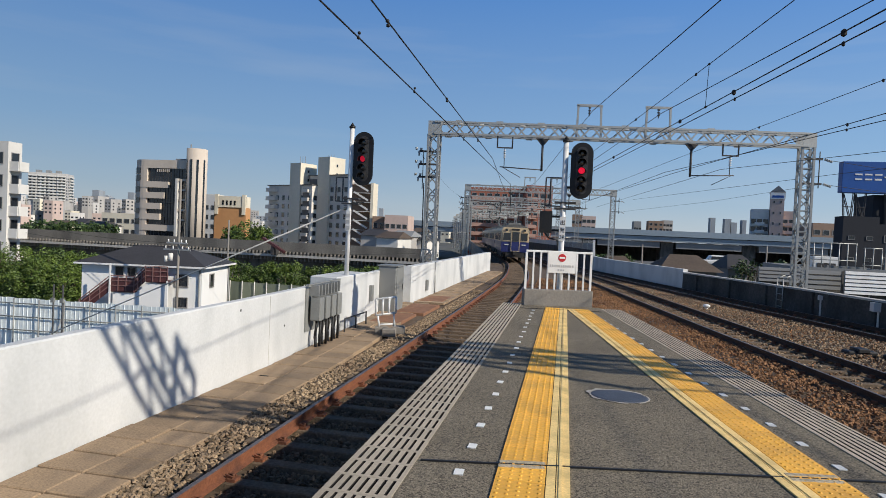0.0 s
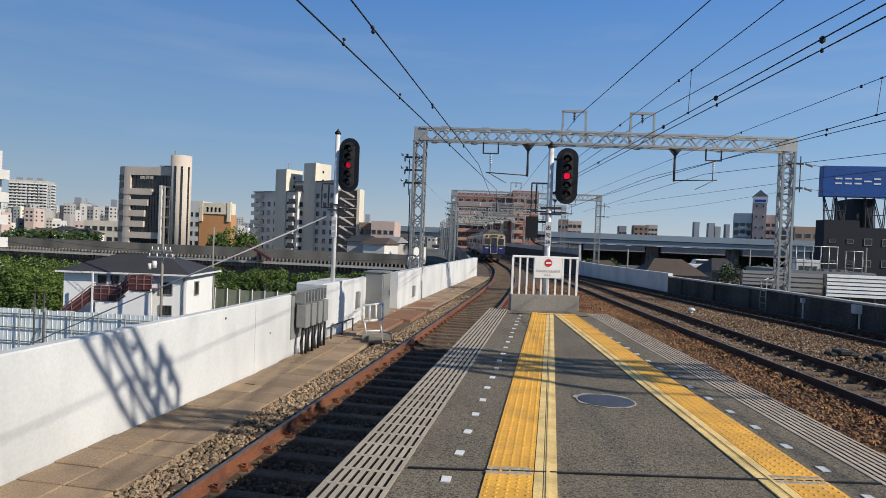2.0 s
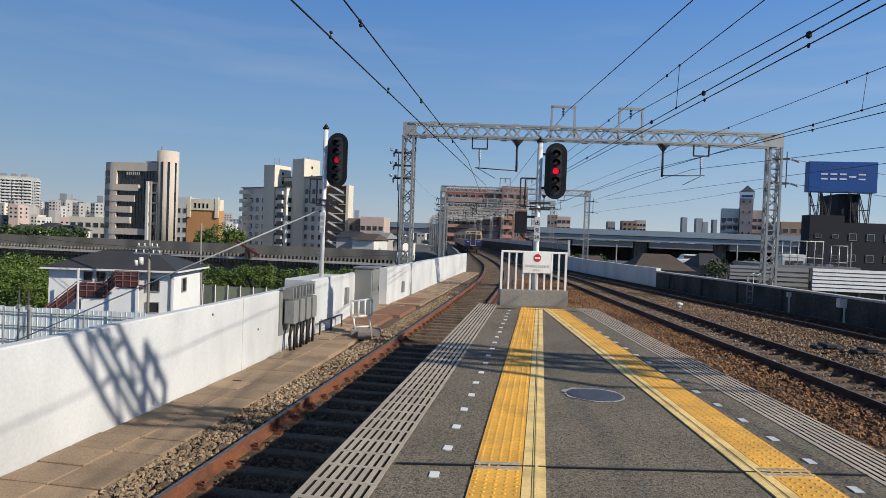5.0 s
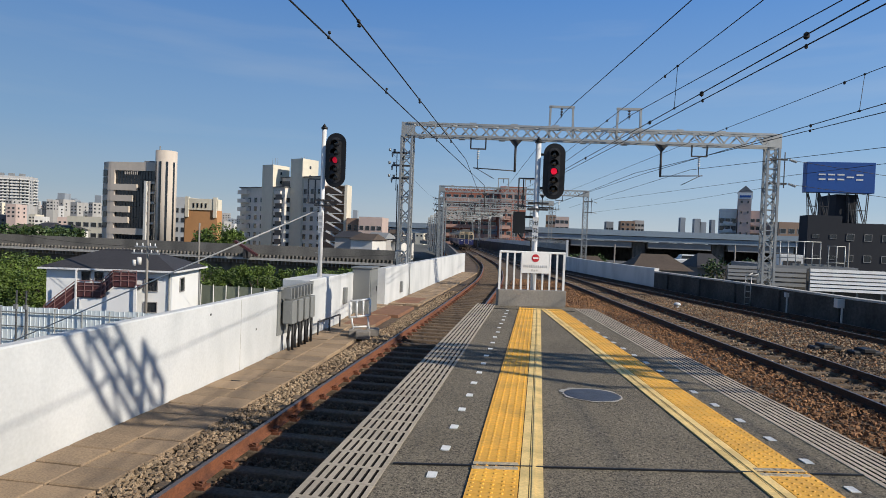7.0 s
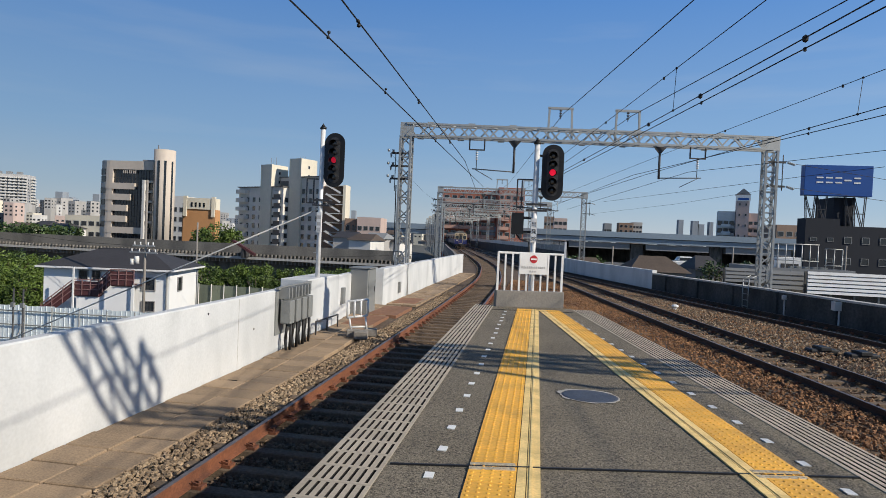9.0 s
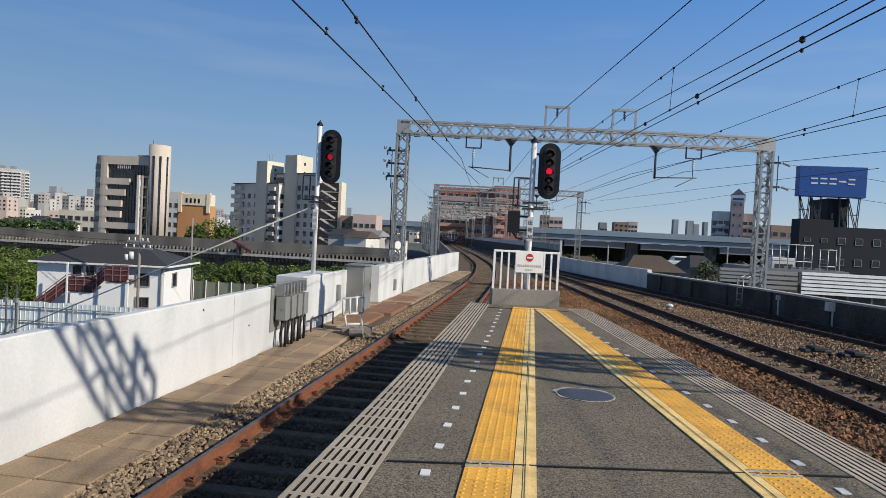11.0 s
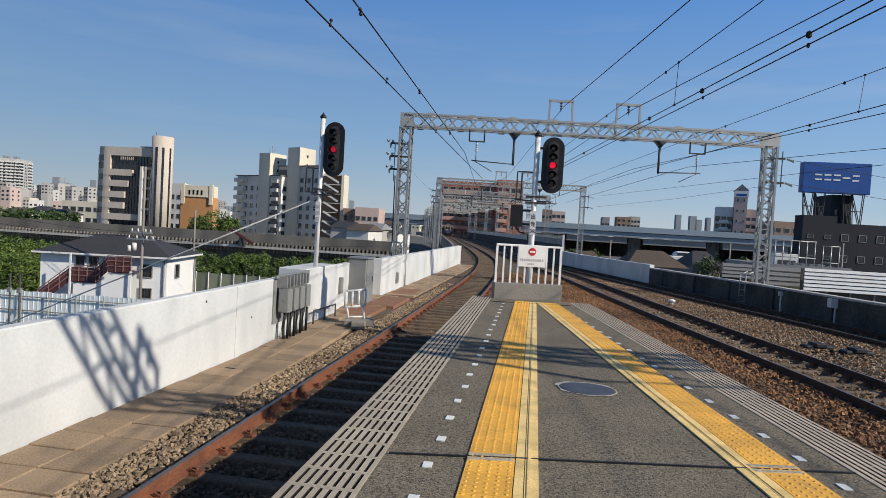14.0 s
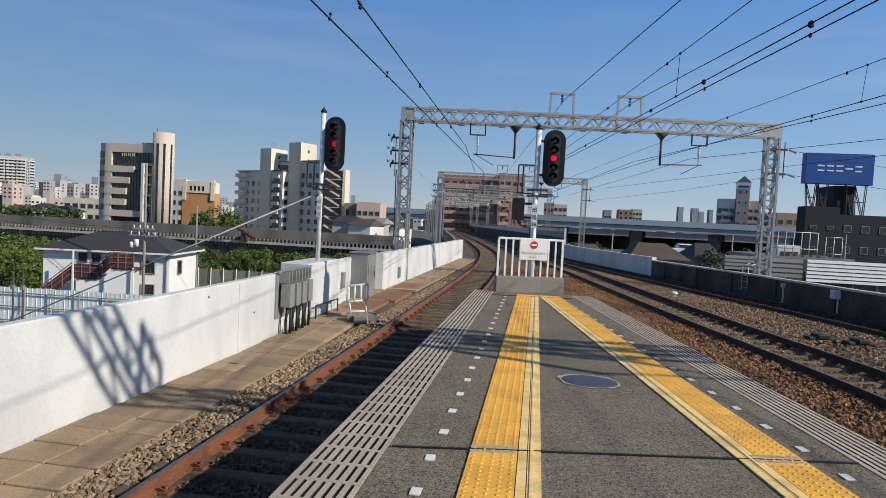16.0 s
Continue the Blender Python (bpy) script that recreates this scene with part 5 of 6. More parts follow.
# ---- billboard on its dark building ----
navy = block("dark_building", "dark navy apartment building under the billboard", 49.9, 98.0, 12, 5, 5.0, 0, NAVY, front=5, win=(0.9, 0.9), floor=3.1)
block("dark_building", "dark navy stair block of the billboard building", 41.35, 97.5, 43.66 - 39.00, 3, 6.0, 0, NAVY, front=2, win=(0.8, 0.5), floor=3.1)
block("dark_lift_tower", "dark lift tower carrying the billboard", 44.83, 99.2, 46.46 - 43.66, 6, 9.91, 0, NAVY, right=1, win=(0.4, 1.6), floor=3.1, roof=False)
board = thing("billboard", "large blue billboard with white marks on a rooftop", "billboard")
bx0, bx1, bz0, bz1 = 38.57, 47.85, 9.98, 14.47
bm = bmesh.new()
box(bm, bx0, bx1, 97.6, 99.0, bz0, bz1)
part("panel", bm, SIGN_BLUE, board, bevel=0.05)
for x0, x1, foot in ((bx0 + 0.6, bx0 + 2.0, 6.0), (bx0 + 2.2, bx0 + 3.6, 6.0), (bx1 - 2.0, bx1 - 0.4, 5.0), (bx1 - 3.2, bx1 - 2.0, 5.0)):
    for y in (98.35, 98.8):
        for p, q in (((x0, y, bz0), (x0 + 0.25, y, foot)), ((x1, y, bz0), (x1 - 0.25, y, foot)), ((x0, y, bz0), (x1 - 0.25, y, foot)), ((x0 + 0.12, y, (bz0 + foot) / 2), (x1 - 0.12, y, (bz0 + foot) / 2))):
            part("strut", bar(bmesh.new(), p, q, 0.1), DARK_STEEL, board)
# the trade name as five plain white marks
for i in range(5):
    bm = bmesh.new()
    x = (bx0 + bx1) / 2 + (i - 2) * 1.27
    z = (bz0 + bz1) / 2 + 0.05
    if i != 3:
        box(bm, x - 0.46, x + 0.46, 97.55, 97.62, z + 0.24, z + 0.46)
        box(bm, x - 0.46, x + 0.46, 97.55, 97.62, z - 0.46, z - 0.24)
    else:
        box(bm, x - 0.5, x + 0.5, 97.55, 97.62, z - 0.11, z + 0.11)
    part("mark", bm, WHITE_PAINT, board)


# ---- trees ----
BARK = material("bark", (0.09, 0.065, 0.045), 0.9, vary=0.3, grain=12, stain=1, bump=0.5)


def leaf_material(name, a, b):
    m = material(name, a, 0.6, vary=0.3, grain=1.5, stain=0.4, bump=0.0, second=b, spots=1.0, island=0.35)
    return m


LEAF = leaf_material("fresh_leaves", (0.125, 0.19, 0.026), (0.045, 0.085, 0.015))
LEAF_DARK = leaf_material("dark_leaves", (0.07, 0.12, 0.03), (0.035, 0.065, 0.02))


def tree(x, y, base, top, rx, seed, leaves=2200, size=0.3, mat=None, label="leafy green tree in fresh spring foliage", ry=None, low=0.35):
    """A tapered trunk with limbs and a crown of leaf clumps."""
    rnd = random.Random(seed)
    t = thing("tree", label, "tree", pose(x, y, base), group="trees")
    h = top - base
    bm = bmesh.new()
    tube(bm, (0, 0, -0.1), (0.1, 0, h * 0.45), 0.22, 8, 0.15)
    ry = ry or rx
    heads = []
    for i in range(9):
        a = 2 * math.pi * i / 9 + rnd.uniform(-0.3, 0.3)
        e = Vector((math.cos(a) * rx * rnd.uniform(0.35, 0.75), math.sin(a) * ry * rnd.uniform(0.35, 0.75), h * rnd.uniform(0.6, 0.88)))
        tube(bm, (0.08, 0, h * rnd.uniform(0.3, 0.45)), e, 0.09, 6, 0.03)
        heads.append(e)
    part("trunk", bm, BARK, t)
    verts, faces = [], []
    clumps = []
    for i in range(80):
        u, v, w = rnd.gauss(0, 1), rnd.gauss(0, 1), rnd.gauss(0, 1)
        k = 1 / math.sqrt(u * u + v * v + w * w) * rnd.uniform(0.45, 1.0) ** 0.6
        clumps.append((Vector((u * k * rx, v * k * ry, h * (low + (1 - low) / 2) + w * k * h * (1 - low) / 2)), rnd.uniform(0.16, 0.32) * min(rx, h * 0.6)))
    for i in range(leaves):
        c0, r = clumps[rnd.randrange(len(clumps))]
        d = Vector((rnd.gauss(0, 1), rnd.gauss(0, 1), rnd.gauss(0, 1)))
        d.normalize()
        p = c0 + d * r * rnd.uniform(0.5, 1.0)
        s = size * rnd.uniform(0.6, 1.3)
        e1 = Vector((rnd.gauss(0, 1), rnd.gauss(0, 1), rnd.gauss(0, 0.6))).normalized()
        e2 = d.cross(e1).normalized()
        k = len(verts)
        for q in (e1 * s * 0.6, e2 * s * 0.32, -e1 * s * 0.5, -e2 * s * 0.3 + d * s * 0.1):
            verts.append(p + q)
        faces.append((k, k + 1, k + 2, k + 3))
    me = bpy.data.meshes.new("crown")
    me.from_pydata(verts, [], faces)
    me.materials.append(mat or LEAF)
    ob = new("crown", me)
    ob.parent = t
    ob["kind"] = "stuff"
    return t


for i, (hh, pt, D, w) in enumerate(((-75, 440, 50, 3.4), (-25, 446, 52, 3.2), (20, 449, 50, 3.0), (55, 452, 53, 2.8), (92, 456, 56, 2.8), (0, 470, 46, 2.6), (50, 478, 46, 2.6))):
    f = D / 1079.0
    tree(bearing(hh) * D, D, GROUND_Z, height(hh, pt, D), w, 20 + i, 8500, 0.2, low=0.02)
for i, hh in enumerate((372, 402, 432, 462, 492, 522, 550, 580, 610)):
    D = 54 + (i % 3)
    f = D / 1079.0
    tree(bearing(hh) * D, D, GROUND_Z, height(hh, 464 + (i * 7) % 5 + 0.04 * (hh - 372), D), 2.1, 40 + i, 7000, 0.19, label="green clipped tree in a dense row", low=0.02)
for i, (hh, pt, D, w) in enumerate(((5, 396, 95, 3.4), (60, 398, 96, 3.2), (100, 397, 98, 2.5), (130, 399, 95, 2.2), (388, 396, 112, 3.6), (362, 405, 112, 2.6), (412, 402, 112, 2.4), (36, 397, 97, 3.0))):
    f = D / 1079.0
    tree(bearing(hh) * D, D, GROUND_Z, height(hh, pt, D), w, 70 + i, 1600, 0.5, mat=LEAF_DARK if hh < 200 else LEAF, label="dark green tree beyond the viaduct")

# ---- white house with a maroon outside stair ----
HOUSE = pose(-23.24, 36, 0, 0, 0, 12.4)
HOUSE_WHITE = paint("white_siding", (1.0, 1.0, 0.99), vary=0.03)
MAROON = material("maroon_steel", (0.11, 0.035, 0.035), 0.6, vary=0.15, grain=6, stain=1, bump=0.05)
house = thing("house", "white two-storey house with a dark hipped roof", "house", HOUSE, group="houses")
ez = -1.42
bm = bmesh.new()
box(bm, -7.8, 0, 0, 5.2, GROUND_Z, ez)
part("wall", bm, HOUSE_WHITE, house)
bm = bmesh.new()
v = [bm.verts.new(p) for p in ((-8.1, -0.4, ez), (0.35, -0.4, ez), (0.35, 5.6, ez), (-8.1, 5.6, ez), (-5.4, 2.6, ez + 1.15), (-2.4, 2.6, ez + 1.15), (-8.1, -0.4, ez - 0.12), (0.35, -0.4, ez - 0.12), (0.35, 5.6, ez - 0.12), (-8.1, 5.6, ez - 0.12))]
for q in ((0, 1, 5, 4), (1, 2, 5), (2, 3, 4, 5), (3, 0, 4), (6, 7, 1, 0), (7, 8, 2, 1), (8, 9, 3, 2), (9, 6, 0, 3), (9, 8, 7, 6)):
    bm.faces.new([v[i] for i in q])
part("roof", bm, ROOF_DARK, house, "dark grey tiled hipped roof")
bm = bmesh.new()
box(bm, -8.1, 0.35, -0.48, -0.4, ez - 0.13, ez - 0.02)
box(bm, 0.35, 0.43, -0.48, 5.6, ez - 0.13, ez - 0.02)
part("gutter", bm, WHITE_PAINT, house)
for lx, py in ((-5.35, 486), (-4.55, 486)):
    piece("window", window_mesh(0.5, 0.55), house, pose(lx, 0, -1.96))
piece("window", window_mesh(0.75, 0.75), house, pose(-1.3, 0, -2.40))
piece("window", window_mesh(0.75, 0.6), house, pose(-1.3, 0, -3.84))
piece("window", window_mesh(0.7, 0.85), house, pose(0, 1.7, -2.47, 0, 0, 90))
bm = bmesh.new()
tube(bm, (-0.15, -0.08, ez - 0.1), (-0.15, -0.08, GROUND_Z), 0.05, 6)
tube(bm, (0.08, 5.0, ez - 0.1), (0.08, 5.0, GROUND_Z), 0.05, 6)
part("downpipe", bm, GREY_PAINT, house)
stair = thing("outside_stair", "maroon steel stair and gallery up the house front", "staircase", HOUSE)


def panel(points, y0, y1, mat, name, parent):
    bm = bmesh.new()
    a, b = [bm.verts.new((x, y0, z)) for x, z in points], [bm.verts.new((x, y1, z)) for x, z in points]
    n = len(points)
    for i in range(n):
        bm.faces.new((a[i], a[(i + 1) % n], b[(i + 1) % n], b[i]))
    bm.faces.new(a[::-1])
    bm.faces.new(b)
    bmesh.ops.recalc_face_normals(bm, faces=list(bm.faces))
    return part(name, bm, mat, parent)


zt, zl, zb = -1.45, -2.14, -3.75
X0, X1, X2, X3, X4 = -7.2, -5.3, -3.8, -3.1, -1.7
MAROON_RAIL = material("faded_maroon_rail", (0.3, 0.16, 0.15), 0.6, vary=0.15, grain=6, stain=1, bump=0.05)
runs = ((X0, zb, X1, zl, "stair_panel"), (X1, zl, X2, zl, "landing_panel"), (X2, zl, X3, zt, "stair_panel"), (X3, zt, X4, zt, "gallery_panel"))
for xa, za, xb, zz, nm in runs:
    panel([(xa, za - 0.98), (xa, za - 0.12), (xb, zz - 0.12), (xb, zz - 0.98)], -1.24, -1.2, MAROON, nm, stair)
    for dz in (0.0, -0.3, -0.62):
        part("handrail", bar(bmesh.new(), (xa, -1.27, za + dz), (xb, -1.27, zz + dz), 0.05), MAROON_RAIL, stair, "faded maroon rail")
    for k in range(4):
        x, z = xa + (xb - xa) * k / 3, za + (zz - za) * k / 3
        part("baluster", bar(bmesh.new(), (x, -1.27, z - 0.98), (x, -1.27, z + 0.02), 0.045), MAROON_RAIL, stair, "faded maroon post")
bm = bmesh.new()
box(bm, X1, X2, -1.18, 0, zl - 1.05, zl - 0.95)
box(bm, X3, X4, -1.18, 0, zt - 1.05, zt - 0.95)
part("deck", bm, MAROON, stair)
for x, z in ((X1, zl + 0.75), (X4, zt - 0.9)):
    bm = bmesh.new()
    bar(bm, (x, -1.3, GROUND_Z), (x, -1.3, z), 0.09)
    part("stair_post", bm, WHITE_PAINT, stair)
panel([(X1 + 0.1, GROUND_Z), (X1 + 0.1, zl - 1.1), (X2, zl - 1.1), (X3, zt - 1.1), (X4 - 0.05, zt - 1.1), (X4 - 0.05, GROUND_Z)], -1.1, -1.0, HOUSE_WHITE, "screen_wall", stair)

# ---- pale construction fence, poles and cables below the viaduct ----
FENCE_PALE = material("pale_corrugated_sheet", (0.92, 1.0, 1.02), 0.5, metal=0.0, vary=0.05, grain=3, stain=0.6, bump=0.03, second=(0.78, 0.87, 0.9))
hoarding = thing("site_hoarding", "pale blue-white corrugated hoarding on a steel pipe frame", "fence", pose(-26.89, 27, 0, 0, 0, 4))
bm = bmesh.new()
prof = [(0.0, 0.03)] + [(0.25 * i + d, y) for i in range(2) for d, y in ((0.02, 0.03), (0.03, 0.014), (0.06, 0.014), (0.07, 0.03))] + [(0.5, 0.03)]
for y0 in (0.0, 0.01):
    cols = [[bm.verts.new((x, y + y0, z)) for z in (0, 3.0)] for x, y in prof]
    for c0, c1 in zip(cols, cols[1:]):
        bm.faces.new((c0[0], c1[0], c1[1], c0[1]))
bmesh.ops.remove_doubles(bm, verts=list(bm.verts), dist=0.0001)
SHEET = mesh_of("sheet", bm, FENCE_PALE)
fz = -2.96
for i in range(44):
    piece("sheet", SHEET, hoarding, pose(-9 + 0.5 * i, 0.1, fz - 3.0 + 0.02 * (i % 3)))
for z in (fz - 0.25, fz - 0.95, fz - 1.65):
    bm = bmesh.new()
    tube(bm, (-9, 0.03, z), (12, 0.03, z), 0.03, 8)
    part("pipe_rail", bm, GREY_PAINT, hoarding)
for i in range(15):
    bm = bmesh.new()
    tube(bm, (-8.6 + 1.45 * i, -0.05, GROUND_Z), (-8.6 + 1.45 * i, -0.05, fz + 0.02), 0.03, 8)
    if i % 3 == 1:
        tube(bm, (-8.6 + 1.45 * i, -0.1, fz - 0.6), (-9.5 + 1.45 * i, -0.6, GROUND_Z), 0.025, 8)
    part("pipe_post", bm, GREY_PAINT, hoarding)
for hh in (38, 60):
    lp = thing("pipe_post", "thin dark steel post with a box, before the hoarding", "post", pose(-24.6 + (hh - 38) * 0.024, 25.6, 0), group="posts")
    bm = bmesh.new()
    tube(bm, (0, 0, GROUND_Z), (0, 0, -1.90), 0.04, 8)
    part("pole", bm, DARK_STEEL, lp)
    bm = bmesh.new()
    box(bm, -0.09, 0.09, -0.09, 0.02, -2.79, -2.57)
    part("box", bm, GREY_PAINT, lp)
net = thing("net_fence", "pale green net fence with thin posts below the trees", "fence", pose(-24.91, 42, 0))
NET_GREEN = material("fence_net", (0.24, 0.27, 0.2), 0.8, vary=0.1, grain=20, stain=1, bump=0.2)
bm = bmesh.new()
box(bm, 0, 13, 0, 0.03, GROUND_Z, -2.88)
part("net", bm, NET_GREEN, net)
for i in range(13):
    bm = bmesh.new()
    tube(bm, (0.2 + i, -0.06, GROUND_Z), (0.2 + i, -0.06, -2.79), 0.035, 6)
    part("post", bm, OFFWHITE, net)


def utility_pole(x, D, top, arms, label):
    p = thing("utility_pole", label, "utility pole", pose(x, D, 0), group="utility poles")
    bm = bmesh.new()
    tube(bm, (0, 0, GROUND_Z), (0, 0, top), 0.09, 12, 0.065)
    part("pole", bm, CONCRETE, p)
    for z, w in arms:
        bm = bmesh.new()
        bar(bm, (-w, -0.15, z), (w, -0.15, z), 0.08)
        part("cross_arm", bm, GALV, p)
        for x in (-w * 0.85, -w * 0.3, w * 0.4, w * 0.85):
            bm = bmesh.new()
            tube(bm, (x, -0.15, z + 0.04), (x, -0.15, z + 0.22), 0.05, 8, 0.03)
            part("insulator", bm, WHITE_PAINT, p)
    return p


up = utility_pole(-22.95, 33, 4.04, ((0.16, 0.7), (-0.24, 0.9)), "tall grey concrete utility pole beside the white house")
bm = bmesh.new()
tube(bm, (-0.45, -0.1, -0.91), (-0.45, -0.1, -0.47), 0.13, 12)
tube(bm, (-0.7, -0.2, -0.98), (-0.7, -0.2, -0.64), 0.1, 8)
part("transformer", bm, OFFWHITE, up)
utility_pole(-26.80, 45, 1.74, (), "thin grey pole before the viaduct")
utility_pole(7.11, 60, 1.27, (), "thin grey pole beyond the parapet")
utility_pole(17.91, 60, 1.65, (), "thin grey pole beyond the parapet")
utility_pole(27.53, 60, 2.24, (), "thin grey pole beyond the parapet")
utility_pole(31.0, 39.2, 4.3, (), "grey concrete pole anchoring the stay wires")
gx, gz = -20.25, -3.28
bm = bmesh.new()
tube(bm, (-5.95, 15.9, 2.09), (gx, 21, gz), 0.022, 6)
tube(bm, (gx, 21, gz), (gx - 3, 22.6, GROUND_Z), 0.022, 6)
guy = solid("guy_wire", bm, OFFWHITE, "pale sheathed guy wire from the signal post down to the ground", "guy wire")
for k, (dx, dz) in enumerate(((-12, 1.2), (-12, 0.6), (14, 0.4))):
    wire([(-22.95, 33, 0.16 - 0.2 * k), (-22.95 + dx, 34 + (k == 2) * 12, 0.16 + dz - 0.5)], 0.012, "thin service wire from the utility pole", name="service_wire", sag=0.25)

# ---- things along the left parapet ----
bm = bmesh.new()
box(bm, -6.45, -5.7, 14.75, 17.2, -1.2, 0.24)
solid("parapet_plinth", bm, WALL_WHITE, "white concrete plinth carrying the signal post", "plinth", "structure", bevel=0.02)
jb = thing("junction_boxes", "grey steel junction boxes on a board with black cables", "junction box", pose(-5.64, 12.75, 0, 0, 0, 1.5))
bm = bmesh.new()
box(bm, -0.02, 0.03, -0.1, 2.0, -0.85, 0.12)
part("board", bm, GREY_PAINT, jb, "grey backing board")
for i in range(4):
    y = 0.02 + 0.4 * i
    bm = bmesh.new()
    box(bm, 0.08, 0.32, y, y + 0.26, -0.6, -0.08)
    bxp = part("box", bm, GREY_PAINT, jb, bevel=0.015)
    bm = bmesh.new()
    box(bm, 0.1, 0.3, y - 0.006, y, -0.57, -0.11)
    box(bm, 0.21, 0.27, y - 0.016, y - 0.006, -0.36, -0.3)
    part("lid", bm, GREY_PAINT, bxp)
    bm = bmesh.new()
    for p, q in (((0.2, y + 0.15, -0.62), (0.17, y + 0.12, -0.95)), ((0.17, y + 0.12, -0.95), (0.22, y + 0.1, -1.3)), ((0.28, y + 0.15, -0.62), (0.25, y + 0.2, -1.3))):
        tube(bm, p, q, 0.032, 8)
    part("cable", bm, BLACK, jb)
    for e in (0.02, 0.2):
        bm = bmesh.new()
        box(bm, 0.03, 0.26, y + e, y + e + 0.06, -0.05, 0.2)
        part("bracket", bm, GREY_PAINT, jb)
bm = bmesh.new()
bar(bm, (0.05, -0.1, 0.19), (0.05, 2.0, 0.19), 0.06)
part("top_bar", bm, GREY_PAINT, jb)
cab = thing("relay_cabinet", "tall grey steel relay cabinet against the parapet", "cabinet", pose(-6.12, 19.6, 0))
bm = bmesh.new()
box(bm, 0, 0.62, 0, 0.95, -1.25, 0.3)
part("body", bm, GREY_PAINT, cab, bevel=0.02)
bm = bmesh.new()
box(bm, 0.62, 0.64, 0.05, 0.9, -1.15, 0.24)
door = part("door", bm, GREY_PAINT, cab)
bm = bmesh.new()
box(bm, 0.64, 0.66, 0.72, 0.78, -0.5, -0.32)
part("handle", bm, DARK_STEEL, door)
bm = bmesh.new()
box(bm, -0.03, 0.68, -0.03, 0.98, 0.3, 0.34)
part("roof_plate", bm, GREY_PAINT, cab)
stand = thing("barrier_stand", "small white tubular barrier on concrete weights", "barrier", pose(-4.78, 15.2, -1.22, 0, 0, 12))
bm = bmesh.new()
for p, q in (((0, 0, 0.5), (0, 0, 0.92)), ((0, 0, 0.92), (0.5, 0.25, 0.97)), ((0.5, 0.25, 0.97), (0.5, 0.25, 0.55)), ((0, 0, 0.5), (0.5, 0.25, 0.55)), ((0.17, 0.08, 0.5), (0.17, 0.08, 0.93)), ((0.33, 0.17, 0.5), (0.33, 0.17, 0.95))):
    tube(bm, p, q, 0.028, 8)
part("frame", bm, WHITE_PAINT, stand)
bm = bmesh.new()
for p, q in (((0.05, 0.03, 0.5), (0.1, 0.05, 0.2)), ((0.45, 0.22, 0.52), (0.5, 0.2, 0.18)), ((0.1, 0.05, 0.25), (0.5, 0.25, 0.25))):
    tube(bm, p, q, 0.025, 8)
part("leg", bm, WHITE_PAINT, stand)
for x, y, z, w in ((0.0, -0.15, 0.0, 0.34), (0.42, 0.12, 0.0, 0.34), (0.2, -0.35, 0.0, 0.36)):
    bm = bmesh.new()
    box(bm, x, x + w, y, y + 0.3, z, z + 0.2)
    part("weight", bm, CONCRETE, stand, bevel=0.02)
RUST_PLATE = material("rusty_plate", (0.3, 0.15, 0.085), 0.85, vary=0.2, grain=8, stain=1.2, bump=0.2, second=(0.16, 0.075, 0.045))
for x, y, w, l, z in ((-5.6, 17.2, 0.9, 2.2, -1.188), (-5.5, 19.6, 1.0, 2.6, -1.182), (-5.55, 23.4, 0.9, 2.0, -1.185)):
    bm = bmesh.new()
    box(bm, x, x + w, y, y + l, BED_Z, z)
    solid("cover_plate", bm, RUST_PLATE, "rust-brown steel cover plate on the walkway", "cover plate", group="cover plates", bevel=0.01)
rail_l = thing("hand_rail", "bent grey pipe handrail on the parapet", "handrail", pose(-5.85, 26.6, 0))
bm = bmesh.new()
for p, q in (((0, 0, -1.3), (0, 0, 0.5)), ((0, 0, 0.5), (-0.2, 0.3, 0.72)), ((-0.2, 0.3, 0.72), (-0.6, 0.6, 0.72)), ((-0.6, 0.6, 0.72), (-0.7, 0.7, 0.1)), ((0.2, 0.0, -1.3), (0.2, 0, 0.2))):
    tube(bm, p, q, 0.03, 8)
part("pipe", bm, GALV, rail_l)
for y, z0, z1 in ((18.3, -0.75, -0.25), (25.0, -0.95, -0.5)):
    bm = bmesh.new()
    x = left_bound(y)
    box(bm, x - 0.02, x + 0.1, y, y + 0.2, z0, z1)
    solid("switch_box", bm, GREY_PAINT, "small grey switch box on the white parapet", "switch box", group="switch boxes", bevel=0.01)
hoop = thing("hoop_rail", "low dark pipe hoop by the parapet foot", "rail", pose(-5.55, 15.0, 0))
bm = bmesh.new()
for p, q in (((0, 0, -1.25), (0, 0, -0.85)), ((0, 0, -0.85), (0.05, 1.6, -0.85)), ((0.05, 1.6, -0.85), (0.05, 1.6, -1.25)), ((0.02, 0.8, -0.85), (0.02, 0.8, -1.25))):
    tube(bm, p, q, 0.022, 8)
part("pipe", bm, DARK_STEEL, hoop)

# ---- things along the right parapet ----
cap = bmesh.new()
extrude_path(cap, [Vector((p.x, p.y, 0)) for p in WALL_RIGHT if p.y < 38.6], [(-0.04, -0.246), (-0.04, -0.17), (0.34, -0.17), (0.34, -0.246)])
part("coping", cap, COPING, wall_right, "pale concrete coping")
WALL_R_ROW = [p for p in WALL_RIGHT if 4 < p.y < 38]
for i in range(1, len(WALL_R_ROW), 2):
    p = WALL_R_ROW[i]
    w = (WALL_R_ROW[i] - WALL_R_ROW[i - 1]).normalized()
    bm = bmesh.new()
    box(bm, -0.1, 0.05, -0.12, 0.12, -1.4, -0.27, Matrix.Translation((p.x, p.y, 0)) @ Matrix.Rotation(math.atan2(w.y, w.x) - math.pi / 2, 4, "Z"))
    part("pilaster", bm, PARAPET_SHADE, wall_right)
lad = thing("ladder", "grey steel ladder on the dark parapet", "ladder", pose(9.62, 29.7, 0, 0, 0, 16))
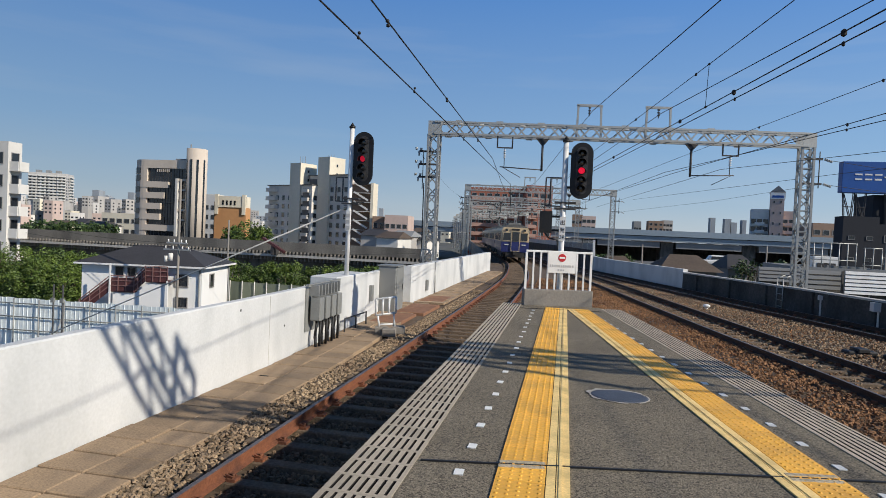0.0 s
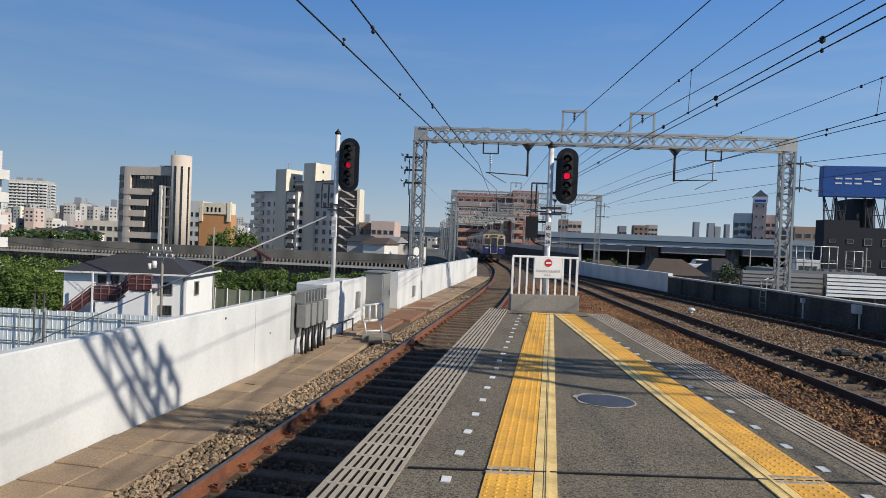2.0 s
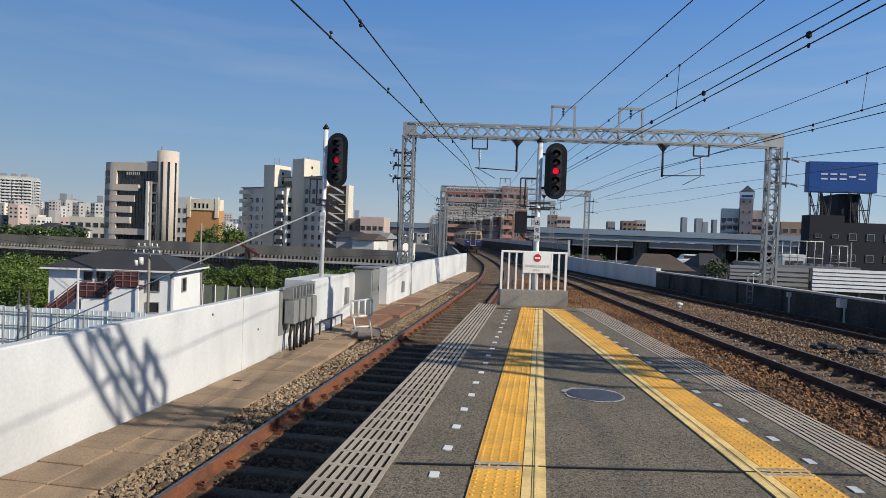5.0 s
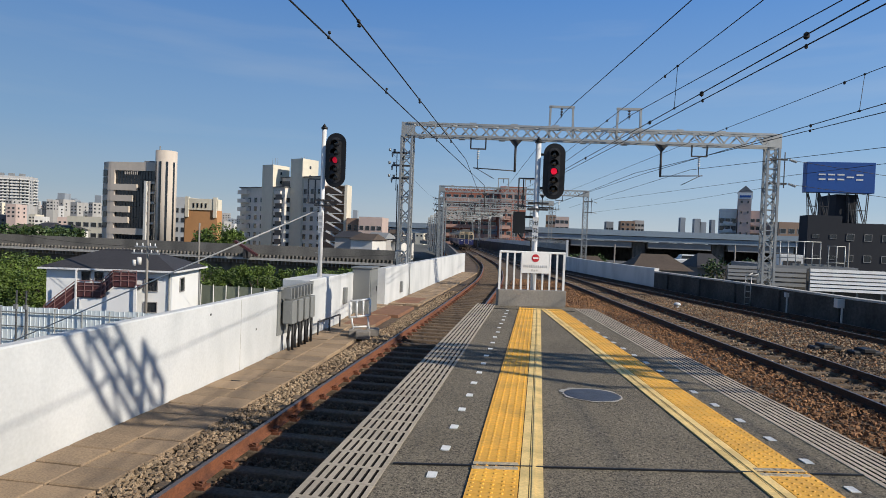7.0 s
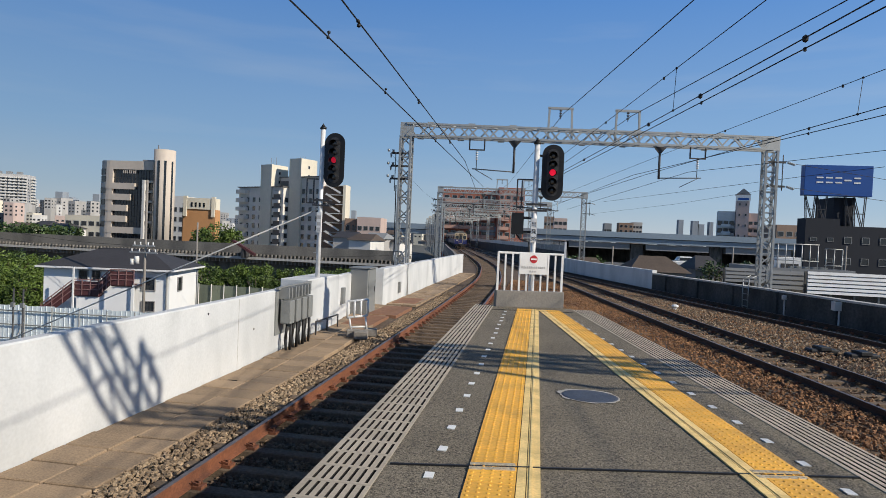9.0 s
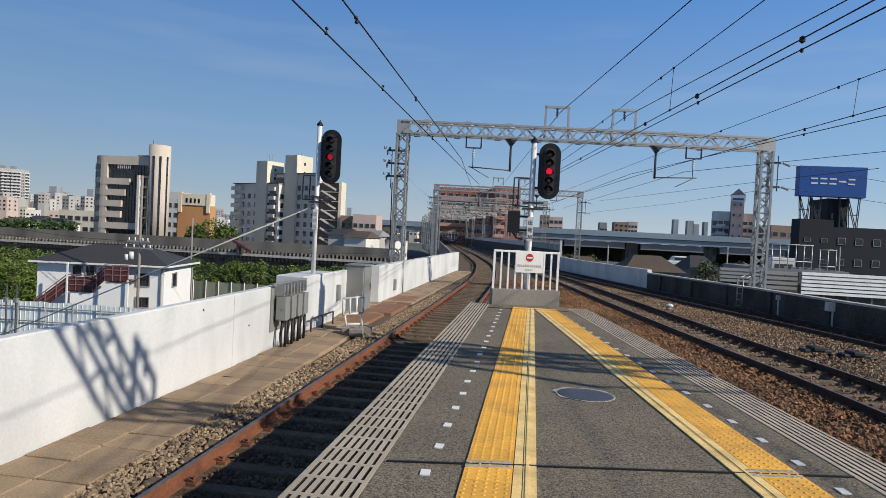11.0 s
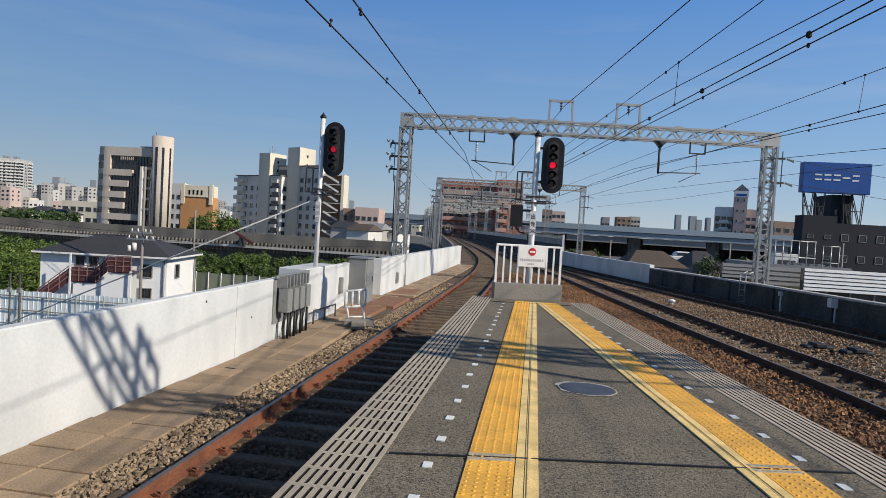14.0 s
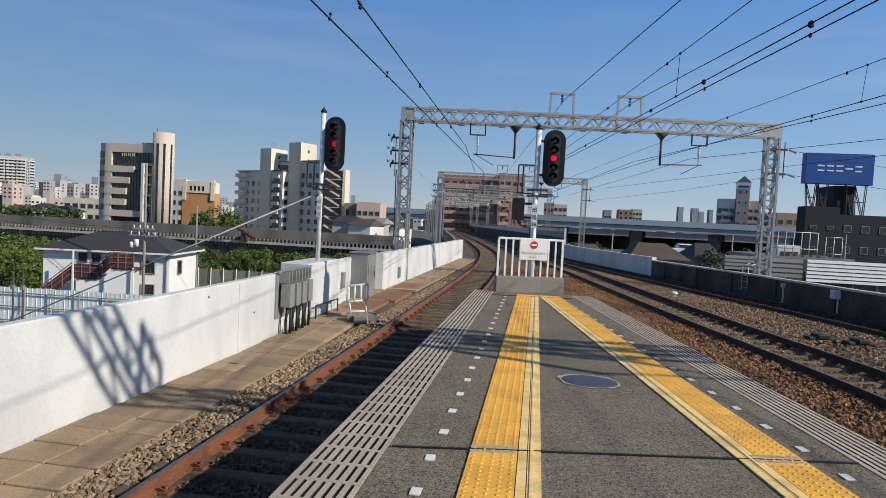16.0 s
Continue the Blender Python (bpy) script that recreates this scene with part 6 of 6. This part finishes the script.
for dx in (0, 0.42):
    bm = bmesh.new()
    tube(bm, (0.0, dx, -1.25), (0.0, dx, 0.15), 0.025, 8)
    tube(bm, (0.0, dx, 0.15), (0.35, dx, 0.3), 0.025, 8)
    part("stile", bm, GALV, lad)
for i in range(5):
    bm = bmesh.new()
    tube(bm, (0, 0, -1.1 + 0.28 * i), (0, 0.42, -1.1 + 0.28 * i), 0.016, 6)
    part("rung", bm, GALV, lad)
for y, z, s in ((27.23, -0.52, 0.17), (24.22, -0.6, 0.3)):
    x = line_x(WALL_RIGHT, y)
    bm = bmesh.new()
    box(bm, x - s * 0.8, x + 0.04, y, y + s, z, z + s * 1.1)
    box(bm, x - 0.08, x - 0.02, y + 0.05, y + 0.1, -1.2, z)
    solid("wall_box", bm, OFFWHITE, "small off-white box on the dark parapet", "box", group="wall boxes", bevel=0.01)
dome = thing("white_marker", "small white mushroom-shaped marker in the ballast", "marker", pose(5.93, 27.3, -1.3))
bm = bmesh.new()
bmesh.ops.create_uvsphere(bm, u_segments=14, v_segments=8, radius=0.15, matrix=Matrix.Translation((0, 0, 0.24)) @ Matrix.Diagonal((1, 1, 0.55, 1)))
part("cap", bm, WHITE_PAINT, dome)
bm = bmesh.new()
tube(bm, (0, 0, 0), (0, 0, 0.22), 0.065, 10)
part("stem", bm, WHITE_PAINT, dome)
for x, y in ((7.75, 17.9), (8.55, 17.5)):
    cb = thing("track_box", "low black cable box in the ballast between tracks", "track box", pose(x, y, -1.3, 0, 0, 10), group="track boxes")
    bm = bmesh.new()
    box(bm, -0.4, 0.4, -0.16, 0.16, 0.0, 0.2)
    part("body", bm, BLACK, cb, bevel=0.03)
    bm = bmesh.new()
    box(bm, -0.16, 0.16, -0.2, 0.2, 0.16, 0.27)
    part("cover", bm, BLACK, cb, bevel=0.02)
    bm = bmesh.new()
    tube(bm, (0.4, 0, 0.1), (0.75, 0.1, 0.02), 0.03, 6)
    part("cable", bm, BLACK, cb)
# louvre fences beyond the parapet
for h0, h1, z0, z1, D, n, mat, lab in ((1436, 1640, 518, 477, 33, 6, WHITE_PAINT, "white horizontal louvre fence beyond the parapet"), (1366, 1434, 506, 472, 34, 4, MID_GREY, "dark grey louvre fence beyond the parapet"), (1290, 1364, 494, 468, 38, 4, MID_GREY, "grey louvre fence beyond the parapet")):
    f = D / 1079.0
    x0, x1 = bearing(h0) * D, bearing(h1) * D
    zz0, zz1 = (height((h0 + h1) / 2, z, D) for z in (z0, z1))
    lf = thing("louvre_fence", lab, "fence", pose(x0, D, 0), group="louvre fences")
    for k in range(n):
        bm = bmesh.new()
        h = (zz1 - zz0) / n
        box(bm, 0, x1 - x0, -0.02, 0.01, -h * 0.4, h * 0.4, pose(0, -0.05, zz0 + h * (k + 0.45), -14, 0, 0))
        part("slat", bm, mat, lf)
    for k in range(int((x1 - x0) / 1.1) + 1):
        bm = bmesh.new()
        box(bm, 1.1 * k, 1.1 * k + 0.07, 0.02, 0.09, GROUND_Z, zz1)
        part("post", bm, GREY_PAINT, lf)
    bm = bmesh.new()
    box(bm, 0, x1 - x0, 0.3, 0.4, GROUND_Z, zz1 - 0.05)
    part("backing", bm, DARK_CONCRETE, lf)
roofed = block("low_building", "low grey flat building with a railed roof deck", 18.67, 46, 6.2, 7, -0.27, 0, MID_GREY)
cage = thing("roof_railing", "galvanised railing round a flat roof", "railing", pose(16.25, 46.2, 0))
top, low = 2.04, -0.28
span = 20.98 - 16.25
for i in range(10):
    bm = bmesh.new()
    tube(bm, (span * i / 9, 0, low), (span * i / 9, 0, top - (0.25 if i > 6 else 0)), 0.035, 6)
    part("upright", bm, GALV, cage)
for k, z in enumerate((top, (top + low) / 2)):
    bm = bmesh.new()
    tube(bm, (0, 0, z), (span * 0.68, 0, z), 0.035, 6)
    tube(bm, (span * 0.76, 0, z - 0.25), (span, 0, z - 0.25), 0.035, 6)
    part("rail", bm, GALV, cage)
ac = thing("air_conditioner", "white air conditioning unit on a flat roof", "air conditioner", pose(18.09, 47.5, low))
bm = bmesh.new()
box(bm, -0.8, 0.8, 0, 0.8, 0, 1.08 - low)
part("case", bm, WHITE_PAINT, ac, bevel=0.03)
bm = bmesh.new()
box(bm, -0.6, 0.6, -0.02, 0.0, 0.3, 0.9)
part("grille", bm, DARK_STEEL, ac)
bm = bmesh.new()
box(bm, -0.3, 2.2, -0.9, -0.5, 0, 0.75)
part("duct", bm, GREY_PAINT, ac)
# brown-roofed houses and a white car beyond the parapet
for hh, pt, D, w in ((1172, 449, 62, 6.0), (1050, 452, 66, 4.5), (1262, 448, 70, 3.5)):
    f = D / 1079.0
    z = height(hh, pt, D)
    hs = block("house", "low house with a brown hipped roof", bearing(hh) * D, D, w * 0.85, 5, z - 1.5, 5, MID_GREY, front=2, win=(1, 1), roof=False, category="house", group="houses")
    h0 = z - 1.5 - GROUND_Z
    bm = bmesh.new()
    v = [bm.verts.new(p) for p in ((-w / 2, -0.6, h0), (w / 2, -0.6, h0), (w / 2, 5.6, h0), (-w / 2, 5.6, h0), (-w * 0.22, 2.5, h0 + 1.5), (w * 0.22, 2.5, h0 + 1.5))]
    for q in ((0, 1, 5, 4), (1, 2, 5), (2, 3, 4, 5), (3, 0, 4), (3, 2, 1, 0)):
        bm.faces.new([v[i] for i in q])
    part("roof", bm, ROOF_BROWN if hh != 1262 else ROOF_DARK, hs)
for i, (hh, pt, D) in enumerate(((1140, 452, 75), (1275, 452, 68), (1060, 446, 85), (1020, 446, 90), (1320, 458, 75))):
    f = D / 1079.0
    tree(bearing(hh) * D, D, GROUND_Z, height(hh, pt, D), 1.8, 90 + i, 900, 0.35, mat=LEAF_DARK, label="small dark green tree among the low houses")
car_deck = block("parking_deck", "grey parking deck below the expressway", 18.40, 80, 26, 12, -1.20, 0, DARK_CONCRETE, roof=False)
car = thing("car", "white hatchback car on the parking deck", "car", pose(19.11, 83, -1.20))
bm = bmesh.new()
box(bm, -1.9, 1.9, -0.8, 0.8, 0.3, 0.85)
for x0, x1, z0, z1 in ((-1.4, 1.0, 0.85, 1.45),):
    box(bm, x0, x1, -0.72, 0.72, z0, z1)
for v in bm.verts:
    if v.co.z > 1.3:
        v.co.x *= 0.7
part("body", bm, WHITE_PAINT, car, bevel=0.1)
bm = bmesh.new()
box(bm, -0.95, 0.55, -0.76, 0.76, 0.95, 1.3)
part("window", bm, GLASS, car)
for x in (-1.2, 1.2):
    for y in (-0.75, 0.6):
        bm = bmesh.new()
        tube(bm, (x, y, 0.3), (x, y + 0.15, 0.3), 0.3, 14)
        part("wheel", bm, BLACK, car)
# pale screen fence along the curving parapet
screen = thing("parapet_screen", "pale panel fence along the curving parapet", "fence")
pts = [Vector((right_bound(y) + 0.12, y, 0.55)) for y in [57.9 + 3 * i for i in range(58)]]
for a, b in zip(pts, pts[1:]):
    bm = bmesh.new()
    extrude_path(bm, [a, b], [(-0.03, 0.0), (-0.03, 0.62), (0.03, 0.62), (0.03, 0.0)])
    part("panel", bm, OFFWHITE, screen)
    bm = bmesh.new()
    bar(bm, a, a + Vector((0, 0, 0.95)), 0.07)
    bar(bm, a + Vector((0, 0, 0.9)), b + Vector((0, 0, 0.9)), 0.04)
    part("post", bm, GALV, screen)
    if a.y < 80:
        bm = bmesh.new()
        for k in range(1, 10):
            p = a.lerp(b, k / 10) + Vector((-0.06, 0, 0))
            bar(bm, p, p + Vector((0, 0, 0.9)), 0.03)
        part("pickets", bm, GALV, screen, "thin upright bars")
bm = bmesh.new()
box(bm, 2.45, 2.65, 57.35, 57.75, -1.3, 1.5)
solid("parapet_end", bm, WALL_WHITE, "white end panel of the parapet", "wall", "structure")

# joints and weep holes of the white parapet
for y in (3.4, 5.6, 8.4, 10.9):
    bm = bmesh.new()
    box(bm, left_bound(y) - 0.01, left_bound(y) + 0.0025, y, y + 0.014, -1.25, 0.128)
    part("wall_joint", bm, COPING, wall_left, "thin grey wall joint")
for y, z in ((9.75, -0.02), (11.6, -0.55), (4.9, -0.9)):
    bm = bmesh.new()
    tube(bm, (left_bound(y) - 0.02, y, z), (left_bound(y) + 0.004, y, z), 0.024, 10)
    part("weep_hole", bm, BLACK, wall_left, "small dark hole in the wall")
awning = thing("stair_cover", "maroon sloping stair cover on the far viaduct", "awning")
bm = bmesh.new()
bar(bm, (-38.77, 73.5, -0.26), (-35.69, 73.5, -1.95), 0.3, 0.5)
part("roof", bm, MAROON, awning)
bm = bmesh.new()
box(bm, -37.49, -37.18, 73.3, 75.2, -2.4, -1.1)
part("bracket", bm, DARK_STEEL, awning)


# ---- the train ----
T_CREAM = material("train_cream", (0.72, 0.56, 0.36), 0.45, vary=0.05, grain=5, stain=0.8, bump=0.02, second=(0.6, 0.46, 0.3), coat=0.2)
T_BLUE = material("train_blue", (0.022, 0.03, 0.15), 0.4, vary=0.06, grain=5, stain=0.8, bump=0.02, coat=0.2)
T_ROOF = material("train_roof", (0.2, 0.2, 0.19), 0.8, vary=0.15, grain=6, stain=0.7, bump=0.1)
T_UNDER = material("train_underframe", (0.035, 0.033, 0.032), 0.8, vary=0.3, grain=8, stain=1)
LAMP_WHITE = material("lamp_glass", (0.75, 0.75, 0.7), 0.2, vary=0.03, bump=0)
CAR_L, CAR_W = 18.4, 2.74


def loft(bm, ring, y0, y1, nose0=0.0, nose1=0.0):
    """A body of constant section (x, z) between y0 and y1, its ends bowed out by nose at the middle."""
    n = len(ring)

    def end(y, bow):
        return [bm.verts.new((x, y + bow * (1 - (x / (CAR_W / 2)) ** 2), z)) for x, z in ring]
    a, b = end(y0, -nose0), end(y1, nose1)
    for i in range(n):
        bm.faces.new((a[i], a[(i + 1) % n], b[(i + 1) % n], b[i]))
    bm.faces.new(a[::-1])
    bm.faces.new(b)
    bmesh.ops.recalc_face_normals(bm, faces=list(bm.faces))


def train_car(ends):
    """A four-door suburban car; its y axis runs along the track and z = 0 is the rail top. ends: cab at the rear (-y)."""
    c = thing("train_car", "cream and dark blue suburban train car leaving along the track", "train", group="train cars")
    h = CAR_L / 2
    bm = bmesh.new()
    loft(bm, [(-1.37, 0.98), (1.37, 0.98), (1.37, 1.98), (-1.37, 1.98)], -h, h, 0.1 if ends else 0, 0)
    part("lower_body", bm, T_BLUE, c, "dark blue lower body")
    bm = bmesh.new()
    loft(bm, [(-1.37, 1.984), (1.37, 1.984), (1.37, 3.15), (1.2, 3.42), (-1.2, 3.42), (-1.37, 3.15)], -h, h, 0.1 if ends else 0, 0)
    part("upper_body", bm, T_CREAM, c, "cream upper body")
    bm = bmesh.new()
    loft(bm, [(-1.22, 3.424), (1.22, 3.424), (0.85, 3.62), (0.3, 3.69), (-0.3, 3.69), (-0.85, 3.62)], -h + 0.02, h, 0.08 if ends else 0, 0)
    part("roof", bm, T_ROOF, c, "grey curved roof")
    for y in (-6, -2, 2, 6):
        bm = bmesh.new()
        box(bm, -0.65, 0.65, y - 0.9, y + 0.9, 3.66, 3.92)
        part("roof_unit", bm, T_ROOF, c, bevel=0.04)
    bm = bmesh.new()
    box(bm, -1.15, 1.15, -h + 3.6, h - 3.6, 0.35, 0.98)
    part("underframe_box", bm, T_UNDER, c)
    bm = bmesh.new()
    box(bm, -1.2, 1.2, -h + 0.1, h - 0.1, 0.8, 0.98)
    part("underframe", bm, T_UNDER, c)
    for y in (-6.3, 6.3):
        bm = bmesh.new()
        for s in (-1, 1):
            box(bm, s * 0.95 - 0.08, s * 0.95 + 0.08, y - 1.5, y + 1.5, 0.4, 0.72)
        box(bm, -0.95, 0.95, y - 0.2, y + 0.2, 0.4, 0.78)
        bogie = part("bogie", bm, T_UNDER, c)
        for dy in (-1.05, 1.05):
            for s in (-0.75, 0.75):
                bm = bmesh.new()
                tube(bm, (s - 0.065, y + dy, 0.43), (s + 0.065, y + dy, 0.43), 0.43, 18)
                part("wheel", bm, T_UNDER, bogie)
    for s in (-1, 1):
        for k in range(4):
            y = -h + 2.6 + 4.4 * k
            bm = bmesh.new()
            box(bm, min(s * 1.372, s * 1.385), max(s * 1.372, s * 1.385), y - 0.65, y + 0.65, 1.99, 3.0)
            d = part("door", bm, T_CREAM, c)
            bm = bmesh.new()
            for e in (-0.33, 0.33):
                box(bm, min(s * 1.386, s * 1.392), max(s * 1.386, s * 1.392), y + e - 0.22, y + e + 0.22, 2.12, 2.85)
            part("door_glass", bm, GLASS, d)
            if k < 3:
                for e in (1.35, 2.2, 3.05):
                    bm = bmesh.new()
                    box(bm, min(s * 1.372, s * 1.384), max(s * 1.372, s * 1.384), y + e - 0.36, y + e + 0.36, 2.1, 2.85)
                    part("window", bm, GLASS, c)
    if ends:
        f = -h - 0.1
        for x0, x1 in ((-1.2, -0.5), (0.5, 1.2)):
            bm = bmesh.new()
            box(bm, x0, x1, f - 0.015 + 0.05, f + 0.2, 2.12, 2.88)
            w = part("cab_window", bm, GLASS, c)
            bm = bmesh.new()
            for a, b, z0, z1 in ((x0 - 0.04, x0, 2.08, 2.92), (x1, x1 + 0.04, 2.08, 2.92), (x0, x1, 2.88, 2.92), (x0, x1, 2.08, 2.12)):
                box(bm, a, b, f + 0.02, f + 0.2, z0, z1)
            part("frame", bm, T_CREAM, w)
        bm = bmesh.new()
        for x0, x1, z0, z1 in ((-0.43, -0.38, 1.05, 3.05), (0.38, 0.43, 1.05, 3.05), (-0.38, 0.38, 3.0, 3.05), (-0.38, 0.38, 1.05, 1.1)):
            box(bm, x0, x1, f - 0.03, f + 0.2, z0, z1)
        part("door_frame", bm, T_CREAM, c, "pale frame of the end door")
        bm = bmesh.new()
        box(bm, -0.38, 0.38, f - 0.01, f + 0.2, 1.1, 2.0)
        d = part("end_door", bm, T_BLUE, c)
        bm = bmesh.new()
        box(bm, -0.3, 0.3, f - 0.015, f + 0.2, 2.05, 2.92)
        part("door_glass", bm, GLASS, d)
        bm = bmesh.new()
        box(bm, -0.4, 0.4, f - 0.02, f + 0.2, 3.12, 3.3)
        part("destination_blind", bm, T_UNDER, c)
        for s in (-1, 1):
            bm = bmesh.new()
            tube(bm, (s * 0.9, f + 0.06, 3.14), (s * 0.9, f - 0.02, 3.14), 0.13, 16)
            part("headlight", bm, GLASS, c, "dark round upper lamp")
            bm = bmesh.new()
            box(bm, s * 0.85 - 0.2, s * 0.85 + 0.2, f + 0.0, f + 0.2, 1.66, 1.76)
            part("front_plate", bm, LAMP_WHITE, c, "small pale plate")
        bm = bmesh.new()
        box(bm, -0.9, 0.9, f + 0.15, f + 0.5, 0.45, 0.95)
        box(bm, -0.18, 0.18, f - 0.3, f + 0.3, 0.72, 0.98)
        part("coupler", bm, T_UNDER, c)
    return c


TRAIN = [train_car(True), train_car(False), train_car(False), train_car(False)]
# collector on the second car's roof
bm = bmesh.new()
for p, q in (((-0.5, -1, 3.9), (-0.45, 0.6, 4.6)), ((0.5, -1, 3.9), (0.45, 0.6, 4.6)), ((-0.45, 0.6, 4.6), (-0.5, -0.5, 5.0)), ((0.45, 0.6, 4.6), (0.5, -0.5, 5.0)), ((-0.9, -0.5, 5.02), (0.9, -0.5, 5.02))):
    tube(bm, p, q, 0.03, 6)
part("pantograph", bm, T_UNDER, TRAIN[1])


# ---- walkway slabs, ballast stones, pieces ----
bm = bmesh.new()
box(bm, 0.008, 0.592, 0.012, 0.488, -0.09, 0)
SLAB_A = mesh_of("slab", bm, SLAB, 0.012)
walkway = thing("walkway", "brown concrete trough-lid walkway along the parapet", "walkway", kind="structure")
rnd = random.Random(5)
y = -1.0
while y < 46:
    x = left_bound(y) + 0.03
    if not 22.0 < y < 22.9:
        for k in range(2):
            piece("slab", SLAB_A, walkway, pose(x + 0.6 * k, y, -1.2 + rnd.uniform(-0.012, 0.008), rnd.uniform(-0.8, 0.8), rnd.uniform(-0.8, 0.8), rnd.uniform(-0.8, 0.8)))
        if rnd.random() < 0.15 and y < 20:
            bm = bmesh.new()
            box(bm, x + 0.25, x + 0.42, y - 0.012, y + 0.012, -1.2, -1.19)
            part("lifting_slot", bm, BLACK, walkway)
    y += 0.5


def stones(name, mat, label, spots, seed):
    """Loose crushed stones in one mesh; spots gives (x, y, z, size)."""
    rnd = random.Random(seed)
    base = [(-0.5, -0.5, -0.35), (0.55, -0.4, -0.4), (0.45, 0.5, -0.3), (-0.45, 0.45, -0.4), (-0.35, -0.3, 0.4), (0.35, -0.4, 0.3), (0.3, 0.35, 0.45), (-0.4, 0.3, 0.3)]
    quads = ((0, 3, 2, 1), (4, 5, 6, 7), (0, 1, 5, 4), (1, 2, 6, 5), (2, 3, 7, 6), (3, 0, 4, 7))
    verts, faces = [], []
    for x, y, z, s in spots:
        a, b = rnd.uniform(0, 6.28), rnd.uniform(-0.6, 0.6)
        ca, sa, cb, sb = math.cos(a), math.sin(a), math.cos(b), math.sin(b)
        k = len(verts)
        sx, sy, sz = s * rnd.uniform(0.7, 1.3), s * rnd.uniform(0.7, 1.2), s * rnd.uniform(0.6, 1.0)
        for p in base:
            px, py, pz = p[0] * sx + rnd.uniform(-.27, .27) * s, p[1] * sy + rnd.uniform(-.27, .27) * s, p[2] * sz + rnd.uniform(-.2, .2) * s
            py, pz = py * cb - pz * sb, py * sb + pz * cb
            verts.append((x + px * ca - py * sa, y + px * sa + py * ca, z + pz))
        faces += [tuple(k + i for i in q) for q in quads]
    me = bpy.data.meshes.new(name)
    me.from_pydata(verts, [], faces)
    me.materials.append(mat)
    tagged(new(name, me), label, "ballast", kind="stuff")


rnd = random.Random(9)
spots = []
for i in range(42000):
    y = 3.6 + 26 * rnd.random() ** 1.6
    x = rnd.uniform(-4.3, -1.35)
    sleeper = ((y + 8) % 0.6)
    on_sleeper = (sleeper < 0.13 or sleeper > 0.47) and -3.9 < x < -1.5
    if on_sleeper and rnd.random() < 0.93:
        continue
    if abs(abs(x + 2.7) - 0.75) < 0.09:
        continue
    z = -1.275 + rnd.uniform(-0.01, 0.03) + (0.035 if x < -3.75 else 0)
    spots.append((x, y, z, rnd.uniform(0.026, 0.052)))
stones("left_ballast_stones", STONE, "loose brown-grey crushed stones beside the platform track", [p for p in spots if p[0] < -3.62], 1)
stones("track_ballast_stones", DARK_STONE, "brown crushed stones between the rails, darkened for the platform's shadow", [p for p in spots if p[0] >= -3.62], 4)
spots, rusty = [], []
for i in range(72000):
    y = 6.5 + 34 * rnd.random() ** 1.5
    x0, x1 = slant(min(y, 14), 0.3), line_x(WALL_RIGHT, y) - 0.2
    if y > 14:
        x0 = -1.6
    x = rnd.uniform(x0, x1)
    m = line_x(TRACK_MID, y) - x
    r = line_x(TRACK_RIGHT, y) - x
    if abs(abs(m) - 0.75) < 0.1 or abs(abs(r) - 0.75) < 0.1 or ((abs(m) < 0.7 or abs(r) < 0.7) and rnd.random() < 0.4):
        continue
    p = (x, y, -1.275 + rnd.uniform(-0.01, 0.03) + (0.07 if abs(m) > 0.85 and abs(r) > 0.85 else 0.015), rnd.uniform(0.03, 0.06))
    (rusty if m > 0.6 or rnd.random() < 0.3 else spots).append(p)
stones("right_ballast_stones", STONE, "loose grey-brown crushed stones between the far tracks", spots, 2)
stones("rusty_ballast_stones", RUST_STONE, "rust-brown crushed stones beside the platform", rusty, 3)


# ---- what moves ----
def car_pose(s):
    """A car of the train with its middle s metres along the left track."""
    a, _ = along(TRACK_LEFT, s - 6.3)
    b, _ = along(TRACK_LEFT, s + 6.3)
    w = b - a
    p = (a + b) / 2
    return pose(p.x, p.y, RAIL_Z, 0, 0, math.degrees(math.atan2(-w.x, w.y)))


def motions():
    # the train pulls away: tail 61 m ahead at the start, 6.6 m/s and gaining 0.44 m/s each second
    start = 61.0 + 8.0
    for i, c in enumerate(TRAIN):
        rows = []
        for k in range(33):
            t = 0.5 * k
            rows.append((t, car_pose(start + 6.6 * t + 0.22 * t * t + CAR_L / 2 + i * 19.0)))
        walk(c, rows)


motions()
